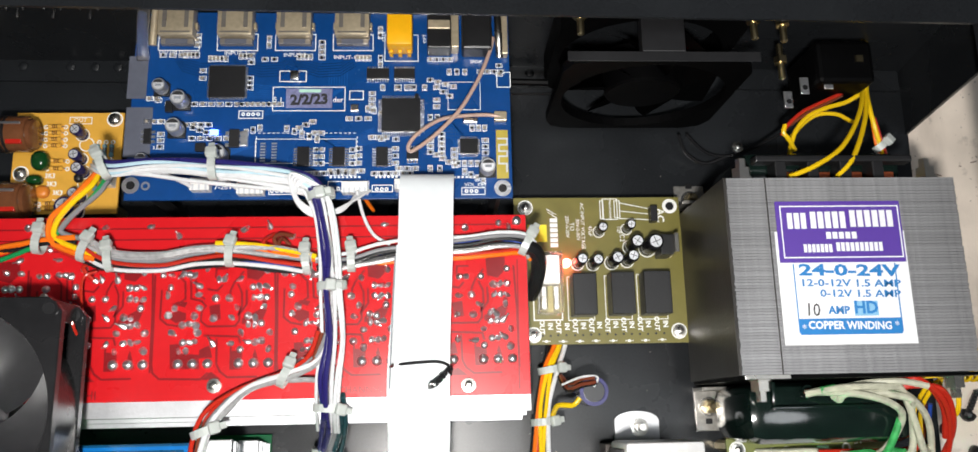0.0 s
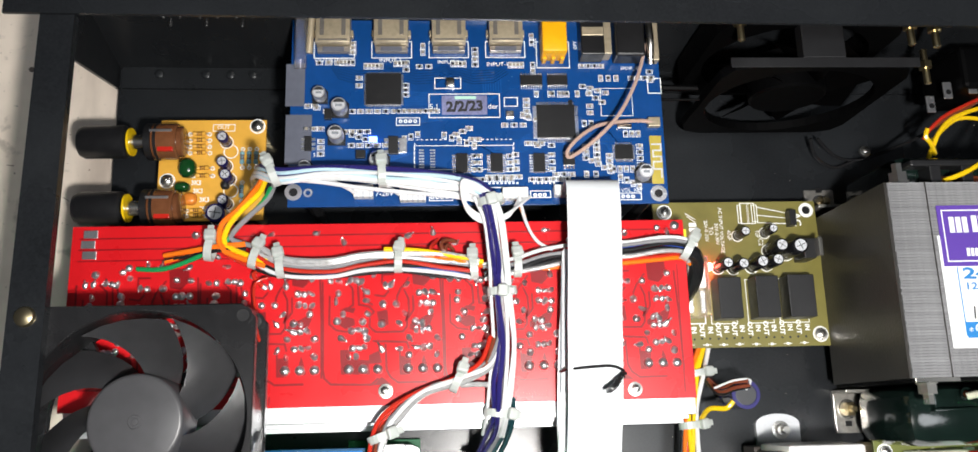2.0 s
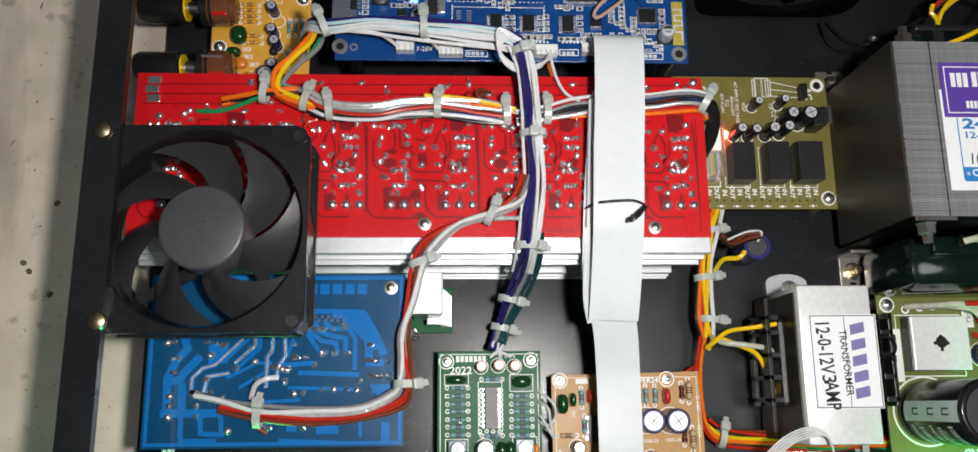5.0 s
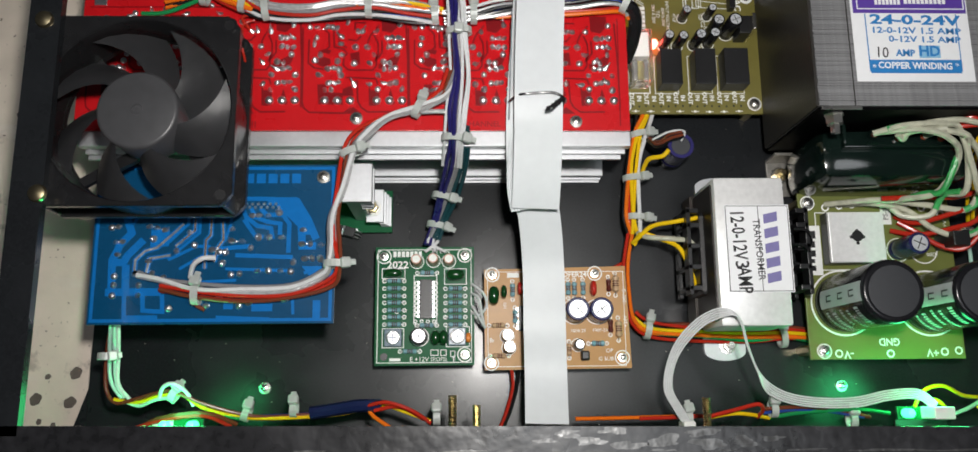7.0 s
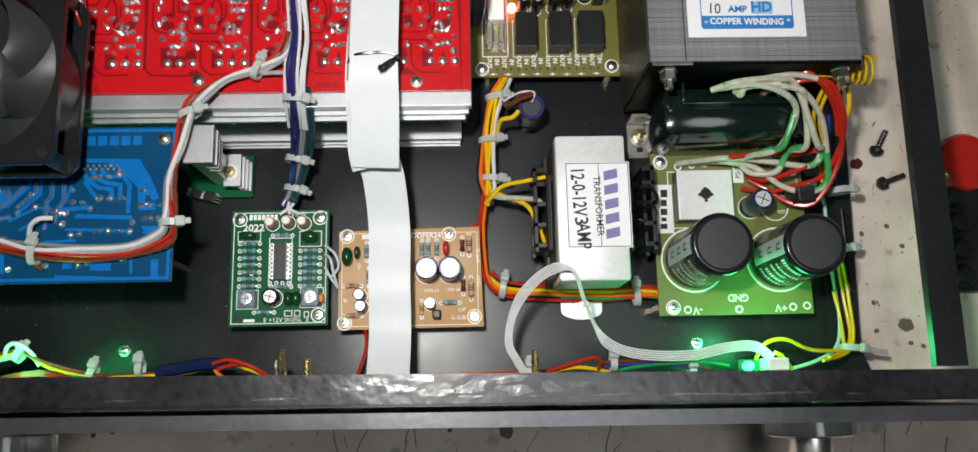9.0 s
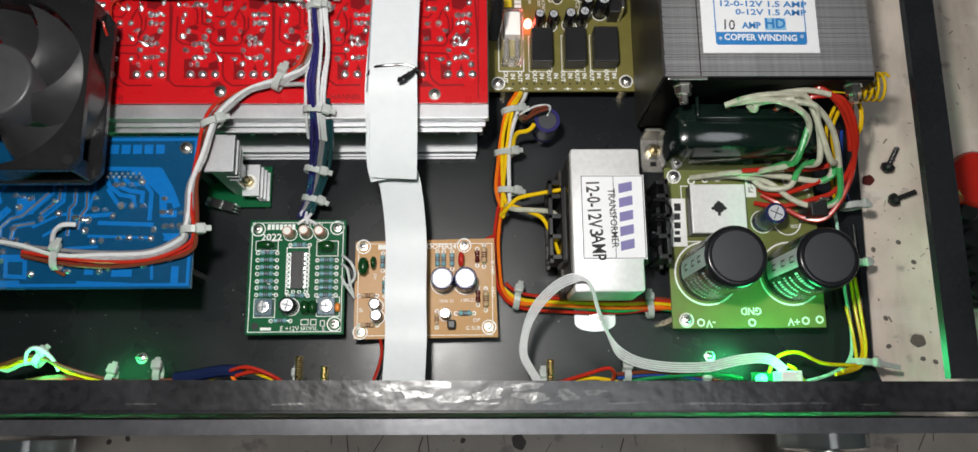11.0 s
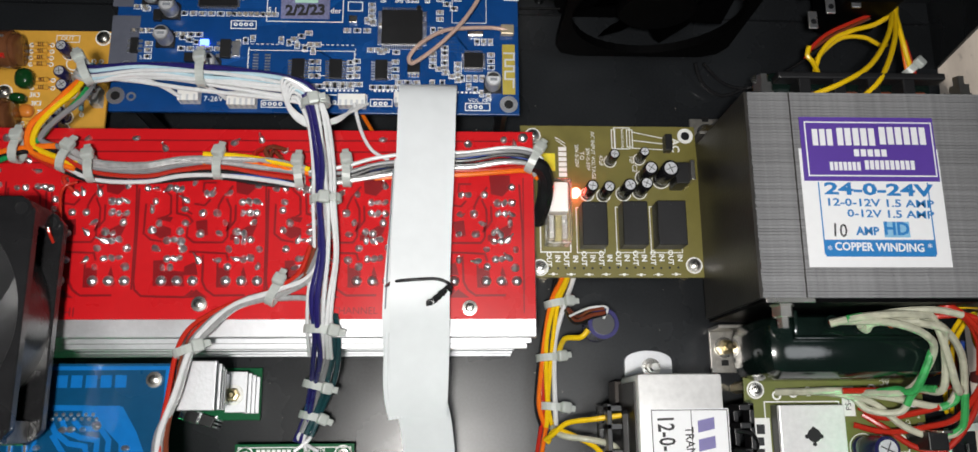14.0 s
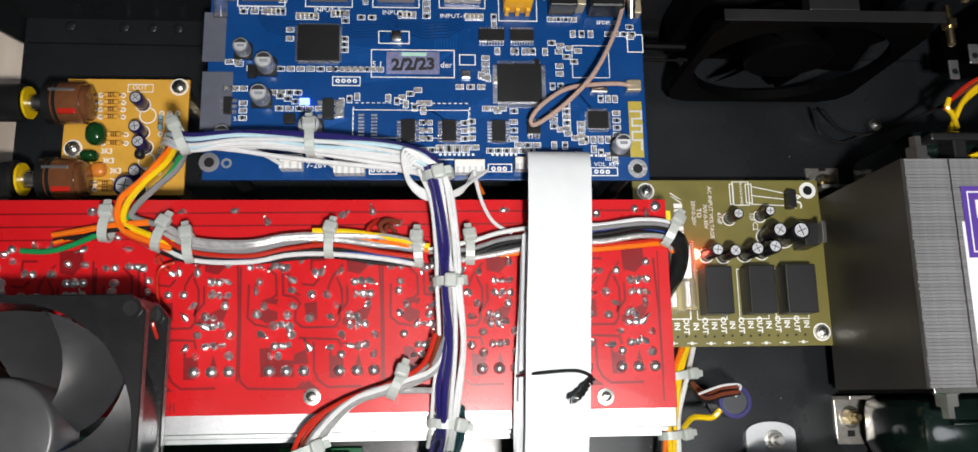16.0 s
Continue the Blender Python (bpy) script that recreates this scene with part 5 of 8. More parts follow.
bars([(-77.1, -71.7, -94.8, -93.4)], 15.52, 0.05, SILK, grn)
for x, y in ((-79, -45), (-41, -44), (-41, -92), (-80, -93)):
    post(grn, x, y, 0, 13.9)

# ---- tan board ----
bm = frame_box(bmesh.new(), -29.5, 38, -98, -51.5, 15.51, 0.3)
part("printed_border", bm, SILK, tan)
for x, y, r, h in ((13.1, -71.5, 5.6, 15), (24.4, -71.6, 5.6, 15), (-20.0, -83.1, 2.9, 10), (-19.2, -88.7, 2.9, 10), (14.3, -87.8, 2.6, 9)):
    can(tan, x, y, 15.5, r, h, SLEEVE_BLUE if r > 4 else SLEEVE_DARK, CAP_TOP, r > 3, r + 0.7)
blob(tan, -26.4, -63.7, 15.5, 2.6, 4.6, 7, GREEN_FILM)
blob(tan, -21.5, -61.8, 15.5, 1.5, 3.2, 6, GREEN_FILM)
blob(tan, 22.3, -60.5, 15.5, 1.6, 3.8, 7, RED_FILM)
blob(tan, -13.5, -60.3, 15.5, 1.4, 3.2, 6, RED_FILM)
for x, y in [(-17.1, -60.9), (-16.0, -73.8), (10.3, -60.2), (13.4, -60.2), (17.7, -60.2)]:
    resistor(tan, x, y, 15.5, 9, 1.3, RES_BLUE, 90)
for x, y in [(33.8, -58.1), (34.5, -80.2)]:
    resistor(tan, x, y, 15.5, 11, 1.7, RES_TAN, 90)
for x, y in [(30.4, -58.7), (30.6, -78.7)]:
    resistor(tan, x, y, 15.5, 8.5, 1.3, RES_BROWN, 90, True, False)
for x, y in [(-24.3, -78.0), (-23.9, -92.7)]:
    resistor(tan, x, y, 15.5, 9, 1.3, RES_TAN, 0)
resistor(tan, 24.1, -87.1, 15.5, 9, 1.4, RES_BLUE, 0)
resistor(tan, 10.1, -90.0, 15.5, 8, 1.2, RES_TAN, 90)
part("transistor", B(15.4, 19.5, -95.2, -90.7, 15.5, 20.5, 0.8), CHIP, tan)
chip(tan, -14.4, -8.7, -80.8, -68.7, 15.5, 3.4, 0, 4, "dual_inline_chip", 1.2)
for x, y in [(-27.0, -53.0), (23.8, -52.6), (36.0, -94.0), (-27.8, -96.1)]:
    ringed_screw(tan, x, y, 15.5)
text("WOOFER24", 10.4, -53.2, 15.54, 2.5, SILK, tan, 0, 1.0, bold=0.08)
bars([(-19.6, -13.7, -54.5, -52.1)], 15.52, 0.05, SILK, tan)
text("1000-25", 14.8, -80.9, 15.54, 1.6, SILK, tan)
text("1000-25", 25.5, -80.6, 15.54, 1.6, SILK, tan)
text("OP", 29.8, -90.6, 15.54, 1.9, SILK, tan)
text("G SUB", 28.1, -94.5, 15.54, 1.9, SILK, tan)
text("-24V G", 38.2, -64.2, 15.54, 1.8, SILK, tan, 90)
text("+24V", 38.3, -76.5, 15.54, 1.8, SILK, tan, 90)
text("IP", -27.4, -85.1, 15.54, 2.0, SILK, tan, 90)
text("103", -20.8, -68.4, 15.54, 1.6, SILK, tan, 90)
for x, y in ((-26, -54), (23, -53), (34, -94), (-27, -96)):
    post(tan, x, y, 0, 13.9)

# ---- relay board ----
for a in ((59.7, 70.6, 42.4, 61.4), (77.3, 88.2, 42.5, 61.8), (92.5, 105.0, 42.5, 62.1)):
    c = part("relay", B(*a, 16.5, 27, 0.4), CHIP, olv, "black relay")
    x0, x1, y0, y1 = a
    part("printed_outline", frame_box(bmesh.new(), x0 - 1.2, x1 + 0.4, y0 - 1.6, y1, 16.51), SILK, olv)
    part("relay_nib", C((x0 + x1) / 2, y1 - 1.2, 27, 27.2, 0.7), BLACK_PLASTIC, c)
x0, x1, y0, y1 = 43.9, 55.1, 43.4, 71.1
c = part("clear_relay", B(x0, x1, y0, y1, 16.6, 30, 0.6), CLEAR, olv, "relay in a clear plastic case")
c.visible_shadow = False
part("relay_coil", B(x0 + 1.5, x1 - 1.5, y0 + 13, y1 - 1.5, 17.5, 28, 0.5), WHITE_PLASTIC, c)
for s in (0, 1):
    part("relay_contact", B(x0 + 1.2 + s * (x1 - x0) / 2, x0 + 3.6 + s * (x1 - x0) / 2, y0 + 1.5, y0 + 12, 18, 26, 0.3), STEEL, c)
part("printed_outline", frame_box(bmesh.new(), x0 - 1.5, x1 + 1, y0 - 2.4, y1 + 1, 16.51, 0.5), SILK, olv)
for x, y, r, h in ((64.5, 68.6, 2.6, 11), (71.7, 68.2, 2.6, 11), (80.7, 69.0, 2.9, 11), (88.0, 69.8, 2.8, 11), (89.9, 76.3, 3.1, 12), (98.0, 75.7, 3.7, 13), (75.3, 84.0, 2.3, 8.5), (88.6, 85.1, 2.2, 8.5)):
    can(olv, x - 0.6, y - 1.2, 16.5, r, h * 1.35, SLEEVE_DARK, CAP_TOP, True, r + 0.6)
part("regulator", B(100.9, 106.8, 69.3, 78.9, 16.5, 29, 0.5), CHIP, olv, "black regulator with metal tab")
part("regulator_tab", B(106.4, 108.2, 69.8, 78.6, 16.5, 33, 0.2), STEEL, olv)
part("pin_header", B(99.0, 102.2, 86.7, 94.3, 16.5, 22, 0.3), BLACK_PLASTIC, olv)
bm = bmesh.new()
for ln in ([(85.1, 96.9), (100.4, 93.7)], [(84.9, 92.9), (100.2, 91.2)], [(84.7, 89.2), (100.0, 88.5)]):
    strip(bm, (ln, 16.52), 0.35, 0.05)
for a in ((76.9, 84.3, 88.6, 99.0), (82.6, 85.5, 89.5, 98.1), (75.7, 77.6, 88.9, 98.1)):
    frame_box(bm, *a, 16.51, 0.4)
for x, y in [(47.9, 31.5), (55.7, 31.4), (63.5, 31.3), (71.0, 31.4), (78.9, 31.3), (86.4, 31.2), (94.0, 31.3), (101.9, 31.5)]:
    box(bm, x - 2, x + 2, y - 0.15, y + 0.15, 16.52, 16.57)
    box(bm, x - 0.6, x + 0.6, y - 0.6, y + 0.6, 16.53, 16.59)
part("printed_mark", bm, SILK, olv)["kind"] = "stuff"
for x, y in [(46.3, 34.1), (50.0, 34.0), (53.5, 34.3), (57.3, 34.2), (61.3, 34.1), (65.1, 34.1), (68.8, 34.3), (72.6, 34.3), (76.4, 34.5), (80.2, 34.1), (84.0, 34.4), (87.8, 34.3), (91.6, 34.2), (95.4, 34.2), (99.2, 34.4), (103.0, 34.4)]:
    part("pin_hole", cyl(bmesh.new(), x, y, 16.5, 16.56, 0.55, seg=10), BLACK_PLASTIC, olv)
for k, (x, y) in enumerate([(46.1, 38.1), (49.9, 38.3), (53.7, 38.3), (57.7, 38.2), (61.5, 38.4), (65.3, 38.4), (69.1, 38.6), (72.8, 38.6), (76.6, 38.5), (80.4, 38.7), (84.2, 38.7), (88.0, 38.6), (91.9, 38.9), (95.7, 38.8), (99.8, 39.0), (103.9, 38.7)]):
    text("IN" if k % 2 else "OUT", x, y, 16.53, 2.2, SILK, olv, -90, 1.0, bold=0.1)
text("AC", 104.7, 90.6, 16.53, 3.4, SILK, olv, -90, 1.0, bold=0.12)
text("AC INPUT VOLTAGE", 67.1, 85.7, 16.53, 1.7, SILK, olv, -90)
text("30V-0-30V", 64.7, 83.9, 16.53, 1.7, SILK, olv, -90)
text("TO", 62.0, 85.4, 16.53, 2.0, SILK, olv, -90)
text("20V-0-20V", 59.7, 85.4, 16.53, 1.7, SILK, olv, -90)
text("47uF", 70.6, 83.2, 16.53, 1.8, SILK, olv, -90)
text("1uF", 84.4, 83.7, 16.53, 1.8, SILK, olv, -90)
text("C2", 85.7, 79.7, 16.53, 2.2, SILK, olv, -90)
text("TRANSFORMER", 80.7, 93.8, 16.53, 1.1, SILK, olv, -90)
word_bars(6, 51.5, 55.1, 75.3, 89.7, 16.52, 0.05, SILK, olv, True)
bm = bmesh.new()
strip(bm, ([(50.2, 94.0), (54.8, 91.2), (50.7, 92.5), (54.8, 89.7)], 16.52), 0.5, 0.05)
part("maker_mark", bm, SILK, olv)
st = part("yellow_sticker", B(40.7, 49.9, 78.1, 86.4, 16.6, 16.7), YELLOW_STICKER, olv)
part("indicator_led", lathe(bmesh.new(), [(2.1, 16.5), (2.1, 20), (1.5, 21.6), (0.1, 22)], 58.3, 67.5, 16), LED_RED, olv, "lit red indicator", True)
for x, y in [(40.0, 94.7), (110.1, 35.4), (42.2, 34.4)]:
    ringed_screw(olv, x, y, 16.5, True)
part("hole_ring", ring(bmesh.new(), 109.6, 95.1, 16.5, 2.0, 3.6, 0.12, 24), SILK, olv)
part("mounting_hole", C(109.6, 95.1, 16.5, 16.58, 2.0), BLACK_PLASTIC, olv)
for x, y in ((41, 95), (110, 34), (46, 34), (110, 94)):
    post(olv, x, y, 0, 14.9)

# ---- rectifier board ----
x0, x1, y0, y1 = 136.9, 164.7, -50.1, -24.7
c = part("bridge_rectifier", B(x0, x1, y0, y1, 21, 28, 0.4), CHIP, psu, "bridge rectifier with bright metal top")
part("metal_cap", B(x0 + 0.2, x1 - 0.2, y0 + 0.2, y1 - 0.2, 28, 30, 0.5), ZINC_WHITE, c)
part("screw_hole", C(150.9, -36.9, 30, 30.1, 2.8), CHIP, c)
bm = bmesh.new()
for k in range(4):
    a = k * math.pi / 2
    cyl(bm, (x0 + x1) / 2 + 3 * math.cos(a), (y0 + y1) / 2 + 3 * math.sin(a), 30, 30.09, 0.9, seg=8)
part("hole_notches", bm, CHIP, c)
part("printed_outline", frame_box(bmesh.new(), x0 - 2.5, x1 + 2, y0 - 2.5, y1 + 1.5, 21.01, 0.5), SILK, psu)
for x, y, z1 in ((145, -68.6, 70), (187.5, -69, 67)):
    r = 14.2
    c = part("reservoir_capacitor", lathe(bmesh.new(), [(r, 21), (r, 25), (r * 0.96, 26), (r, 27), (r, z1 - 3.0), (r * 0.985, z1 - 1.4), (r * 0.93, z1 - 0.3), (r * 0.87, z1), (r * 0.8, z1 - 0.2)], x, y, 40), SLEEVE_DARK, psu, "tall black reservoir capacitor with grey stripe", True)
    part("vinyl_top", lathe(bmesh.new(), [(r * 0.79, z1 - 0.6), (r * 0.79, z1 + 0.02), (r * 0.74, z1 + 0.1), (0.1, z1 + 0.1)], x, y, 40), CAP_TOP_DARK, c, smooth=True)
    bm = bmesh.new()
    for k in range(8):
        a0, a1 = radians(160 + k * 4.5), radians(160 + (k + 1) * 4.5)
        bm.faces.new([bm.verts.new((x + (r + 0.1) * math.cos(a), y + (r + 0.1) * math.sin(a), z)) for a, z in ((a0, 27), (a1, 27), (a1, z1 - 1.6), (a0, z1 - 1.6))])
    part("grey_stripe", bm, GREY_STRIPE, c)
    bm = bmesh.new()
    for z0 in (34, 46, 57):
        for a0, a1, h0 in ((172, 175, 5), (175, 182, 1), (182, 185, 5)):
            bm.faces.new([bm.verts.new((x + (r + 0.18) * math.cos(radians(a)), y + (r + 0.18) * math.sin(radians(a)), z)) for a, z in ((a0, z0), (a1, z0), (a1, z0 + h0), (a0, z0 + h0))])
    part("stripe_mark", bm, CAP_TOP_DARK, c)["kind"] = "stuff"
    bm = bmesh.new()
    for row, z0 in enumerate((30, 36, 44, 50, 58)):
        a = 204 + 3 * (row % 2)
        for k in range(9 - row % 3):
            wd = (3.2, 4.4, 2.6)[(k + row) % 3]
            a0, a1, h0 = radians(a), radians(a + wd), 3.4 if row in (1, 4) else 2.2
            bm.faces.new([bm.verts.new((x + (r + 0.1) * math.cos(q), y + (r + 0.1) * math.sin(q), z)) for q, z in ((a0, z0), (a1, z0), (a1, z0 + h0), (a0, z0 + h0))])
            a += wd + 2.2
    part("sleeve_print", bm, GREY_STRIPE, c)["kind"] = "stuff"
    part("printed_ring", ring(bmesh.new(), x, y, 21.01, 15.4, 16.3, 0.05, 40), SILK, psu)
can(psu, 175.2, -42.4, 21, 5.2, 20, SLEEVE_BLUE, CAP_TOP, True, 6)
part("regulator", B(193.8, 201.9, -43.1, -35.9, 21, 38, 0.4), CHIP, psu, "black regulator")
part("regulator_tab", B(196.7, 201.1, -36.4, -35.2, 21, 43, 0.2), STEEL, psu)
for x, y in [(131.3, -18.5), (133.5, -92.0)]:
    ringed_screw(psu, x, y, 21, True)
for x, y in [(140.6, -93.2), (166.0, -93.4), (192.8, -92.7), (199.8, -92.2), (140.2, -20.8), (147.3, -19.8), (153.8, -19.2), (181.3, -18.3), (189.2, -21.0), (198.6, -24.4), (200.9, -34.3), (201.9, -40.8)]:
    part("terminal_ring", ring(bmesh.new(), x, y, 21.01, 1.2, 2.0, 0.06, 18), SILK, psu)
part("printed_ring", ring(bmesh.new(), 187.9, -42.4, 21.01, 6.5, 7.1, 0.05, 30), SILK, psu)
text("GND", 165.9, -87.6, 21.03, 3.6, SILK, psu, 180, 0.9, bold=0.1)
text("+V", 186.9, -93.0, 21.03, 3.6, SILK, psu, 180, 1.0, bold=0.1)
text("-V", 145.5, -93.6, 21.03, 3.6, SILK, psu, 180, 1.0, bold=0.1)
tg = part("white_tag", B(127.0, 136.4, -54.9, -30.0, 21.01, 21.06), SILK, psu)
bars([(130.6, 134.0, -36.5, -32.6), (130.6, 133.4, -41.1, -37.8), (130.1, 133.4, -45.6, -42.4), (130.2, 132.8, -48.8, -46.9), (129.6, 133.0, -52.7, -50.1)], 21.07, 0.05, CHIP, tg)
tg = part("white_tag", B(167.9, 173.3, -29.5, -17.3, 21.01, 21.06), SILK, psu)
text("PS-02", 170.6, -23.3, 21.09, 2.4, CHIP, tg, 90)
text("AC", 187.1, -15.7, 21.03, 2.2, SILK, psu, 180)
text("+V", 200.4, -29.3, 21.03, 2.0, SILK, psu, 90)
text("GND", 195.4, -34.2, 21.03, 2.0, SILK, psu, 90)
text("2200", 191.9, -44.7, 21.03, 1.8, SILK, psu, 180)
for x, y in ((130, -17), (130, -91), (199, -91), (199, -17)):
    post(psu, x, y, 0, 19.3)

# ---- tone board ----
def pot(x, y, knob_x):
    """A potentiometer lying along x with shaft, washer and round knob."""
    m = Matrix.Translation((x, y, 28)) @ Matrix.Rotation(radians(-90), 4, "Y")
    def turned(prof, seg=28):
        bm = lathe(bmesh.new(), prof, seg=seg)
        bmesh.ops.transform(bm, matrix=m, verts=bm.verts[:])
        bmesh.ops.recalc_face_normals(bm, faces=bm.faces[:])
        return bm
    c = part("potentiometer", turned([(7.6, -6), (8.3, -5.4), (8.3, 4), (7.8, 5)]), POT_AMBER, yel, "potentiometer with amber body and black knob", True)
    part("metal_can", turned([(8.5, 5.05), (8.5, 8), (5, 8.4)]), BLACK_PLASTIC, c, smooth=True)
    part("body_band", turned([(8.3, 2.6), (8.6, 2.8), (8.6, 3.8), (8.3, 4.0)]), BLACK_PLASTIC, c, smooth=True)
    part("rear_cap", turned([(6.4, -8.2), (7.0, -7.8), (7.0, -6.05)]), POT_AMBER, c, smooth=True)
    part("marker", B(x - 2.0, x + 5.0, y - 6.4, y - 3.4, 33.0, 34.9, 0.4), RED_FILM, c, "dark red wiper under the amber shell")
    # bright strip added as the highlight on the amber shell
    part("shell_highlight", B(x - 5.5, x + 4.5, y + 2.2, y + 3.4, 35.2, 36.4, 0.2), TIN, c)
    part("bush", turned([(3.2, 8.4), (3.4, 15)]), STEEL, c, smooth=True)
    part("washer", turned([(6.4, 15.2), (6.4, 16.2)]), W["yellow"], c, "yellow washer")
    part("knob", turned([(6.6, 17), (7.6, 18), (7.6, 36), (6.6, 38), (0.1, 38)]), BLACK_PLASTIC, c, "ribbed black knob", True)
pot(-191.6, 127.9, 0)
pot(-191.3, 96.8, 0)
for x, y, r, h in ((-167.2, 130.9, 2.6, 9), (-166.8, 119.0, 2.6, 9), (-165.1, 112.7, 2.7, 9), (-165.7, 100.7, 2.6, 9), (-168.2, 94.2, 4.4, 11)):
    can(yel, x, y, 18, r, h, SLEEVE_BLUE, CAP_TOP, True, r + 0.6)
blob(yel, -183.4, 117.1, 18, 4.0, 4.6, 7, GREEN_FILM)
blob(yel, -185.5, 108.2, 18, 3.6, 2.2, 6, GREEN_FILM)
blob(yel, -182.1, 102.8, 18, 3.2, 3.0, 4, ORANGE_FILM)
blob(yel, -166.4, 109.2, 18, 2.0, 2.0, 4, CHIP)
for x, y in [(-179.8, 134.9), (-179.6, 131.8), (-179.5, 128.7), (-179.3, 125.6), (-177.6, 118.1), (-177.4, 114.4), (-179.5, 97.7), (-179.4, 95.3)]:
    resistor(yel, x, y, 18, 9, 1.1, YELLOW_MASK, 0)
for x, y in [(-159.5, 122.9), (-156.3, 122.9), (-153.1, 122.9), (-159.2, 106.6)]:
    resistor(yel, x, y, 18, 9, 1.1, RES_BLUE, 90)
for w, x, y in (("3K3", -180.3, 111.1), ("3K3", -179.3, 107.1), ("3K3", -176.2, 102.9), ("3K3", -176.0, 98.6)):
    text(w, x, y, 18.03, 2.2, SILK, yel, 0, 0.9, bold=0.08)
bm = frame_box(bmesh.new(), -173.9, -163.5, 136.3, 139.9, 18.01, 0.35)
ring(bm, -165.0, 126.3, 18.01, 3, 3.5, 0.05)
ring(bm, -164.3, 107.2, 18.01, 3, 3.5, 0.05)
part("printed_outline", bm, SILK, yel)
text("OUT", -169.0, 138.3, 18.03, 2.0, SILK, yel)
for x, y in [(-153.1, 138.7), (-193.6, 112.2)]:
    ringed_screw(yel, x, y, 18, True)
part("wire_socket", B(-154.0, -150.0, 105.0, 113.3, 18, 24, 0.4), WHITE_PLASTIC, yel, "white nylon wire socket")
for x, y in ((-153, 138), (-194, 115), (-153, 97)):
    post(yel, x, y, 0, 16.3)

# ---- fan: corner holes, struts and blades ----
for sx in (-1, 1):
    for sy in (-1, 1):
        for z in (101.0, 80.5):
            x, y = FAN_X + sx * 35.7, FAN_Y + sy * 35.7
            part("corner_hole", ring(bmesh.new(), x, y, z + 0.02, 2.2, 3.3, 0.35, 20), FAN_SHELL, fan)
            part("hole_floor", C(x, y, z + 0.01, z + 0.06, 2.2), CHIP, fan)
        part("corner_rib", B(x - 0.8, x + 0.8, y - 3.6, y + 3.6, 80.6, 97.4, 0.2), FAN_SHELL, fan)
for a in (58, 150, 240, 332):
    p, q = (Vector((FAN_X + r_ * math.cos(radians(d)), FAN_Y + r_ * math.sin(radians(d)))) for r_, d in ((15, a + 3), (38.6, a - 18)))
    nn = (q - p).orthogonal().normalized()
    part("strut", plate(bmesh.new(), [(v.x, v.y) for v in (p + nn * 2.6, p - nn * 2.6, q - nn * 2.0, q + nn * 2.0)], 77.5, 80.4), FAN_SHELL, fan)
for k in range(7):
    bm = bmesh.new()
    rows_ = []
    for u in range(5):
        f = u / 4
        rows_.append([bm.verts.new((FAN_X + r_ * math.cos(a), FAN_Y + r_ * math.sin(a), 84 + 12.5 * f + 2.4 * math.sin(math.pi * f))) for r_, a in
                      ((16.2 + i * 2.95, radians(360 / 7 * k + i * 4.6 + (33 + i * 1.3) * f)) for i in range(8))])
    for L1, L2 in zip(rows_, rows_[1:]):
        for i in range(7):
            bm.faces.new((L1[i], L1[i + 1], L2[i + 1], L2[i]))
    bmesh.ops.solidify(bm, geom=bm.faces[:], thickness=1.0)
    part("blade", bm, FAN_PLASTIC, fan, smooth=True)
wire("fan_lead", [(-136, 36.2, 84), (-135.5, 33, 82), (-136.0, 29, 72), (-141.4, 53.2, 66), (-136.3, 58.0, 65)], 0.8, "red", fan)

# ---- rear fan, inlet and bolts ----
# blacker and duller than the black plastic: shade put into the colour
UNLIT_BLACK = mat("unlit_black", (0.0016, 0.0016, 0.0018), 0.5, 0, 0.2)
UNLIT_BLACK.node_tree.nodes["Principled BSDF"].inputs["Specular IOR Level"].default_value = 0.06
rf = thing("rear_fan", 91, 149, 8, "black square fan fixed to the rear panel", "fan")
bm = bmesh.new()
n = 40
fx, fz, fh, fr = 91.0, 50.0, 40.0, 36.5
for y0, y1 in ((137, 141), (157, 171)):
    out, inn = [], []
    for i in range(n):
        a = 2 * math.pi * i / n
        c, s = math.cos(a), math.sin(a)
        k = min(fh / max(abs(c), abs(s)), fh * 1.3)
        out.append((fx + c * k, fz + s * k))
        inn.append((fx + c * fr, fz + s * fr))
    rings = [[bm.verts.new((x, y, z)) for x, z in L] for L, y in ((out, y0), (out, y1), (inn, y1), (inn, y0))]
    for k in range(4):
        for i in range(n):
            bm.faces.new((rings[k][i], rings[k][(i + 1) % n], rings[(k + 1) % 4][(i + 1) % n], rings[(k + 1) % 4][i]))
bmesh.ops.recalc_face_normals(bm, faces=bm.faces[:])
part("fan_frame", bm, UNLIT_BLACK, rf)
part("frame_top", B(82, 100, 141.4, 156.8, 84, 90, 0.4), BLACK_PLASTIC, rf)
# paler strip on the frame's top edge, painted as if lit
part("lit_frame_lip", B(fx - 39.6, fx + 39.6, 137, 141.2, 90.02, 90.3, 0.1), BLACK_PLASTIC, rf)
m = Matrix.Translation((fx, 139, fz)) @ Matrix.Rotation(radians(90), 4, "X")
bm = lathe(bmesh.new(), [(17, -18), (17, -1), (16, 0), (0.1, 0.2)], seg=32)
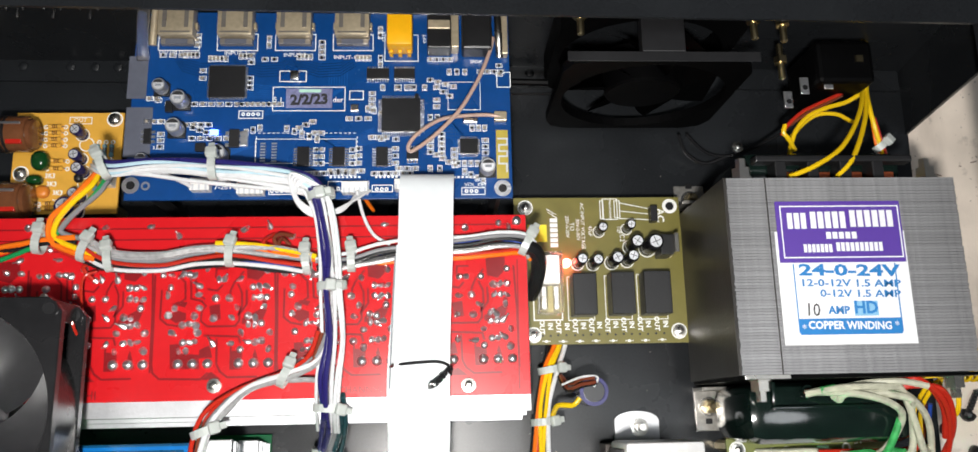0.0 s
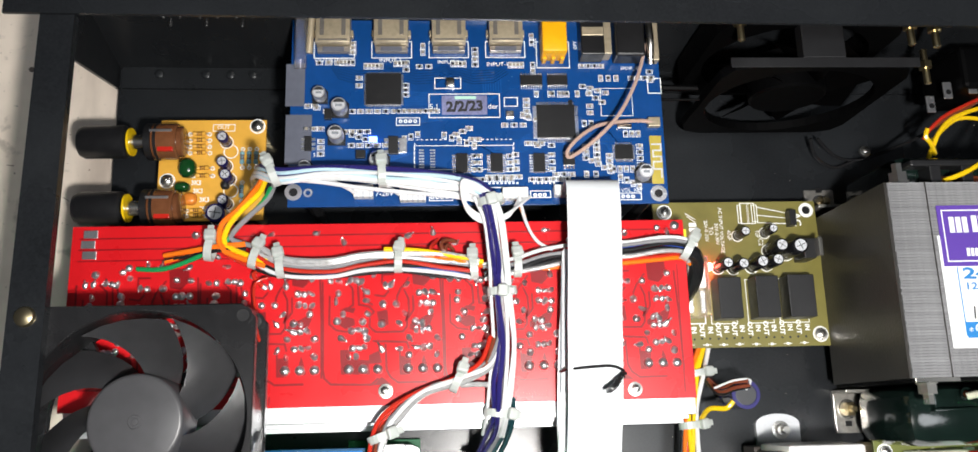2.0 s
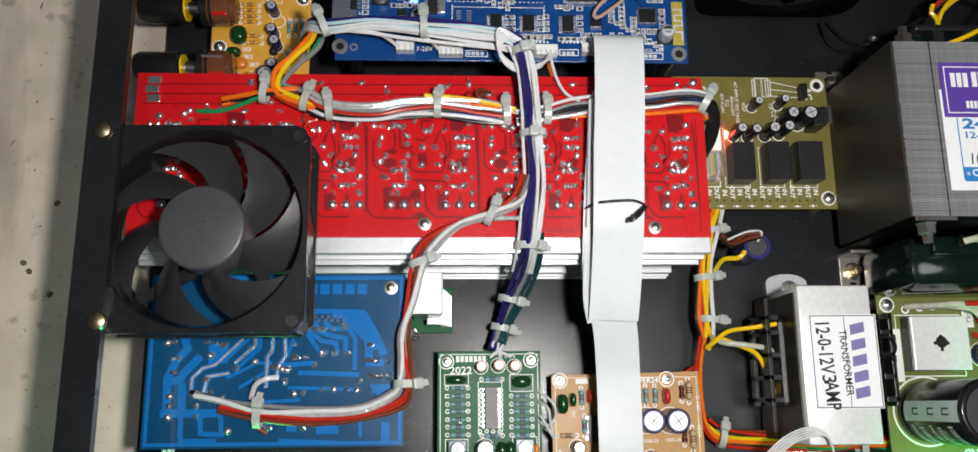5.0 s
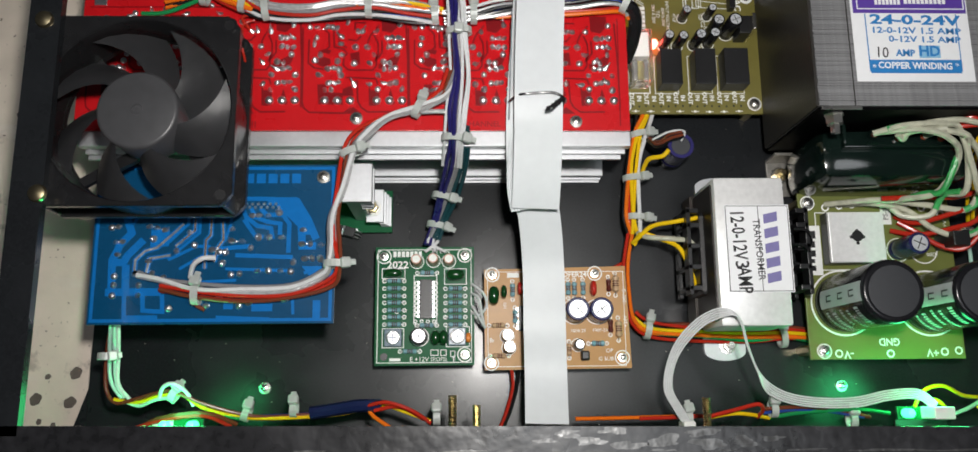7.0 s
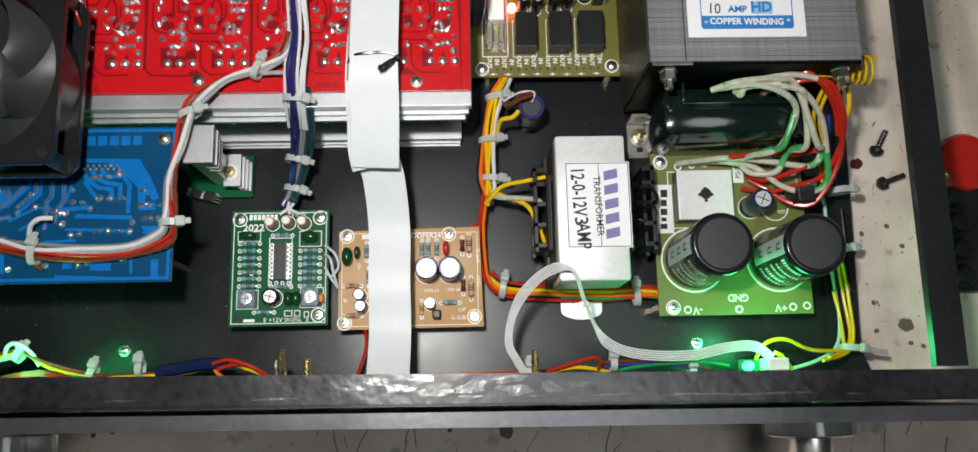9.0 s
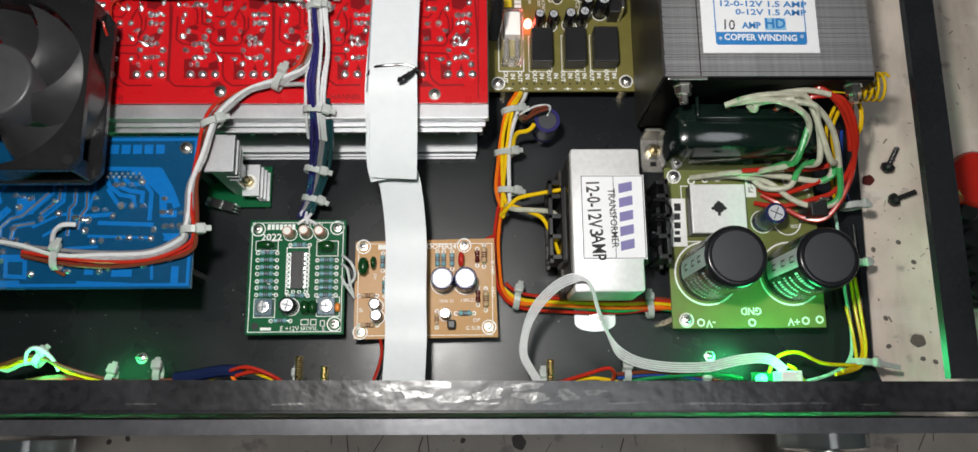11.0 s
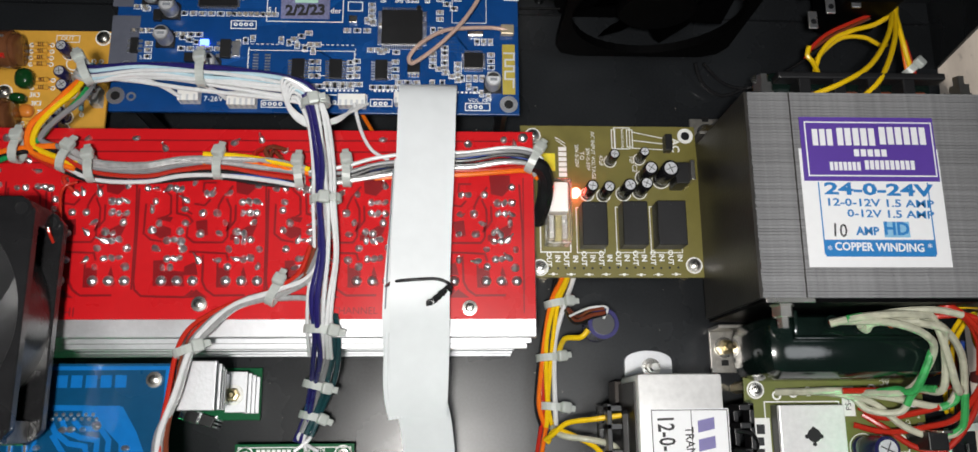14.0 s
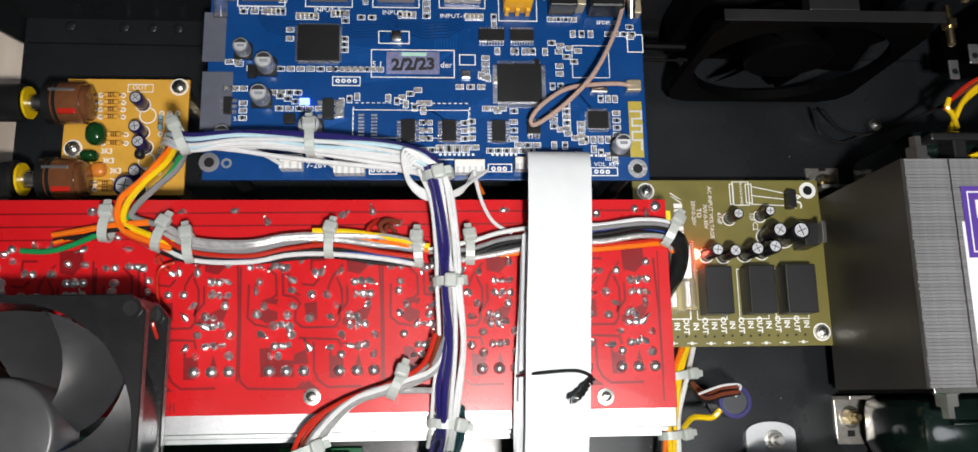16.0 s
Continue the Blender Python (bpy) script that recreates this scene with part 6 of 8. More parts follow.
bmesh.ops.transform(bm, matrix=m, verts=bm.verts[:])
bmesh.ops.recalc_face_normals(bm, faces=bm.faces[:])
part("hub", bm, UNLIT_BLACK, rf, smooth=True)
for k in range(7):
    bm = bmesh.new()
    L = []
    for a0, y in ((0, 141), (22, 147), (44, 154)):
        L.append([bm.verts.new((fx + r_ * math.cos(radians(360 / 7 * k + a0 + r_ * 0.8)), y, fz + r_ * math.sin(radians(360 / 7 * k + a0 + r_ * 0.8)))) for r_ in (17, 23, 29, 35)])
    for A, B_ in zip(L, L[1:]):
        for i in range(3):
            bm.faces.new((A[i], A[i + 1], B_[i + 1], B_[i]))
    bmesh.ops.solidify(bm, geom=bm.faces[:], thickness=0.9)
    part("blade", bm, UNLIT_BLACK, rf, smooth=True)
wire("fan_lead", [(118.1, 132.9, 12), (123.0, 125.1, 6), (132.8, 120.1, 4), (144.3, 124.0, 4)], 1.3, "black", rf)
wire("fan_lead", [(121.9, 132.9, 12), (132.6, 125.7, 6), (144.3, 124.0, 4), (153.5, 125.4, 10), (161.5, 126.6, 30), (172.1, 133.1, 42)], 1.1, "black", rf)

inlet = thing("mains_inlet", 185, 150, 20, "black mains inlet socket with tinned blade terminals on the rear panel", "socket")
part("inlet_body", B(168, 194, 140, 160, 30, 62, 2), UNLIT_BLACK, inlet)
for x, y, z in [(158.1, 133.1, 50), (164.4, 138.2, 54), (173.6, 139.0, 58)]:
    part("blade_terminal", B(x - 2.0, x + 2.0, y - 1, y + 7, z, z + 1.0, 0.3), TIN, inlet)
    part("terminal_hole", C(x, y + 2, z + 1.2, z + 1.3, 1.2), BLACK_PLASTIC, inlet)
for x, y, z in [(152.1, 148.5, 60), (187.3, 148.6, 60), (129.7, 154.1, 88), (57.5, 155.9, 88), (145.6, 156.8, 80)]:
    m = Matrix.Translation((x, y, z)) @ Matrix.Rotation(radians(90), 4, "X")
    bt = thing("panel_bolt", x, y, z, "small brass-coloured bolt with nut through the rear panel", "bolt", "rear panel bolts")
    bm = lathe(bmesh.new(), [(1.5, -10), (1.5, 6), (0.8, 6.6)], seg=10)
    bmesh.ops.transform(bm, matrix=m, verts=bm.verts[:])
    part("bolt_shaft", bm, BRASS, bt, smooth=True)
    bm = lathe(bmesh.new(), [(3.0, -4), (3.0, -1)], seg=6)
    bmesh.ops.transform(bm, matrix=m, verts=bm.verts[:])
    part("nut", bm, BRASS, bt)

mains = thing("mains_wiring", 205, 120, 20, "yellow and red mains wires tied behind the transformer", "wiring")
for k, (col, r_, line) in enumerate((("yellow", 1.5, [(146.1, 94.1, 70), (157.7, 98.7, 72), (171.5, 107.9, 68), (184.2, 123.5, 60), (193.5, 139.2, 50), (199.8, 153.5, 38)]), ("yellow", 1.5, [(166.7, 94.0, 70), (174.8, 102.5, 70), (187.2, 122.0, 60), (196.6, 141.6, 48), (209.8, 176.7, 30)]),
                                    ("yellow", 1.5, [(196.5, 142.0, 48), (188.0, 137.0, 46), (178.0, 134.0, 46), (169.0, 130.0, 46), (163.0, 124.0, 46), (161.0, 119.0, 44), (163.0, 114.0, 34)]), ("yellow", 1.3, [(195.0, 130.0, 40), (190.0, 128.0, 44), (183.0, 131.0, 45), (174.0, 131.0, 45), (167.0, 127.0, 45), (161.0, 121.0, 44)]), ("yellow", 1.5, [(208.5, 101.9, 40), (198.8, 113.7, 50), (193.9, 128.6, 54), (196.3, 141.6, 48)]),
                                    ("red", 1.2, [(195.0, 146.0, 46), (186.0, 141.0, 47), (175.0, 136.0, 48), (165.0, 131.0, 48), (158.0, 125.0, 47), (156.4, 121.5, 44)]), ("brown", 1.0, [(191.0, 143.0, 44), (180.0, 137.0, 46), (169.0, 131.6, 46), (159.5, 125.5, 45)]), ("red", 1.1, [(209.7, 101.9, 40), (200.3, 112.3, 50), (196.4, 126.4, 52)]), ("orange", 1.1, [(206.1, 101.9, 40), (198.4, 111.4, 48), (195.1, 124.9, 52)]),
                                    ("yellow", 1.5, [(157.2, 125.6, 47), (156.4, 122.0, 46), (159.0, 119.0, 45), (163.4, 115.6, 40)]))):
    wire("wire", line, r_, col, mains)
cable_tie(mains, 198.6, 114.0, 50.0, 3.4, 3.2, turn=38, tail=1.2)

# ---- big transformer: labels, bolts, feet, bobbins, leads ----
lab = part("white_label", B(133.2, 186.6, 23.2, 68.3, 79.95, 80.1), PAPER, trf, "white paper label with blue print")
pur = part("purple_label", B(134.3, 186.0, 55.7, 80.8, 80.12, 80.24), PURPLE_INK, trf, "purple paper label with white print")
a = (135.2, 186.2, 56.6, 79.9)
part("label_border", frame_box(bmesh.new(), a[0] + 0.9, a[1] - 0.9, a[2] + 0.9, a[3] - 0.9, 80.24, 0.5, 0.04), PAPER, pur)
word_bars(3, 138.5, 146.9, 69.5, 76.0, 80.25, 0.05, PAPER, pur)
word_bars(5, 148.0, 163.2, 69.6, 76.5, 80.25, 0.05, PAPER, pur)
word_bars(6, 164.3, 182.9, 70.1, 77.0, 80.25, 0.05, PAPER, pur)
word_bars(5, 153.9, 167.1, 65.3, 68.1, 80.25, 0.05, PAPER, pur)
word_bars(7, 144.3, 156.4, 59.8, 63.1, 80.25, 0.05, PAPER, pur)
word_bars(10, 157.7, 177.2, 60.2, 63.8, 80.25, 0.05, PAPER, pur)
text("24-0-24V", 162.0, 52.3, 80.14, 4.4, BLUE_INK, lab, -1, 1.74, bold=0.2)
text("12-0-12V 1.5 AMP", 162.0, 47.2, 80.14, 2.8, BLUE_INK, lab, -1, 1.37, bold=0.08)
text("0-12V 1.5 AMP", 165.6, 43.0, 80.14, 2.8, BLUE_INK, lab, -1, 1.33, bold=0.08)
text("10", 145.6, 36.7, 80.14, 5.0, BLACK_INK, lab, -4, 0.87, bold=0.02)
text("AMP", 156.2, 36.5, 80.14, 3.0, BLUE_INK, lab, -1, 1.01, bold=0.15)
text("HD", 167.2, 37.4, 80.16, 4.8, BLUE_INK, lab, -1, 0.97, bold=0.2)
part("pale_panel", B(162.4, 172.1, 34.3, 40.2, 80.1, 80.13), mat("pale_blue_ink", (0.25, 0.5, 0.72), 0.5), lab)
bn = part("blue_band", B(139.8, 180.8, 27.1, 33.4, 80.1, 80.15), BLUE_INK, lab)
text("COPPER WINDING", 160.0, 30.5, 80.19, 3.0, PAPER, bn, -1, 0.92, bold=0.12)
text("*", 141.5, 29.5, 80.19, 3.0, PAPER, bn)
text("*", 179.0, 30.3, 80.19, 3.0, PAPER, bn)
a = (139.3, 181.3, 27.9, 55.3)
part("side_rule", B(a[0], a[0] + 0.5, a[2], a[3], 80.1, 80.14), BLUE_INK, lab)
part("side_rule", B(a[1] - 0.5, a[1], a[2], a[3], 80.1, 80.14), BLUE_INK, lab)
part("joint_line", B(131.2, 131.7, 12, 91, 79.5, 79.85), LAMINATE_SIDE, trf)
# plate in the near-black colour, so that it stays in shade
part("end_plate", B(115.6, 211, 10.6, 11.9, 15, 78.8), UNLIT_BLACK, trf)
for x, y in ((125, 11), (204, 11), (125, 92), (204, 92)):
    s = -1 if y < 50 else 1
    m = Matrix.Translation((x, y, 72)) @ Matrix.Rotation(radians(-90 * s), 4, "X")
    bm = lathe(bmesh.new(), [(4.6, 0), (4.6, 1), (3.9, 1.1), (3.9, 5), (2.2, 5.1), (2.2, 9)], seg=6)
    bmesh.ops.transform(bm, matrix=m, verts=bm.verts[:])
    bmesh.ops.recalc_face_normals(bm, faces=bm.faces[:])
    part("clamp_bolt", bm, STEEL, trf)
for (x0, x1, y0, y1), inner in (((119.4, 132.0, -10.4, 8.0), 1), ((116.7, 131.8, 98.2, 109.1), -1), ((194.1, 210.3, -7.4, 8.6), 1)):
    bm = box(bmesh.new(), x0, x1, y0, y1, 0, 1.6, 0.3)
    ye = y1 if inner > 0 else y0
    box(bm, x0, x1, min(ye, ye + 1.6 * inner), max(ye, ye + 1.6 * inner), 0, 15.5, 0.3)
    part("foot", bm, mat("dull_zinc_foot", (0.55, 0.53, 0.49), 0.34, 0.8, 0.3, 500, 0.2, 700), trf, "bright metal mounting foot")
    xm, ym = (x0 + x1) / 2, (y0 + y1) / 2 + 2 * inner
    part("foot_washer", lathe(bmesh.new(), [(4.6, 1.6), (4.6, 2.4), (2.6, 2.5)], xm, ym, 20), STEEL, trf, smooth=True)
    part("foot_bolt", lathe(bmesh.new(), [(3.4, 2.5), (3.4, 5.4), (1.8, 5.6), (1.8, 9.5), (1.2, 10)], xm, ym, 6), BRASS, trf)
    part("foot_slot", B(xm - 1.6, xm + 1.6, ym - inner * 7 - 1, ym - inner * 7 + 1.5, 1.6, 1.7), BLACK_PLASTIC, trf)
for x in range(4):
    xx = 140 + x * 14
    part("bobbin_rib", B(xx, xx + 5, 90, 101, 62, 71, 0.6), BLACK_PLASTIC, trf)
    part("winding_peek", B(xx + 5.5, xx + 13, 92, 98, 62, 64.5, 0.8), COPPER, trf)
part("frame_edge", B(116.4, 134.5, 10.4, 12.2, 78.9, 79.6, 0.2), STEEL, trf, "bright edge of the clamp frame")
for a in ((134, 186, -1.2, 0.4, 57.2, 60.5), (134, 135.6, 0.4, 10, 57.2, 60.5), (184.6, 186, 0.4, 10, 57.2, 60.5)):
    part("bobbin_rim", B(*a, 0.5), TAPE, trf, "", True)
for x, y in ((150, 6), (161, 4), (173, 5), (181, 4)):
    part("lead_hole", ring(bmesh.new(), x, y, 57.1, 1.7, 2.6, 0.8, 14), TAPE, trf)
    part("winding_peek", C(x, y - 0.4, 57.0, 57.6, 1.5, seg=10), COPPER, trf)
part("bobbin_bar", B(132, 200, 100.5, 103.5, 64, 71, 0.8), BLACK_PLASTIC, trf)
leads = thing("transformer_leads", 175, 0, 21, "sleeved white-green, red and yellow transformer leads", "wiring")
for col, r_, line in (("sleeve", 2.0, [(167, 5, 58), (174, 6, 64), (188, 3, 66), (199, -6, 58), (206, -20, 46), (208, -34, 38), (200, -38, 34), (188, -34, 32), (176, -24, 30), (160, -20, 27), (150, -19, 22)]), ("sleevegreen", 2.1, [(206, -21, 46), (208, -34, 38), (201, -38, 34)]),
                      ("red", 1.7, [(176, 4, 58), (186, 7, 66), (200, 6, 68), (209, -4, 60), (213, -16, 48), (207, -30, 38), (196, -34, 33), (182, -36, 28), (171, -33, 23)]), ("sleeve", 1.9, [(155, 4, 58), (160, 8, 64), (176, 9, 70), (194, 7, 70)]),
                      ("sleeve", 2.05, [(141.1, 4.8, 62), (153.3, 6.9, 68), (171.2, 7.0, 70), (186.1, 4.0, 66), (197.7, -6.4, 55), (204.4, -18.5, 45), (200.2, -26.1, 40), (182.7, -22.5, 35), (164.4, -13.3, 32), (151.3, -11.0, 28), (139.4, -16.5, 22)]),
                      ("sleeve", 2.05, [(144.4, 5.7, 62), (160.3, 4.2, 70), (174.1, -0.1, 68), (180.9, -6.5, 60), (181.6, -13.8, 50), (172.3, -20.5, 40), (166.3, -17.3, 30), (147.2, -15.1, 26)]),
                      ("sleeve", 2.05, [(159.3, 6.1, 66), (179.3, 2.6, 69), (190.5, -2.5, 62), (193.7, -10.0, 52), (188.8, -18.0, 42), (184.7, -27.8, 36), (174.2, -26.9, 30), (165.9, -16.8, 27), (146.8, -17.4, 22)]),
                      ("sleeve", 2.05, [(151.7, 3.8, 64), (155.0, 2.4, 62), (156.5, 4.7, 66), (171.0, 4.8, 70)]),
                      ("sleevegreen", 2.15, [(180.7, -5.4, 60), (182.4, -10.2, 53), (178.8, -16.4, 46), (173.4, -20.4, 41)]), ("sleevegreen", 2.15, [(192.1, -12.4, 50), (188.8, -18.5, 42), (186.4, -25.3, 38)]), ("sleevegreen", 2.15, [(204.6, -17.5, 46), (204.1, -23.6, 42), (199.1, -26.4, 40)]), ("sleevegreen", 2.15, [(146.2, 6.0, 65), (151.5, 6.9, 67)]),
                      ("red", 1.75, [(179.9, 9.2, 66), (190.3, 9.8, 70), (201.6, 2.1, 66), (210.1, -9.2, 55), (213.1, -21.3, 45), (209.4, -34.3, 38), (202.0, -43.5, 32), (192.5, -41.6, 28), (182.4, -34.2, 26), (175.2, -28.8, 23)]),
                      ("red", 1.75, [(184.0, 9.8, 66), (195.0, 7.1, 68), (205.2, -2.0, 60), (210.4, -13.8, 50)]),
                      ("red", 1.75, [(198.8, -26.1, 40), (188.7, -29.1, 33), (180.5, -30.1, 28), (174.0, -25.8, 23)]), ("red", 1.75, [(162.0, -11.8, 35), (179.4, -14.4, 38), (196.3, -17.8, 38), (205.5, -17.6, 40)]),
                      ("yellow", 1.2, [(183.1, 10.9, 62), (198.7, 10.9, 64), (211.7, 11.5, 60), (218.5, 13.3, 58)]), ("yellow", 1.3, [(204.1, 9.1, 55), (202.0, -1.3, 45), (208.6, -12.8, 30), (216.1, -28.2, 15)]), ("yellow", 1.3, [(207.0, 9.2, 55), (204.9, -1.3, 45), (211.6, -12.8, 30), (218.5, -28.2, 15)]),
                      ("blue", 1.2, [(211.7, -0.2, 40), (214.8, -15.8, 30), (223.3, -31.2, 15)]), ("brown", 1.2, [(209.4, -0.2, 40), (214.3, -15.4, 28), (221.5, -31.2, 15)])):
    wire("wire", [(x + (6 if z > 57 and x < 182 else 0), min(y, -19.5) if z < 57 and x < 201 else y, z) for x, y, z in line], r_, col, leads)
hx, hy, hz = [*[(219.4, 15.5, 58)][0]]
wire("coiled_wire", [(hx + i * 0.3, hy + 6.5 * math.cos(i * 0.62), hz + 6.5 * math.sin(i * 0.62)) for i in range(-22, 23)], 1.0, "yellow", leads, "coiled spare yellow wire")
hx, hy, hz = [*[(214.4, 3.3, 50)][0]]
wire("coiled_wire", [(hx + i * 0.1, hy + 9 * math.cos(i * 0.7), hz + 7 * math.sin(i * 0.7)) for i in range(-10, 11)], 0.9, "yellow", leads)
x, y = 222.3, -34.1
cable_tie(leads, x, y, 20, 6, 5, turn=5)
# bundle along the side of the floor
side = thing("side_wiring", 225, -80, 0, "yellow, white and dark wires tied along the chassis side", "wiring")
for k, (col, line) in enumerate((("yellow", [(221.3, -68.4, 12), (223.4, -87.4, 10), (224.0, -106.5, 12), (217.8, -114.4, 16), (207.1, -117.7, 24)]), ("yellow", [(223.7, -70.0, 12), (225.1, -87.6, 12), (224.6, -106.6, 14), (219.6, -115.3, 16), (203.0, -119.2, 26)]), ("yellow", [(216.8, -84.6, 14), (218.7, -97.2, 14), (218.6, -112.8, 16)]),
                                 ("mint", [(218.1, -55.0, 10), (219.0, -77.7, 10), (220.2, -100.0, 10), (215.1, -112.7, 14), (201.7, -119.0, 22), (185.9, -122.7, 30)]), ("black", [(227.9, -41.3, 8), (228.1, -64.5, 8), (227.6, -93.6, 8), (227.3, -111.0, 10)]), ("black", [(217.7, -34.5, 8), (222.2, -47.6, 6), (224.5, -64.2, 6)]),
                                 ("yellow", [(216.9, -114.5, 18), (197.4, -113.8, 26), (182.6, -109.1, 34), (172.7, -110.6, 36), (167.8, -116.4, 36), (168.4, -123.4, 30)]), ("yellow", [(184.3, -122.8, 34), (178.8, -117.2, 38), (175.1, -115.1, 38)]), ("mint", [(217.8, -35.0, 10), (218.4, -41.7, 10), (218.1, -55.0, 10)]))):
    wire("wire", line, 1.3, col, side)
x, y = 222.1, -112.8
cable_tie(side, x, y, 14, 6, 5, turn=-4, tail=14)
x, y = 224.3, -62.3
cable_tie(side, x, y, 12, 6, 4, turn=0)

# ---- small transformer: label, bobbin ribs, feet ----
lx0, lx1, ly0, ly1 = 85.1, 107.7, -66.8, -26.2
lx0, lx1 = lx0 - 6.3, lx1 + 1.2
lb = part("paper_label", B(lx0, lx1, ly0, ly1, 52.0, 52.12), PAPER, las, "white paper label with black and violet print")
part("label_border", frame_box(bmesh.new(), lx0 + 0.4, lx1 - 0.4, ly0 + 0.4, ly1 - 0.4, 52.12, 0.35, 0.04), BLACK_INK, lb)
bm = bmesh.new()
xm, y0, y1 = lx0 + (lx1 - lx0) * 0.52, ly0 + 0.4, ly1 - 0.4
box(bm, xm - 0.15, xm + 0.15, y0, y1, 52.12, 52.16)
part("label_rule", bm, BLACK_INK, lb)
text("12-0-12V", 84.6, -40.2, 52.17, 6.2, BLACK_INK, lb, -88, 0.7, bold=0.15)
text("3", 85.3, -54.2, 52.17, 6.2, BLACK_INK, lb, -88, 1.0, bold=0.1)
text("AMP", 86.2, -61.2, 52.17, 6.2, BLACK_INK, lb, -88, 0.7, bold=0.15)
text("TRANSFORMER", 93.7, -47.1, 52.17, 3.2, BLACK_INK, lb, -88, 0.9, bold=0.05)
for k in range(5):
    y1 = -29.6 - k * 6.9
    part("printed_bar", plate(bmesh.new(), [(96.8, y1 - 5.6), (103.2, y1 - 4.2), (103.2, y1 + 0.2), (96.8, y1 - 1.2)], 52.13, 52.18), GREY_BLUE_INK, lb)
for x0, x1 in ((65, 71), (118, 124)):
    bm = bmesh.new()
    for yy in (-64, -54, -44, -34, -27):
        box(bm, x0, x1, yy, yy + 2.4, 14, 38, 0.3)
    xo = x0 if x0 < 90 else x1 - 2
    box(bm, xo, xo + 2, -66, -24, 30, 38, 0.3)
    box(bm, xo, xo + 2, -66, -24, 14, 19, 0.3)
    part("bobbin_frame", bm, BLACK_PLASTIC, las, "slotted black bobbin")
part("lamination_edge", B(72, 110, -80.5, -14.5, 6, 19.8, 0.4), mat("dark_lamination", (0.025, 0.018, 0.014), 0.5, 0.2), las)
part("lamination_side", B(73.6, 74.4, -79, -16, 8, 49), mat("black_varnished_lamination", (0.02, 0.016, 0.014), 0.4, 0.2, 0.3, 500), las)
for k, line in enumerate(([(116.5, -34.9, 38), (121.5, -36.0, 40), (125.2, -40.1, 36), (123.0, -44.0, 34), (117.5, -43.4, 34)], [(115.9, -42.2, 36), (119.9, -43.2, 40), (124.2, -47.0, 36), (122.5, -51.1, 32), (116.4, -49.8, 32)])):
    wire("bobbin_lead", line, 1.1, "black", las)
for yc, s in ((-8, 1), (-88, -1)):
    yb = yc - s * 8
    pts = [(91 + 10.5 * math.cos(radians(q)), yc + s * 4.5 * math.sin(radians(q)) + s * 3) for q in range(0, 181, 15)] + [(80.5, yb), (101.5, yb)]
    part("mounting_tab", plate(bmesh.new(), pts if s > 0 else pts[::-1], 0, 2), ALU, las, "rounded bright mounting tab")
    part("tab_bolt", lathe(bmesh.new(), [(4.2, 2), (4.2, 3), (2.6, 3.1), (2.6, 6), (1.6, 6.1), (1.6, 10)], 92, yc, 16), STEEL, las, smooth=True)
part("leg", B(76, 106, -78, -18, 0, 6), BLACK_PLASTIC, las)

# ---- ribbon cable: from the decoder board over the red board to the front ----
rib = thing("ribbon_cable", -5, 0, 60, "flat white ribbon cable folded over the red board", "cable")


def flat(line, w, name, n=10, th=0.9, cores=16):
    """A flat cable of many cores along a line of (x centre, y, z)."""
    pts = spline(line, n)
    bm = bmesh.new()
    prev = None
    for i, q in enumerate(pts):
        d = (pts[min(i + 1, len(pts) - 1)] - pts[max(i - 1, 0)]).normalized()
        side_ = Vector((1, 0, 0))
        side_ = (side_ - d * side_.dot(d)).normalized()
        up = side_.cross(d)
        row = []
        for k in range(cores * 2 + 1):
            u = (k / (cores * 2) - 0.5) * w
            row.append(bm.verts.new(q + side_ * u + up * (0.26 if k % 2 else 0.0)))
        low = [bm.verts.new(q + side_ * w / 2 - up * th), bm.verts.new(q - side_ * w / 2 - up * th)]
        loop = row + low
        if prev:
            m_ = len(loop)
            for k in range(m_):
                bm.faces.new((prev[k], prev[(k + 1) % m_], loop[(k + 1) % m_], loop[k]))
        else:
            bm.faces.new(loop[::-1])
        prev = loop
    bm.faces.new(prev)
    bmesh.ops.recalc_face_normals(bm, faces=bm.faces[:])
    return part(name, bm, RIBBON, rib, smooth=True)


top_line = [(-5.3, 92.0, 63), (-5.2, 94.6, 71), (-5.6, 88.4, 77.5)] + [((a[0] + b[0]) / 2, (a[1] + b[1]) / 2, a[2]) for a, b in zip([(-17.4, 63.2, 77), (-18.9, 38.9, 75), (-19.1, 15.2, 73)], [(5.1, 62.9, 77), (4.6, 38.6, 75), (3.6, 14.8, 73)])]
top_line += [((a[0] + b[0]) / 2, (a[1] + b[1]) / 2, a[2]) for a, b in zip([(-19.6, -1.4, 67), (-19.5, -19.7, 60), (-19.7, -28.0, 56)], [(4.1, -1.4, 67), (3.0, -19.7, 60), (2.4, -28.9, 56)])]
flat(top_line, 21.5, "upper_run")
back_line = [(top_line[-1][0] - 0.4, top_line[-1][1] + 0.5, 54.5), (-11, -15, 58), (-9.5, 20, 66), (-8.5, 45, 68), (-7.5, 66, 69.5)]
flat(back_line, 21, "folded_run")
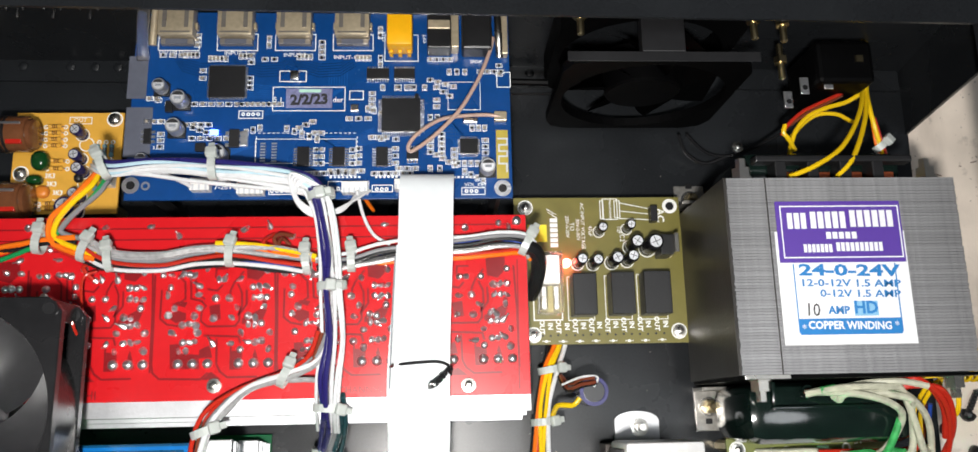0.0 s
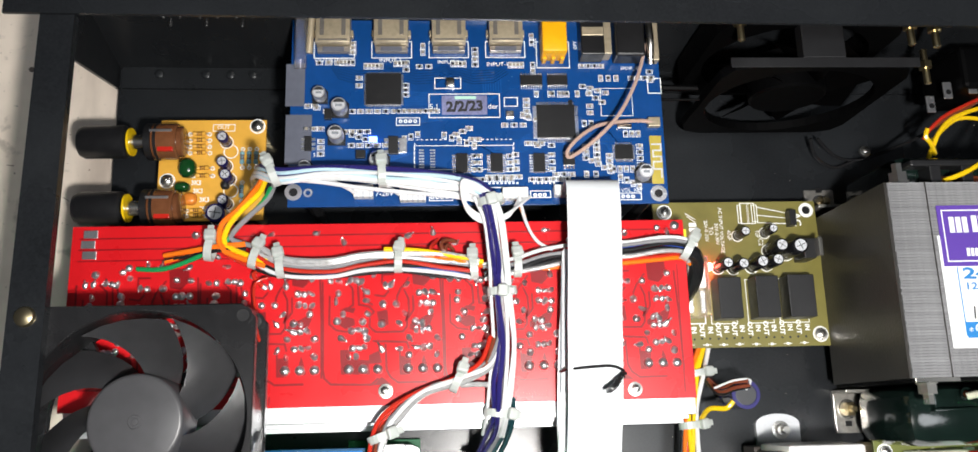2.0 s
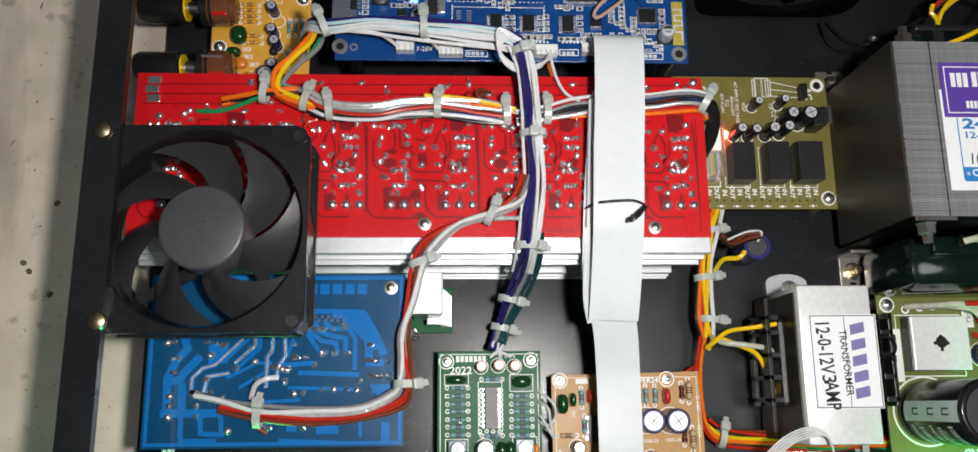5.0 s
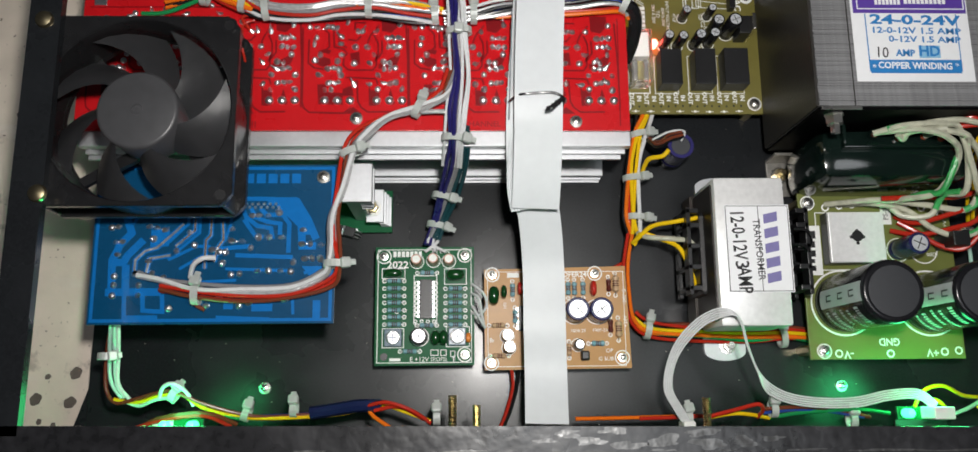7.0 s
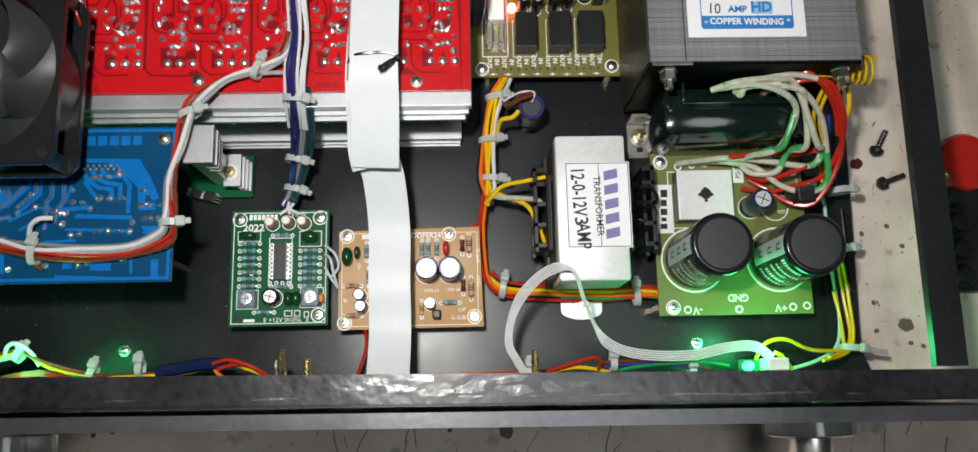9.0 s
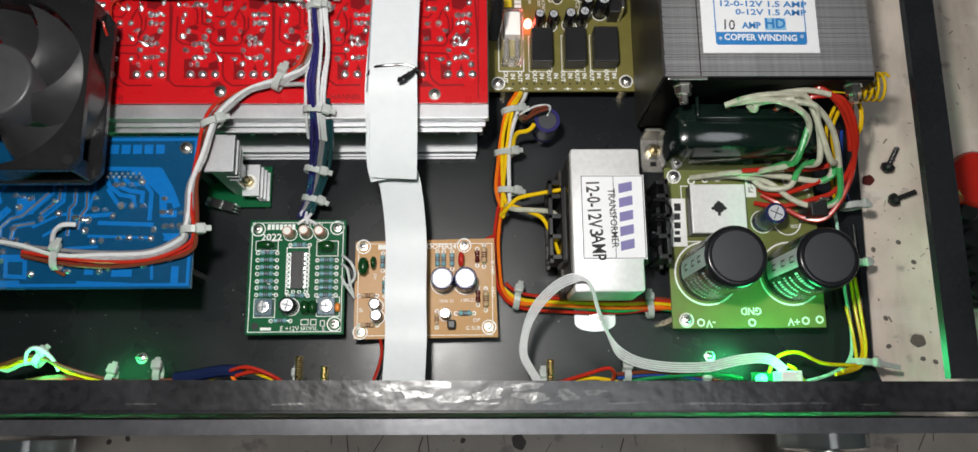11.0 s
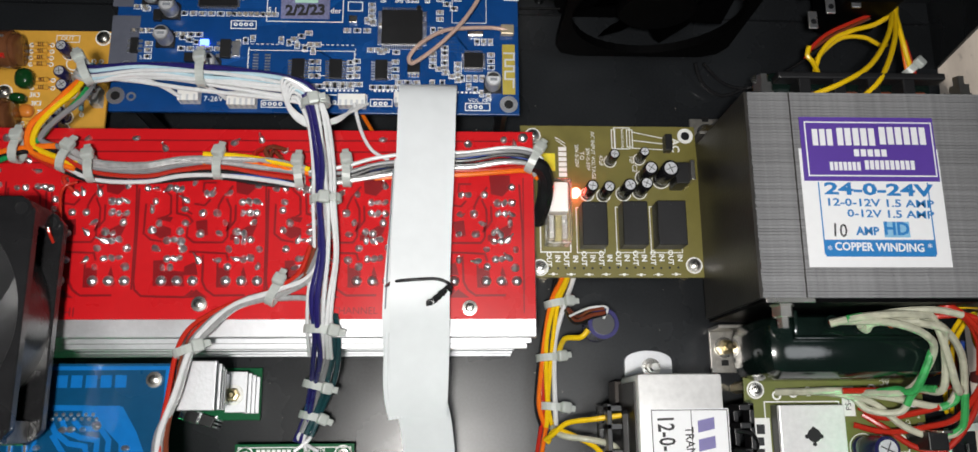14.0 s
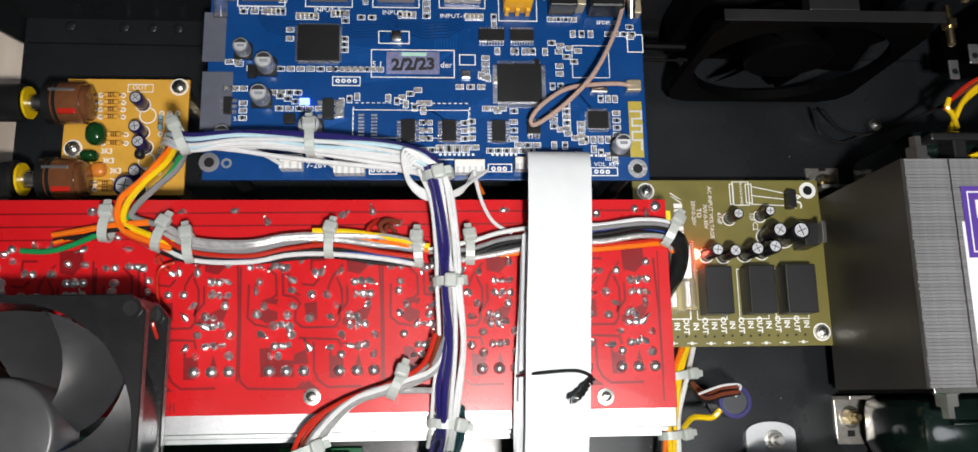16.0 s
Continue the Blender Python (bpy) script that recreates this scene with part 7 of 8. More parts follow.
low_line = [(-7.5, 66.5, 68), (-10, 40, 66.5), (-12, 10, 64), (-11, -14, 54)] + [((a[0] + b[0]) / 2, (a[1] + b[1]) / 2, a[2]) for a, b in zip([(-17.1, -29.6, 46), (-14.7, -53.2, 38), (-14.0, -79.4, 38), (-14.2, -102.0, 36), (-15.0, -124.1, 42)], [(4.9, -29.7, 46), (7.0, -53.4, 38), (6.3, -79.6, 38), (7.0, -102.2, 36), (6.7, -124.3, 42)])]
flat(low_line, 19.5, "lower_run")
part("ink_line", tube(bmesh.new(), [(-18.4, 62, 70.4), (-19.4, 40, 69), (-20.6, 10, 66.6)], 0.3, 5), RIBBON_INK, rib)
tw = thing("twist_tie", 0, 18, 72, "twisted black wire tie round the ribbon cable", "cable tie")
wire("loop", [(-20.5, 18.4, 66), (-16.4, 18.9, 74), (-6.9, 19.6, 75), (-0.9, 19.5, 75), (3.2, 17.6, 74), (3.2, 14.9, 70)], 0.9, "black", tw)
for s in (0, math.pi):
    base_line = [Vector(q) for q in [(3.1, 16.6, 75), (0.7, 14.6, 77), (-0.9, 12.7, 79), (-2.6, 11.1, 80), (-4.5, 10.0, 80)]]
    wire("twisted_end", [q + Vector((0.9 * math.cos(i * 2.2 + s), 0.9 * math.sin(i * 2.2 + s), 0.4)) for i, q in enumerate(spline(base_line, 3))], 0.75, "black", tw)

# ---- harnesses ----
har = thing("signal_harness", -60, 60, 60, "tied harness of navy, white and grey signal wires", "wiring")
rnd = random.Random(8)


def bundle(parent, line, specs, n=1):
    """Wires that run together: specs of (colour, radius, sideways, up)."""
    pts = [Vector(q) for q in line]
    for col, r_, sx, up in specs:
        out = []
        for i, q in enumerate(pts):
            d = pts[min(i + 1, len(pts) - 1)] - pts[max(i - 1, 0)]
            s = Vector((d.y, -d.x, 0))
            s = s.normalized() if s.length > 0.01 else Vector((1, 0, 0))
            out.append(q + s * (sx + rnd.uniform(-0.9, 0.9)) + Vector((0, 0, up + rnd.uniform(-0.4, 0.4))))
        wire("wire", out, r_, col, parent)


down = [(-49, 88, 80), (-46.5, 78, 77), (-44, 62, 73), (-43, 48, 72), (-42, 30, 70), (-44, 14, 68), (-45, 2, 60), (-46, -6, 46), (-51, -16, 26), (-54, -28, 15), (-57, -39, 17)]
bundle(har, down, [("navy", 1.6, 1.0, 1.6), ("navy", 1.5, 2.4, 0.6), ("silver", 1.0, -0.2, -0.8)])
bundle(har, down[:8], [("white", 1.1, -0.9, 1.0), ("white", 1.1, -2.4, 0.0), ("white", 1.0, 4.0, -0.4), ("white", 1.0, -3.6, -0.6)])
bundle(har, [(-41, 8, 62), (-40, -2, 50), (-45, -13, 30), (-50, -25, 17), (-54, -36, 17)], [("teal", 1.9, 1.2, 0.6), ("grey", 2.3, 3.0, 0), ("teal", 1.5, -1.4, 0.4)])
for k in range(3):
    wire("bare_end", [(-54 - k, -33, 17), (-56 - 2.2 * k + 2, -37, 18), (-60 + 5.0 * k, -42, 19)], 1.1, "white", har)
across = [(-150, 108, 30), (-143, 104, 60), (-131, 98, 72), (-112, 99, 75), (-88, 97.5, 76), (-66, 95, 77), (-52, 91, 79), (-46.5, 84, 79)]
bundle(har, across, [("navy", 1.5, -2.2, 0.8), ("navy", 1.3, -1.0, 0.2), ("sky", 1.2, -0.3, 1.2), ("white", 1.0, 0.5, 1.4), ("sky", 1.0, 1.3, 0.6), ("white", 1.2, 2.2, 0.4), ("white", 1.1, 3.1, -0.4)])
bundle(har, [(-133, 100, 71), (-115, 98.2, 73), (-99, 95.6, 73), (-78, 92.8, 73), (-63, 90.8, 74), (-50, 88.5, 76)], [("white", 1.2, 0.4, 0.4), ("white", 1.2, 2.2, 0)])
wire("wire", [(-92, 95, 73), (-87, 93.6, 68), (-84, 92.5, 63)], 1.2, "white", har)
wire("wire", [(-116, 97.5, 72), (-107, 95.0, 69), (-101, 92.6, 62.5)], 1.2, "white", har)
for k in range(5):
    wire("loop", [(-46, 86 + k * 0.4, 80), (-54 - k, 90 + k * 0.6, 80 + k), (-57, 85 - k * 0.5, 77), (-50, 80 - k * 0.6, 74), (-40, 80 + k * 0.4, 72), (-34 + k * 1.2, 91, 63)], 0.8, "white", har)
wire("loose_wire", [(-34.3, 90.1, 66), (-31.7, 79.9, 64), (-27.4, 72.1, 63), (-20.8, 68.3, 62)], 1.0, "white", har)
wire("loose_wire", [(-33.4, 92.3, 50), (-29.7, 88.1, 40)], 1.2, "orange", har)
for x, y, z, rx, rz_, trn in ((-47, 85, 78.5, 5.5, 4.5, 10), (-43, 50, 71.5, 6, 4, 4), (-45, 3, 60.5, 6, 4, -4), (-51, -16, 26, 5.5, 4.5, -14), (-54, -28, 14, 5.5, 4.5, -12)):
    cable_tie(har, x, y, z, rx, rz_, turn=trn, side=0.1 if y > 40 else 1.0)
for x, y, z, trn in ((-134, 99, 72.5, 112), (-90, 97.5, 76, 92)):
    cable_tie(har, x, y, z, 5.5, 4.5, turn=trn)

pw = thing("power_harness", -80, 65, 60, "tied bundle of many coloured power wires across the red board", "wiring")
east = [(-141, 67, 66), (-130, 62, 66), (-112, 61.5, 66), (-98, 64, 66), (-83, 64.5, 66), (-66, 62.5, 66), (-52, 60.5, 66)]
bundle(pw, east, [("silver", 1.8, -3.2, 1.0), ("silver", 1.5, -1.2, 0.6), ("red", 1.2, 0.9, 1.2), ("black", 1.1, 2.2, 0.4), ("white", 1.2, 3.6, 0.2), ("blue", 1.0, 2.8, -0.8), ("black", 1.0, 4.6, -0.6), ("grey", 1.1, -0.4, 0.2)])
bundle(pw, [(-90, 66.5, 66), (-76, 66, 66), (-60, 64, 66), (-50, 62, 66)], [("yellow", 1.5, -1.0, 1.0), ("orange", 1.2, 0.4, 0.4)])
bundle(pw, [(-50, 59, 66), (-36, 61, 66), (-24, 64.5, 66), (-8, 66.5, 65), (10, 68, 65), (24, 69, 66), (34, 68, 65), (38, 65, 62)], [("white", 1.1, -2.8, 1.0), ("grey", 1.2, -1.2, 1.2), ("black", 1.1, 0.3, 1.0), ("silver", 1.3, 2.9, 0.4), ("black", 1.2, 1.5, 0), ("blue", 1.1, 0, -0.6)])
bundle(pw, [(-26, 62, 65), (-8, 64, 64), (8, 64, 64), (22, 65.5, 64), (33, 66, 63), (38, 63.5, 60)], [("orange", 1.3, 2.0, 0), ("red", 1.1, 0.4, 0)])
bundle(pw, [(-137, 101, 62), (-139, 92, 67), (-146, 84, 68), (-152, 77.5, 67), (-152.5, 71.5, 66), (-143, 67.5, 66), (-136, 65.5, 66)], [("orange", 1.6, 2.8, 0.6), ("yellow", 1.6, 1.0, 1.0), ("grey", 1.5, -2.6, 0.4)])
bundle(pw, [(-145, 71, 66), (-157, 70, 66.5), (-168, 68, 64), (-178, 66.5, 62)], [("orange", 1.4, 1.5, 0.4), ("orange", 1.3, 0, 0), ("black", 1.2, -1.2, 0.2)])
wire("wire", [(-136, 95, 66), (-139, 88, 68), (-147, 80, 67), (-154, 72, 66), (-166, 66, 65), (-178, 62.5, 63), (-189, 63, 61)], 1.4, "green", pw)
wire("black_sleeve", [(34.5, 66.6, 64.5), (38, 65.4, 63), (40.6, 61.5, 58), (40.6, 55, 50), (38.6, 49.5, 40)], 4.6, "black", pw, "black sleeve round the wire ends")
wire("wire", [(-158, 71, 66), (-150, 66, 65), (-138, 61, 65), (-128, 60, 66)], 1.3, "red", pw)
wire("wire", [(-139, 55, 61), (-142, 60, 64), (-132, 62, 66)], 1.2, "red", pw)
wire("wire", [(-68.2, 73.3, 61), (-70.8, 69.7, 66), (-70.5, 66.9, 67), (-65.6, 63.8, 66)], 1.2, "red", pw)
wire("wire", [(-60.6, 72.5, 61), (-64.9, 72.4, 65), (-66.9, 69.5, 67), (-63.2, 64.5, 66)], 1.2, "brown", pw)
wire("wire", [(-61.7, 68.8, 61), (-64.3, 70.6, 65), (-64.8, 66.9, 67), (-60.7, 63.2, 66)], 1.1, "brown", pw)
for x, y, z, trn in ((-159, 70, 66, 82), (-141, 66.5, 66, 72), (-131, 62.5, 66.5, 96), (-84, 64, 66.5, 88), (-54, 61, 66, 96), (-36, 61.5, 66, 90), (35, 67.5, 65, 62)):
    cable_tie(pw, x, y, z, 5.2, 4.4, turn=trn)

sp = thing("speaker_harness", -90, 0, 60, "tied bundle of red, grey and silver wires to the blue board", "wiring")
run = [(-45, 32, 70), (-50, 22, 68), (-61, 16, 65.5), (-76, 11, 65), (-86, 3, 66), (-91, -5, 66), (-94, -20, 66), (-97, -34, 66), (-97, -46, 67), (-97, -55, 66.5), (-100, -61, 64), (-115, -66, 63), (-135, -68, 63), (-155, -66.5, 63), (-172, -63, 62), (-182, -60, 61)]
def crossed(k):
    """The run with a sideways shift that changes sides at the bend by the heatsink block."""
    return [(x + (-k if i < 6 else k * (i - 6.6) if i < 8 else k) * (1 if i < 11 else 0), y - (k if i > 9 else 0), z) for i, (x, y, z) in enumerate(run)]


bundle(sp, crossed(-1.7), [("silver", 1.6, -0.9, 0.8), ("grey", 1.3, 1.0, 1.0), ("white", 1.4, 0.1, 1.4)])
bundle(sp, crossed(1.8)[:15], [("red", 1.25, 0.9, 0.8), ("brown", 1.3, -0.9, 0.4), ("red", 1.0, -0.2, -0.8)])
wire("black_end", [(-158, -64.6, 64), (-170, -61.6, 63), (-179, -58.6, 62), (-184, -57.6, 60.5)], 1.5, "black", sp)
wire("wire", [(-40, 12, 66), (-50, 14, 66), (-60, 14, 65)], 1.5, "silver", sp)
wire("arched_wire", [(-159.3, -60.1, 62), (-157.0, -55.3, 66), (-152.6, -52.7, 68), (-147.9, -52.1, 66)], 1.5, "white", sp)
wire("wire", [(-157.8, -67.0, 63), (-157.0, -71.0, 63), (-152.3, -74.2, 62)], 1.2, "brown", sp)
for x, y, z, trn in ((-61, 16, 65.5, 65), (-91, -5, 66, 20), (-96.5, -55, 66.5, 0), (-156, -67, 63, 88)):
    cable_tie(sp, x, y, z, 5.2, 4.2, turn=trn)

cp = thing("coax_lead", 0, 115, 60, "thin brown coaxial antenna lead looped over the decoder board", "cable")
wire("lead", [(27.4, 123.8, 61), (19.9, 124.6, 62), (9.1, 123.3, 64), (-0.2, 120.9, 66), (-8.8, 115.0, 67), (-13.2, 109.9, 66), (-12.0, 107.5, 65), (-4.1, 112.2, 67), (3.7, 118.9, 69), (10.3, 126.8, 70), (17.2, 139.9, 69), (21.8, 152.6, 66), (23.2, 159.4, 64)], 1.15, SHELLAC, cp)
part("coax_plug", B(23.2, 28.6, 122.2, 126.4, 59.1, 62, 0.4), GOLD_CONTACT, cp)

# ---- wires on the floor between the boards ----
fl = thing("supply_harness", 60, -20, 0, "orange, yellow and white supply wires tied on the chassis floor", "wiring")
vert = [(57.3, 41.9, 14), (53.8, 30.0, 14), (49.2, 18.6, 18), (45.4, 3.7, 18), (43.5, -9.3, 18), (43.5, -23.8, 18), (44.8, -32.9, 16)]
bundle(fl, vert, [("orange", 1.4, 2.6, 0.4), ("yellow", 1.4, 0.6, 1.0), ("yellow", 1.3, -1.0, 0.6), ("white", 1.5, -2.8, 0.4), ("black", 1.2, 3.8, -0.2), ("red", 1.1, 1.6, -0.6)])
bundle(fl, [(57.3, 41.9, 14), (53.2, 30.0, 14), (49.7, 19.2, 16)], [("green", 1.3, 0, 0.8)])
bundle(fl, [(44.8, -31.4, 16), (42.5, -46.5, 12), (42.2, -62.0, 10), (44.8, -74.5, 10), (52.8, -80.0, 8), (76.8, -82.2, 6), (102.0, -83.3, 6), (117.2, -82.6, 8), (133.2, -80.6, 8)], [("orange", 1.3, 1.2, 0.4), ("red", 1.2, 3.2, 0)])
bundle(fl, [(43.7, -72.8, 8), (52.8, -78.7, 8), (76.3, -81.1, 8), (101.4, -82.8, 8), (120.4, -81.7, 8), (139.2, -84.4, 8)], [("orange", 1.3, 1.8, 0.6), ("yellow", 1.3, 0.2, 1.0), ("red", 1.2, -1.6, 0.6), ("green", 1.2, 3.2, 0), ("brown", 1.2, -3.0, 0)])
wire("wire", [(42.5, -38.1, 20), (45.2, -35.9, 24), (50.7, -31.4, 28), (61.3, -29.9, 32), (73.2, -28.3, 34)], 1.5, "yellow", fl)
wire("wire", [(43.4, -39.1, 20), (46.4, -34.3, 24), (55.4, -37.4, 26), (62.7, -42.1, 30), (67.1, -51.0, 30), (71.0, -59.6, 26)], 1.5, "yellow", fl)
wire("wire", [(45.4, -33.3, 20), (49.1, -36.4, 26), (59.7, -38.0, 30), (67.1, -39.7, 33), (70.4, -42.2, 30)], 1.8, "sleeve", fl)
bundle(fl, [(53.1, 15.6, 20), (55.8, 10.5, 28), (60.6, 11.2, 34), (66.1, 12.5, 37)], [("brown", 1.2, 0, 1), ("black", 1.1, 1.6, 0.4), ("brown", 1.0, -1.4, 0.4)])
wire("wire", [(49.1, -1.7, 20), (50.7, 2.5, 28), (56.4, 2.6, 33), (59.4, 5.5, 34)], 1.6, "yellow", fl)
wire("wire", [(-18.1, -98.6, 14), (-17.5, -107.5, 12), (-20.8, -119.2, 14), (-24.7, -127.6, 20)], 1.1, "red", fl)
wire("wire", [(-14.4, -98.6, 14), (-15.7, -109.0, 12), (-19.0, -119.2, 14), (-23.3, -127.7, 20)], 1.1, "black", fl)
wire("wire", [(42.9, -44.6, 10), (34.5, -49.0, 12), (28.7, -51.8, 14)], 1.1, "red", fl)
for line in ([(-37.0, -58.1, 20), (-31.6, -63.2, 24), (-30.1, -69.0, 22), (-33.7, -73.3, 20), (-37.0, -71.6, 18)], [(-37.0, -62.7, 20), (-33.8, -65.6, 24), (-32.6, -72.0, 22), (-31.3, -77.7, 18)], [(-37.0, -68.8, 20), (-34.4, -73.5, 22), (-30.7, -79.2, 18)]):
    wire("wire", line, 0.9, "white", fl)
for (x, y), trn in zip([(48.9, 18.6), (45.0, -4.4), (46.0, -24.7), (50.5, -79.5), (117.9, -84.2)], (10, 4, -4, 80, 95)):
    cable_tie(fl, x, y, 17 if y > -60 else 9, 5.5, 4.6, turn=trn)
lc = thing("tied_capacitor", 66, 8, 0, "blue capacitor hanging in the tied wires", "capacitor")
x, y = 66.1, 8.3
can(lc, x, y, 14, 6.2, 18, SLEEVE_BLUE, CAP_TOP_DARK, False)
part("capacitor_end", ring(bmesh.new(), x, y, 31.4, 4.9, 6.35, 0.9, 24), mat("violet_sleeve_rim", (0.03, 0.026, 0.13), 0.25), lc)
wire("capacitor_lead", [(x, y + 2, 33), (x + 1, y + 6, 36), (x - 6, y + 6, 36), (x - 14, y + 3, 32)], 0.7, "white", lc)
part("capacitor_rest", C(x, y, 0, 14, 3), SLEEVE_DARK, lc)

# white flat lead to the right-hand lamp
wl = thing("flat_white_lead", 120, -100, 30, "white five-core flat lead arching over the chassis floor", "cable")
arc = [Vector(q) for q in [(60.0, -125.0, 40), (55.0, -117.0, 41), (51.2, -109.0, 42), (52.6, -98.0, 44), (57.0, -88.4, 48), (65.0, -80.0, 52), (73.0, -76.2, 56), (79.0, -77.0, 57), (82.2, -81.4, 56), (85.2, -91.0, 53), (90.0, -102.0, 50), (95.4, -109.6, 48), (105.0, -114.0, 47), (119.4, -116.0, 46), (136.0, -115.8, 45), (150.0, -113.0, 46), (163.0, -112.6, 47), (171.0, -118.3, 46)]]
for k in range(5):
    out = []
    for i, q in enumerate(arc):
        d = arc[min(i + 1, len(arc) - 1)] - arc[max(i - 1, 0)]
        s = Vector((d.y, -d.x, 0)).normalized()
        u = (k - 2) * (0.4 if 6 < i < 11 else 0.7 if i < 4 else 0.98)
        out.append(q + s * u + Vector((0, 0, (k - 2) * (0.85 if 6 < i < 11 else 0.55 if i < 4 else 0.1))))
    wire("core", out, 0.6, "white", wl)
part("plug", B(167.0, 176.6, -123.7, -118.2, 40, 52, 0.6), WHITE_PLASTIC, wl, "white plug")
part("plug", B(57.6, 63.0, -128.4, -123.6, 32, 42, 0.6), WHITE_PLASTIC, wl, "white plug")

# ---- wires and lamps behind the front panel ----
fw = thing("front_wiring", 0, -118, 20, "coloured wires tied behind the front panel", "wiring")
for col, line in (("brown", [(-196.0, -77.7, 50), (-201.4, -89.4, 40), (-202.3, -105.9, 36), (-197.6, -112.8, 36), (-188.7, -111.5, 38), (-177.8, -108.9, 42), (-168.9, -108.4, 44), (-158.4, -113.1, 42), (-142.7, -118.0, 38), (-129.3, -119.8, 36), (-104.5, -118.5, 34), (-82.0, -116.8, 34)]), ("yellow", [(-198.3, -111.4, 36), (-187.6, -112.9, 37), (-176.7, -110.0, 41), (-166.4, -109.5, 43), (-156.1, -115.9, 40), (-141.5, -119.6, 37), (-126.5, -120.4, 36), (-98.9, -119.1, 34), (-79.2, -115.4, 34), (-67.6, -118.2, 38), (-56.3, -122.4, 38)]),
                  ("mint", [(-195.7, -77.8, 52), (-199.5, -89.5, 42), (-199.5, -103.2, 38), (-194.6, -110.9, 37)]), ("mint", [(-194.1, -77.9, 52), (-197.1, -92.3, 42), (-196.9, -104.6, 38), (-193.2, -110.9, 37)]), ("white", [(-192.5, -77.9, 52), (-195.4, -92.3, 42), (-196.1, -104.6, 38), (-190.4, -112.0, 37)]),
                  ("mint", [(-192.1, -112.8, 36), (-186.1, -114.3, 37), (-178.3, -111.6, 40), (-169.4, -110.6, 42)]), ("white", [(-176.9, -111.6, 40), (-173.3, -106.2, 46), (-167.8, -104.9, 48), (-163.4, -109.0, 44), (-161.6, -114.5, 40)]), ("brown", [(-185.6, -124.5, 40), (-176.3, -120.1, 44), (-162.2, -117.8, 46), (-151.4, -118.2, 46), (-142.0, -122.8, 40)]), ("red", [(-189.6, -124.9, 40), (-176.2, -121.2, 44), (-162.2, -118.9, 46), (-152.7, -119.3, 46), (-144.7, -123.8, 40)]),
                  ("green", [(-156.1, -115.9, 40), (-148.2, -118.7, 38), (-140.1, -120.7, 37)]), ("blue", [(-138.6, -119.8, 32), (-116.1, -119.2, 32), (-93.6, -116.7, 32), (-76.4, -114.9, 34)]), ("red", [(-84.4, -115.3, 38), (-75.7, -113.9, 42), (-64.5, -117.6, 42), (-56.3, -123.2, 38)]), ("red", [(-81.6, -117.5, 38), (-70.2, -115.9, 40), (-59.1, -121.6, 38)]), ("orange", [(-84.6, -116.7, 36), (-81.7, -120.3, 36), (-74.6, -125.0, 36)]),
                  ("red", [(68.6, -121.9, 40), (79.4, -118.8, 46), (88.9, -116.3, 50), (92.3, -119.0, 46), (91.7, -122.1, 40)]), ("yellow", [(68.8, -122.4, 38), (79.9, -120.4, 42), (88.5, -121.0, 42), (97.8, -122.7, 38)]), ("blue", [(93.6, -120.4, 38), (109.3, -118.9, 40), (123.8, -119.6, 40), (141.6, -122.5, 38)]), ("green", [(98.2, -122.6, 36), (115.0, -120.1, 40), (137.8, -119.2, 42), (152.8, -121.0, 40)]), ("brown", [(93.3, -118.7, 40), (111.8, -117.8, 42), (129.6, -119.6, 40), (144.5, -122.6, 38)]),
                  ("red", [(40.1, -122.5, 30), (57.8, -122.1, 30), (78.3, -121.2, 32)]), ("orange", [(10.6, -122.4, 28), (40.2, -122.1, 28), (69.7, -121.6, 30)])):
    wire("wire", line, 1.25, col, fw)
sl = [(-110.7, -118.4, 34), (-98.8, -116.8, 35), (-88.8, -115.3, 36), (-78.4, -115.4, 36)]
wire("navy_sleeve", sl, 4.0, mat("dark_navy_sleeving", (0.008, 0.014, 0.06), 0.3), fw)
for (x, y), trn, z in zip([(-199.8, -92.6), (-169.5, -109.5), (-138.6, -118.0), (-117.8, -116.3), (-53.5, -120.5), (61.1, -121.8), (99.2, -118.6), (136.0, -123.7)], (0, 60, 70, 88, 90, 90, 90, 90), (44, 42, 37, 36, 36, 36, 40, 38)):
    cable_tie(fw, x, y, z, 3.9, 3.6, turn=trn, tail=1.6)
for x, y, z, nm in ((*[(-165.3, -123.0, 48)][0], "a"), (*[(169.6, -121.2, 42)][0], "b")):
    ld = thing("lamp_board", x, y, z - 6, "small indicator board with a lit green lamp behind the front panel", "lamp")
    part("board", B(x - 11, x + 9, y - 3, y + 3, z - 8, z - 6.6, 0.2), GREEN_MASK, ld)
    for dx in (-7, 5):
        part("green_lamp", lathe(bmesh.new(), [(2.2, z - 6.6), (2.2, z - 2), (1.5, z - 0.6), (0.1, z)], x + dx, y, 16), LED_GREEN, ld, "lit green indicator", True)
    if nm == "a":
        part("lamp_holder", B(x - 13, x - 4, y - 3.4, y + 2.6, z - 6.5, z - 5.5, 0.2), WHITE_PLASTIC, ld)
    lamp("green_lamp_light", "POINT", 0.17 if nm == "a" else 0.36, (x / 1000, (y + 5) / 1000, (z + 4) / 1000), (0.06, 1.0, 0.3), 0.014)
    part("bracket", B(x - 12, x + 12, -131, y - 3.1, z - 8, z - 6.8), BLACK_PLASTIC, ld)
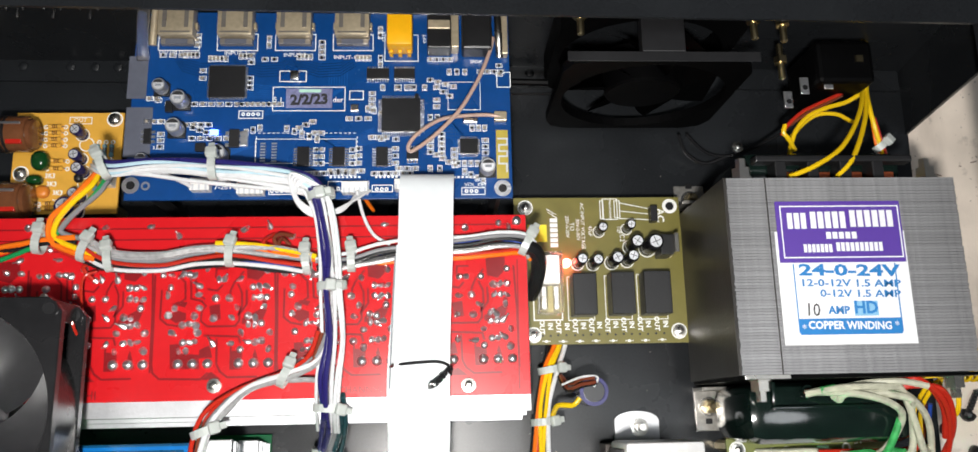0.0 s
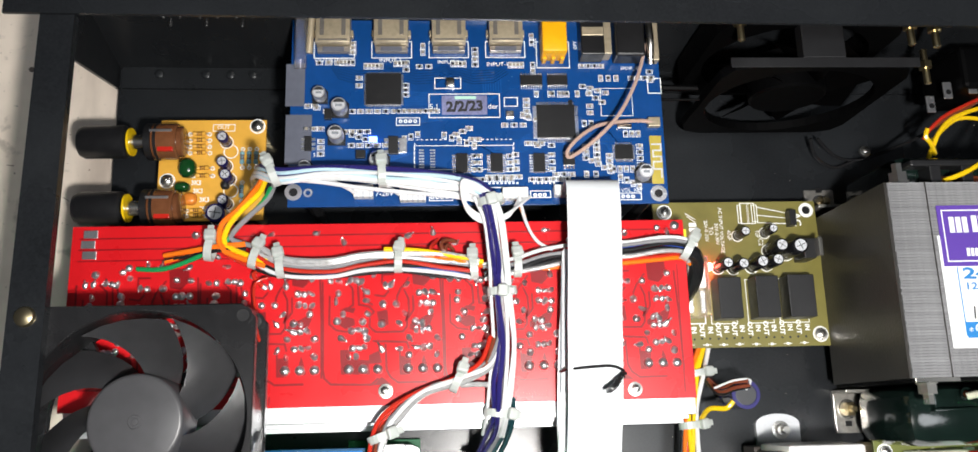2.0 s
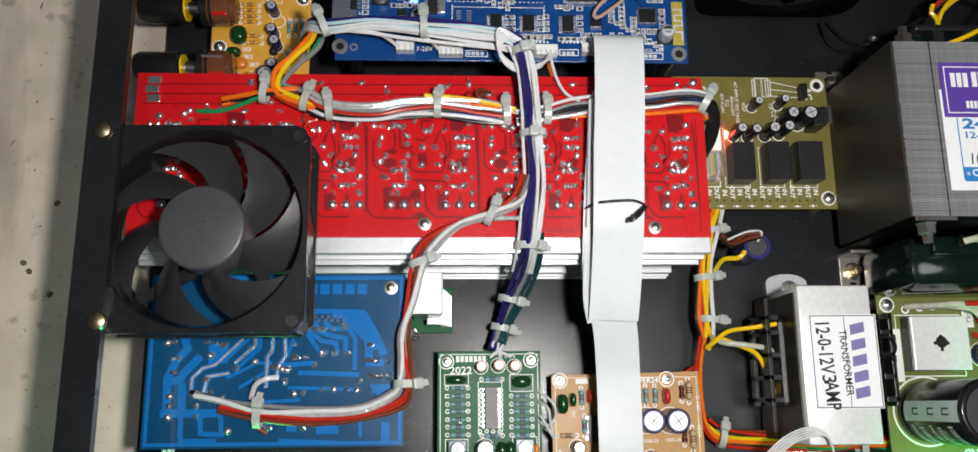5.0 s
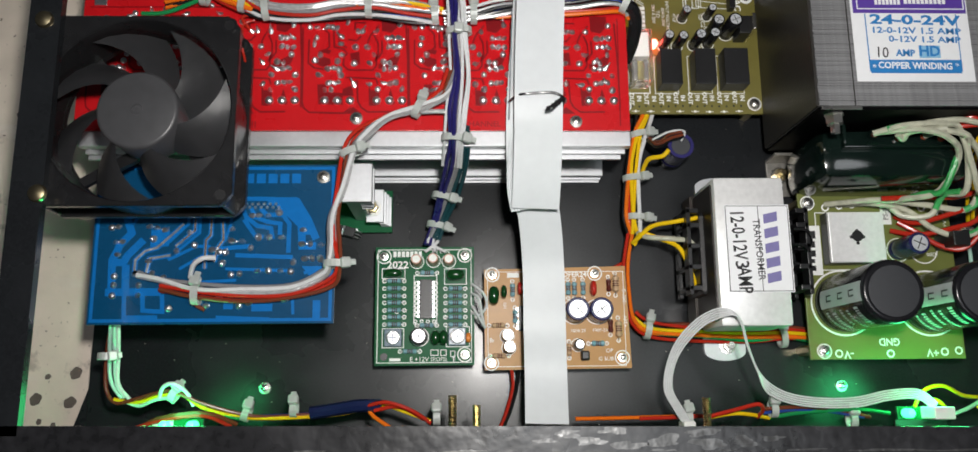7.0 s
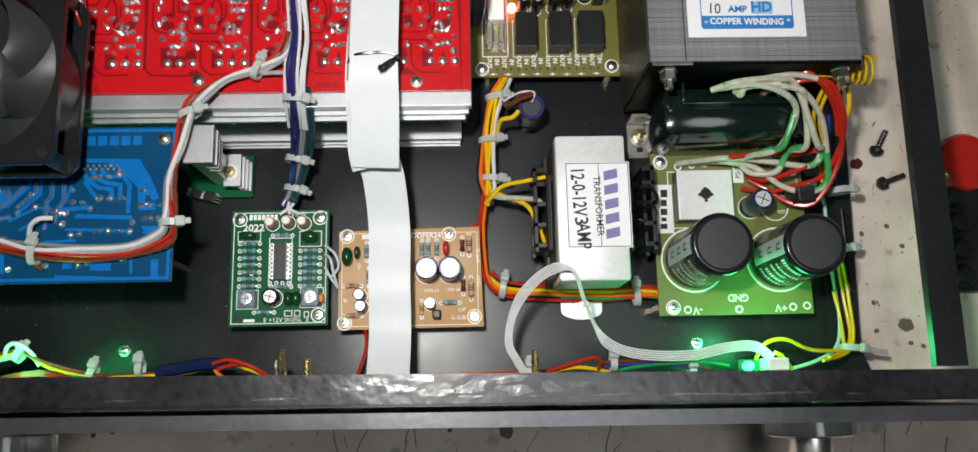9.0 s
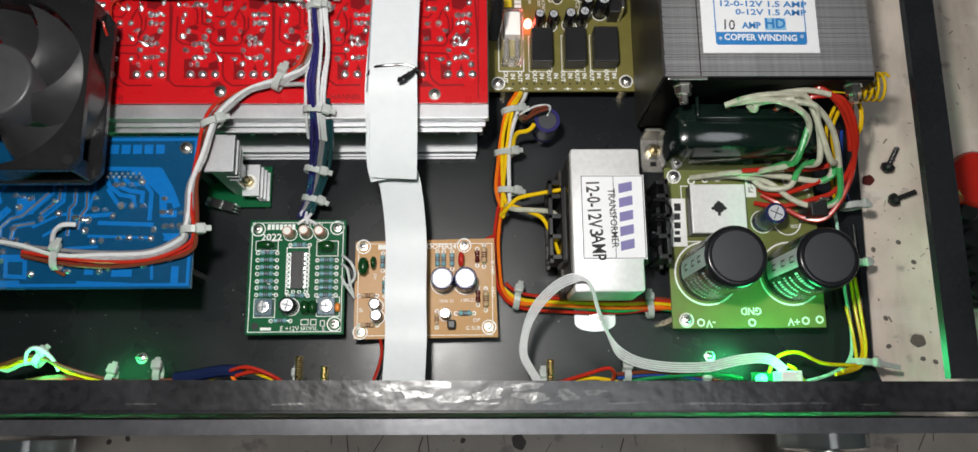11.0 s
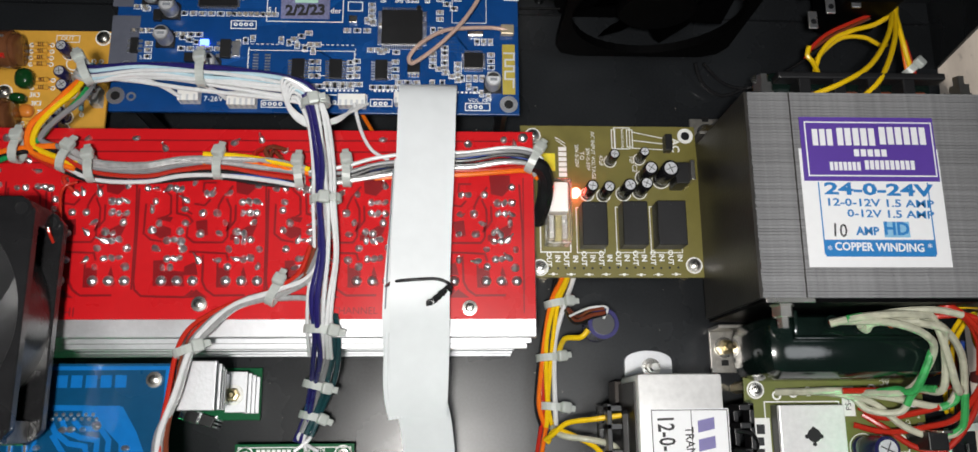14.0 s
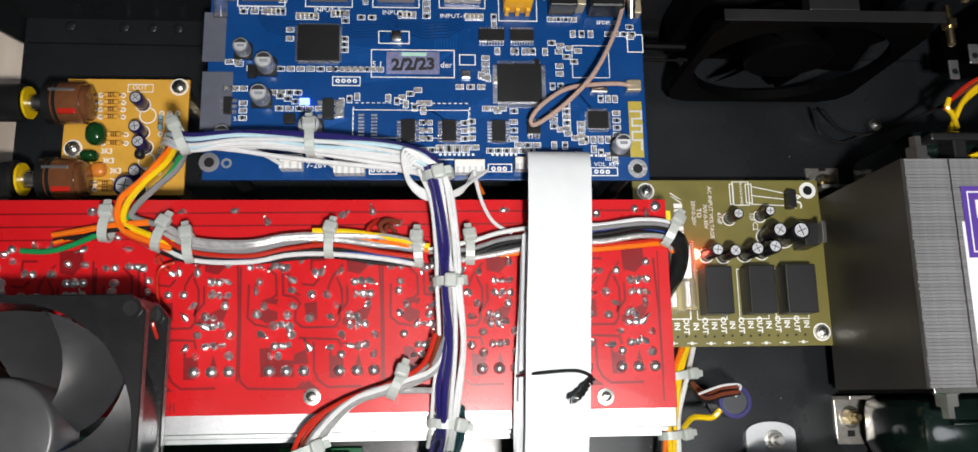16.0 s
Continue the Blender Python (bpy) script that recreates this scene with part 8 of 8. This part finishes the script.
for x, y, z in ((-46, -111, 71), (61, -113, 67), (-36, -115, 66)):
    st = thing("threaded_stud", x, -131, z, "brass-coloured threaded stud reaching in from the front panel", "bolt", "studs")
    m = Matrix.Translation((x, y, z)) @ Matrix.Rotation(radians(90), 4, "X")
    bm = lathe(bmesh.new(), [(1.9 if i % 2 else 1.5, (131.5 + y) * i / 40) for i in range(41)], seg=10)
    bmesh.ops.transform(bm, matrix=m, verts=bm.verts[:])
    bmesh.ops.recalc_face_normals(bm, faces=bm.faces[:])
    part("thread", bm, BRASS, st)
for x, y in [(-139.5, -106.8), (149.5, -108.4)] + [(151.7, 129.9)]:
    sc = thing("floor_screw", x, y, 0, "small bright screw in the black chassis floor", "screw", "floor screws")
    put("screw_head", SCREW_BIG, sc, x, y, 0)

# ---- things round the chassis ----
rnd = random.Random(2)


def splash(name, x, y, r, material, z=-10, label="", category="stain"):
    """A low rounded blot with a softly uneven rim."""
    n, ph = 30, rnd.uniform(0, 6.28)
    reach = [r * 0.9 * (1 + 0.1 * math.sin(2 * 2 * math.pi * i / n + ph) + 0.06 * math.sin(5 * 2 * math.pi * i / n + 2 * ph)) for i in range(n)]
    pts = [(x + d * math.cos(2 * math.pi * i / n), y + d * math.sin(2 * math.pi * i / n)) for i, d in enumerate(reach)]
    return tagged(part(name, plate(bmesh.new(), pts, z, z + 0.15), material), label, category, "table stains")


for x, y, r in [(*q, 3.3) for q in [(-236.9, -98.4), (-255.8, -111.2), (-238.7, -112.9)]] + [(*q, 1.6) for q in [(-250.7, -100.1), (-253.2, -122.2), (-246.0, -124.1), (-264.1, -111.1)]] + [(*q, 4.2) for q in [(264.7, -100.7), (51.3, -150.4)]] + [(*q, 1.5) for q in [(240.8, -61.6), (248.7, -88.6), (248.6, -103.5), (260.3, -47.3), (267.5, -58.3), (246.1, -51.3), (22.6, -149.4), (-156.8, -148.1), (-147.5, -146.6), (272.7, -111.9), (266.2, -110.2)]] + [(*q, 1.7) for q in [(-278.4, 38.6), (-277.3, -8.0), (-288.7, 3.5), (-291.9, 7.9), (-274.0, 180.0)]]:
    splash("burn_mark", x, y, r, STAIN, label="dark burn mark on the beige table top")
bm = bmesh.new()
for k in range(60):
    x, y = rnd.uniform(-60, 300), rnd.uniform(-220, -150)
    a, L = rnd.gauss(1.4, 0.35), rnd.uniform(4, 22)
    strip(bm, ([(x, y), (x + L * 0.5 * math.cos(a + 0.1), y + L * 0.5 * math.sin(a + 0.1)), (x + L * math.cos(a), y + L * math.sin(a))], -9.98 + k * 0.001), rnd.uniform(0.2, 0.7), 0.03)
for k in range(150):
    s = rnd.choice((-1, 1, 1))
    x, y = s * rnd.uniform(235, 320), rnd.uniform(-120, 150)
    a, L = rnd.uniform(0, 3.1), rnd.choice((0.4, 0.6, 0.9, 1.5, 3.5))
    strip(bm, ([(x, y), (x + L * math.cos(a), y + L * math.sin(a))], -9.98 + k * 0.001), rnd.uniform(0.3, 0.9), 0.03)
tagged(part("table_scratches", bm, SCRATCH), "thin brown scratches and specks on the table", "scratches", kind="stuff")
for (x, y), a in zip([(259.2, -3.2), (262.1, -23.2)], (60, 20)):
    sc = thing("loose_screw", x, y, -10, "loose black self-tapping screw lying on the table", "screw", "loose screws")
    m = Matrix.Translation((x, y, -7)) @ Matrix.Rotation(radians(a), 4, "Z") @ Matrix.Rotation(radians(90), 4, "Y")
    bm = lathe(bmesh.new(), [(1.7 if i % 2 else 1.2, -2 + i * 0.9) for i in range(14)] + [(0.2, 11)], seg=10)
    bmesh.ops.transform(bm, matrix=m, verts=bm.verts[:])
    part("thread", bm, BLACK_PLASTIC, sc)
    bm = lathe(bmesh.new(), [(1.5, -6), (3.4, -4.5), (3.8, -3), (3.8, -2)], seg=14)
    bmesh.ops.transform(bm, matrix=m, verts=bm.verts[:])
    bmesh.ops.recalc_face_normals(bm, faces=bm.faces[:])
    part("head", bm, BLACK_PLASTIC, sc)
splash("resin_drop", 247.5, -12.2, 3.6, RES_BROWN, -10, "dark red resin drop on the table", "stain")
x, y = 297.2, -16.7
rl = thing("red_lid", x, y, -10, "round red plastic lid lying on the table", "lid")
part("lid_body", lathe(bmesh.new(), [(15, -10), (15.5, -8), (15.5, 8), (14, 10), (0.1, 10.5)], x, y, 32), RED_FILM, rl, smooth=True)
x, y = 292.4, -54.5
bk = thing("terminal_strip", x, y, -10, "black terminal strip with round posts on the table", "connector")
part("strip_body", B(x - 8, x + 22, y - 30, y + 30, -10, 0, 1), BLACK_PLASTIC, bk)
for k in range(4):
    part("post", lathe(bmesh.new(), [(5.5, 0), (5.5, 6), (4.5, 7), (2, 7.2)], x - 1, y - 22 + k * 14, 18), BLACK_PLASTIC, bk, smooth=True)
for (x, y), w in zip([(185.3, -150.9), (-167.9, -146.9)], (20, 18)):
    kn = None
    m = Matrix.Translation((x, -145, 45)) @ Matrix.Rotation(radians(90), 4, "X")
    for nm, prof, mt in (("knob", [(w, 0), (w, 7), (w * 0.9, 8)], KNOB_CLEAR), ("knob_grip", [(w * 0.5, 8.1), (w * 0.48, 24), (w * 0.4, 26)], STEEL)):
        bm = lathe(bmesh.new(), prof, seg=32)
        bmesh.ops.transform(bm, matrix=m, verts=bm.verts[:])
        bmesh.ops.recalc_face_normals(bm, faces=bm.faces[:])
        kn = part(nm, bm, mt, kn or chassis, "smoky clear round knob", True)
# rods beside the decoder board
rd = thing("panel_spacer", 40, 140, 30, "dark threaded spacer rods behind the decoder board", "rod")
part("rod", tube(bmesh.new(), [(31.4, 141.4, 58), (47.3, 141.1, 58)], 1.6), UNLIT_BLACK, rd)
part("rod", tube(bmesh.new(), [(31.4, 136.6, 56), (48.5, 136.6, 56)], 0.6), UNLIT_BLACK, rd)

for x, y, z in [(-185.8, 168.0, 60), (-178.7, 168.0, 60), (-170.0, 168.0, 60), (-162.8, 168.0, 60), (-154.6, 168.0, 60), (-147.4, 168.0, 60), (-185.1, 167.4, 52), (-169.5, 167.4, 52), (-153.8, 167.5, 52)]:
    rv = thing("panel_screw", x, 174.5, z, "small black screw tip through the rear panel", "screw", "rear panel screw tips")
    m = Matrix.Translation((x, 176.2, z)) @ Matrix.Rotation(radians(90), 4, "X")
    bm = lathe(bmesh.new(), [(0.9, 0), (0.9, 2.2), (0.5, 3.0), (0.05, 3.2)], seg=8)
    bmesh.ops.transform(bm, matrix=m, verts=bm.verts[:])
    part("screw_tip", bm, BLACK_PLASTIC, rv, smooth=True)

# dust and flecks on the black floor
rnd = random.Random(31)
bm = bmesh.new()
for k in range(140):
    x, y, r_ = rnd.uniform(-220, 230), rnd.uniform(-118, 150), rnd.uniform(0.06, 0.2)
    box(bm, x - r_, x + r_ * rnd.uniform(0.5, 2.5), y - r_, y + r_ * rnd.uniform(0.5, 2), 0, 0.12 + k * 0.0005)
tagged(part("dust_flecks", bm, SMD_GREY), "pale dust flecks scattered on the black chassis floor", "dust", kind="stuff")
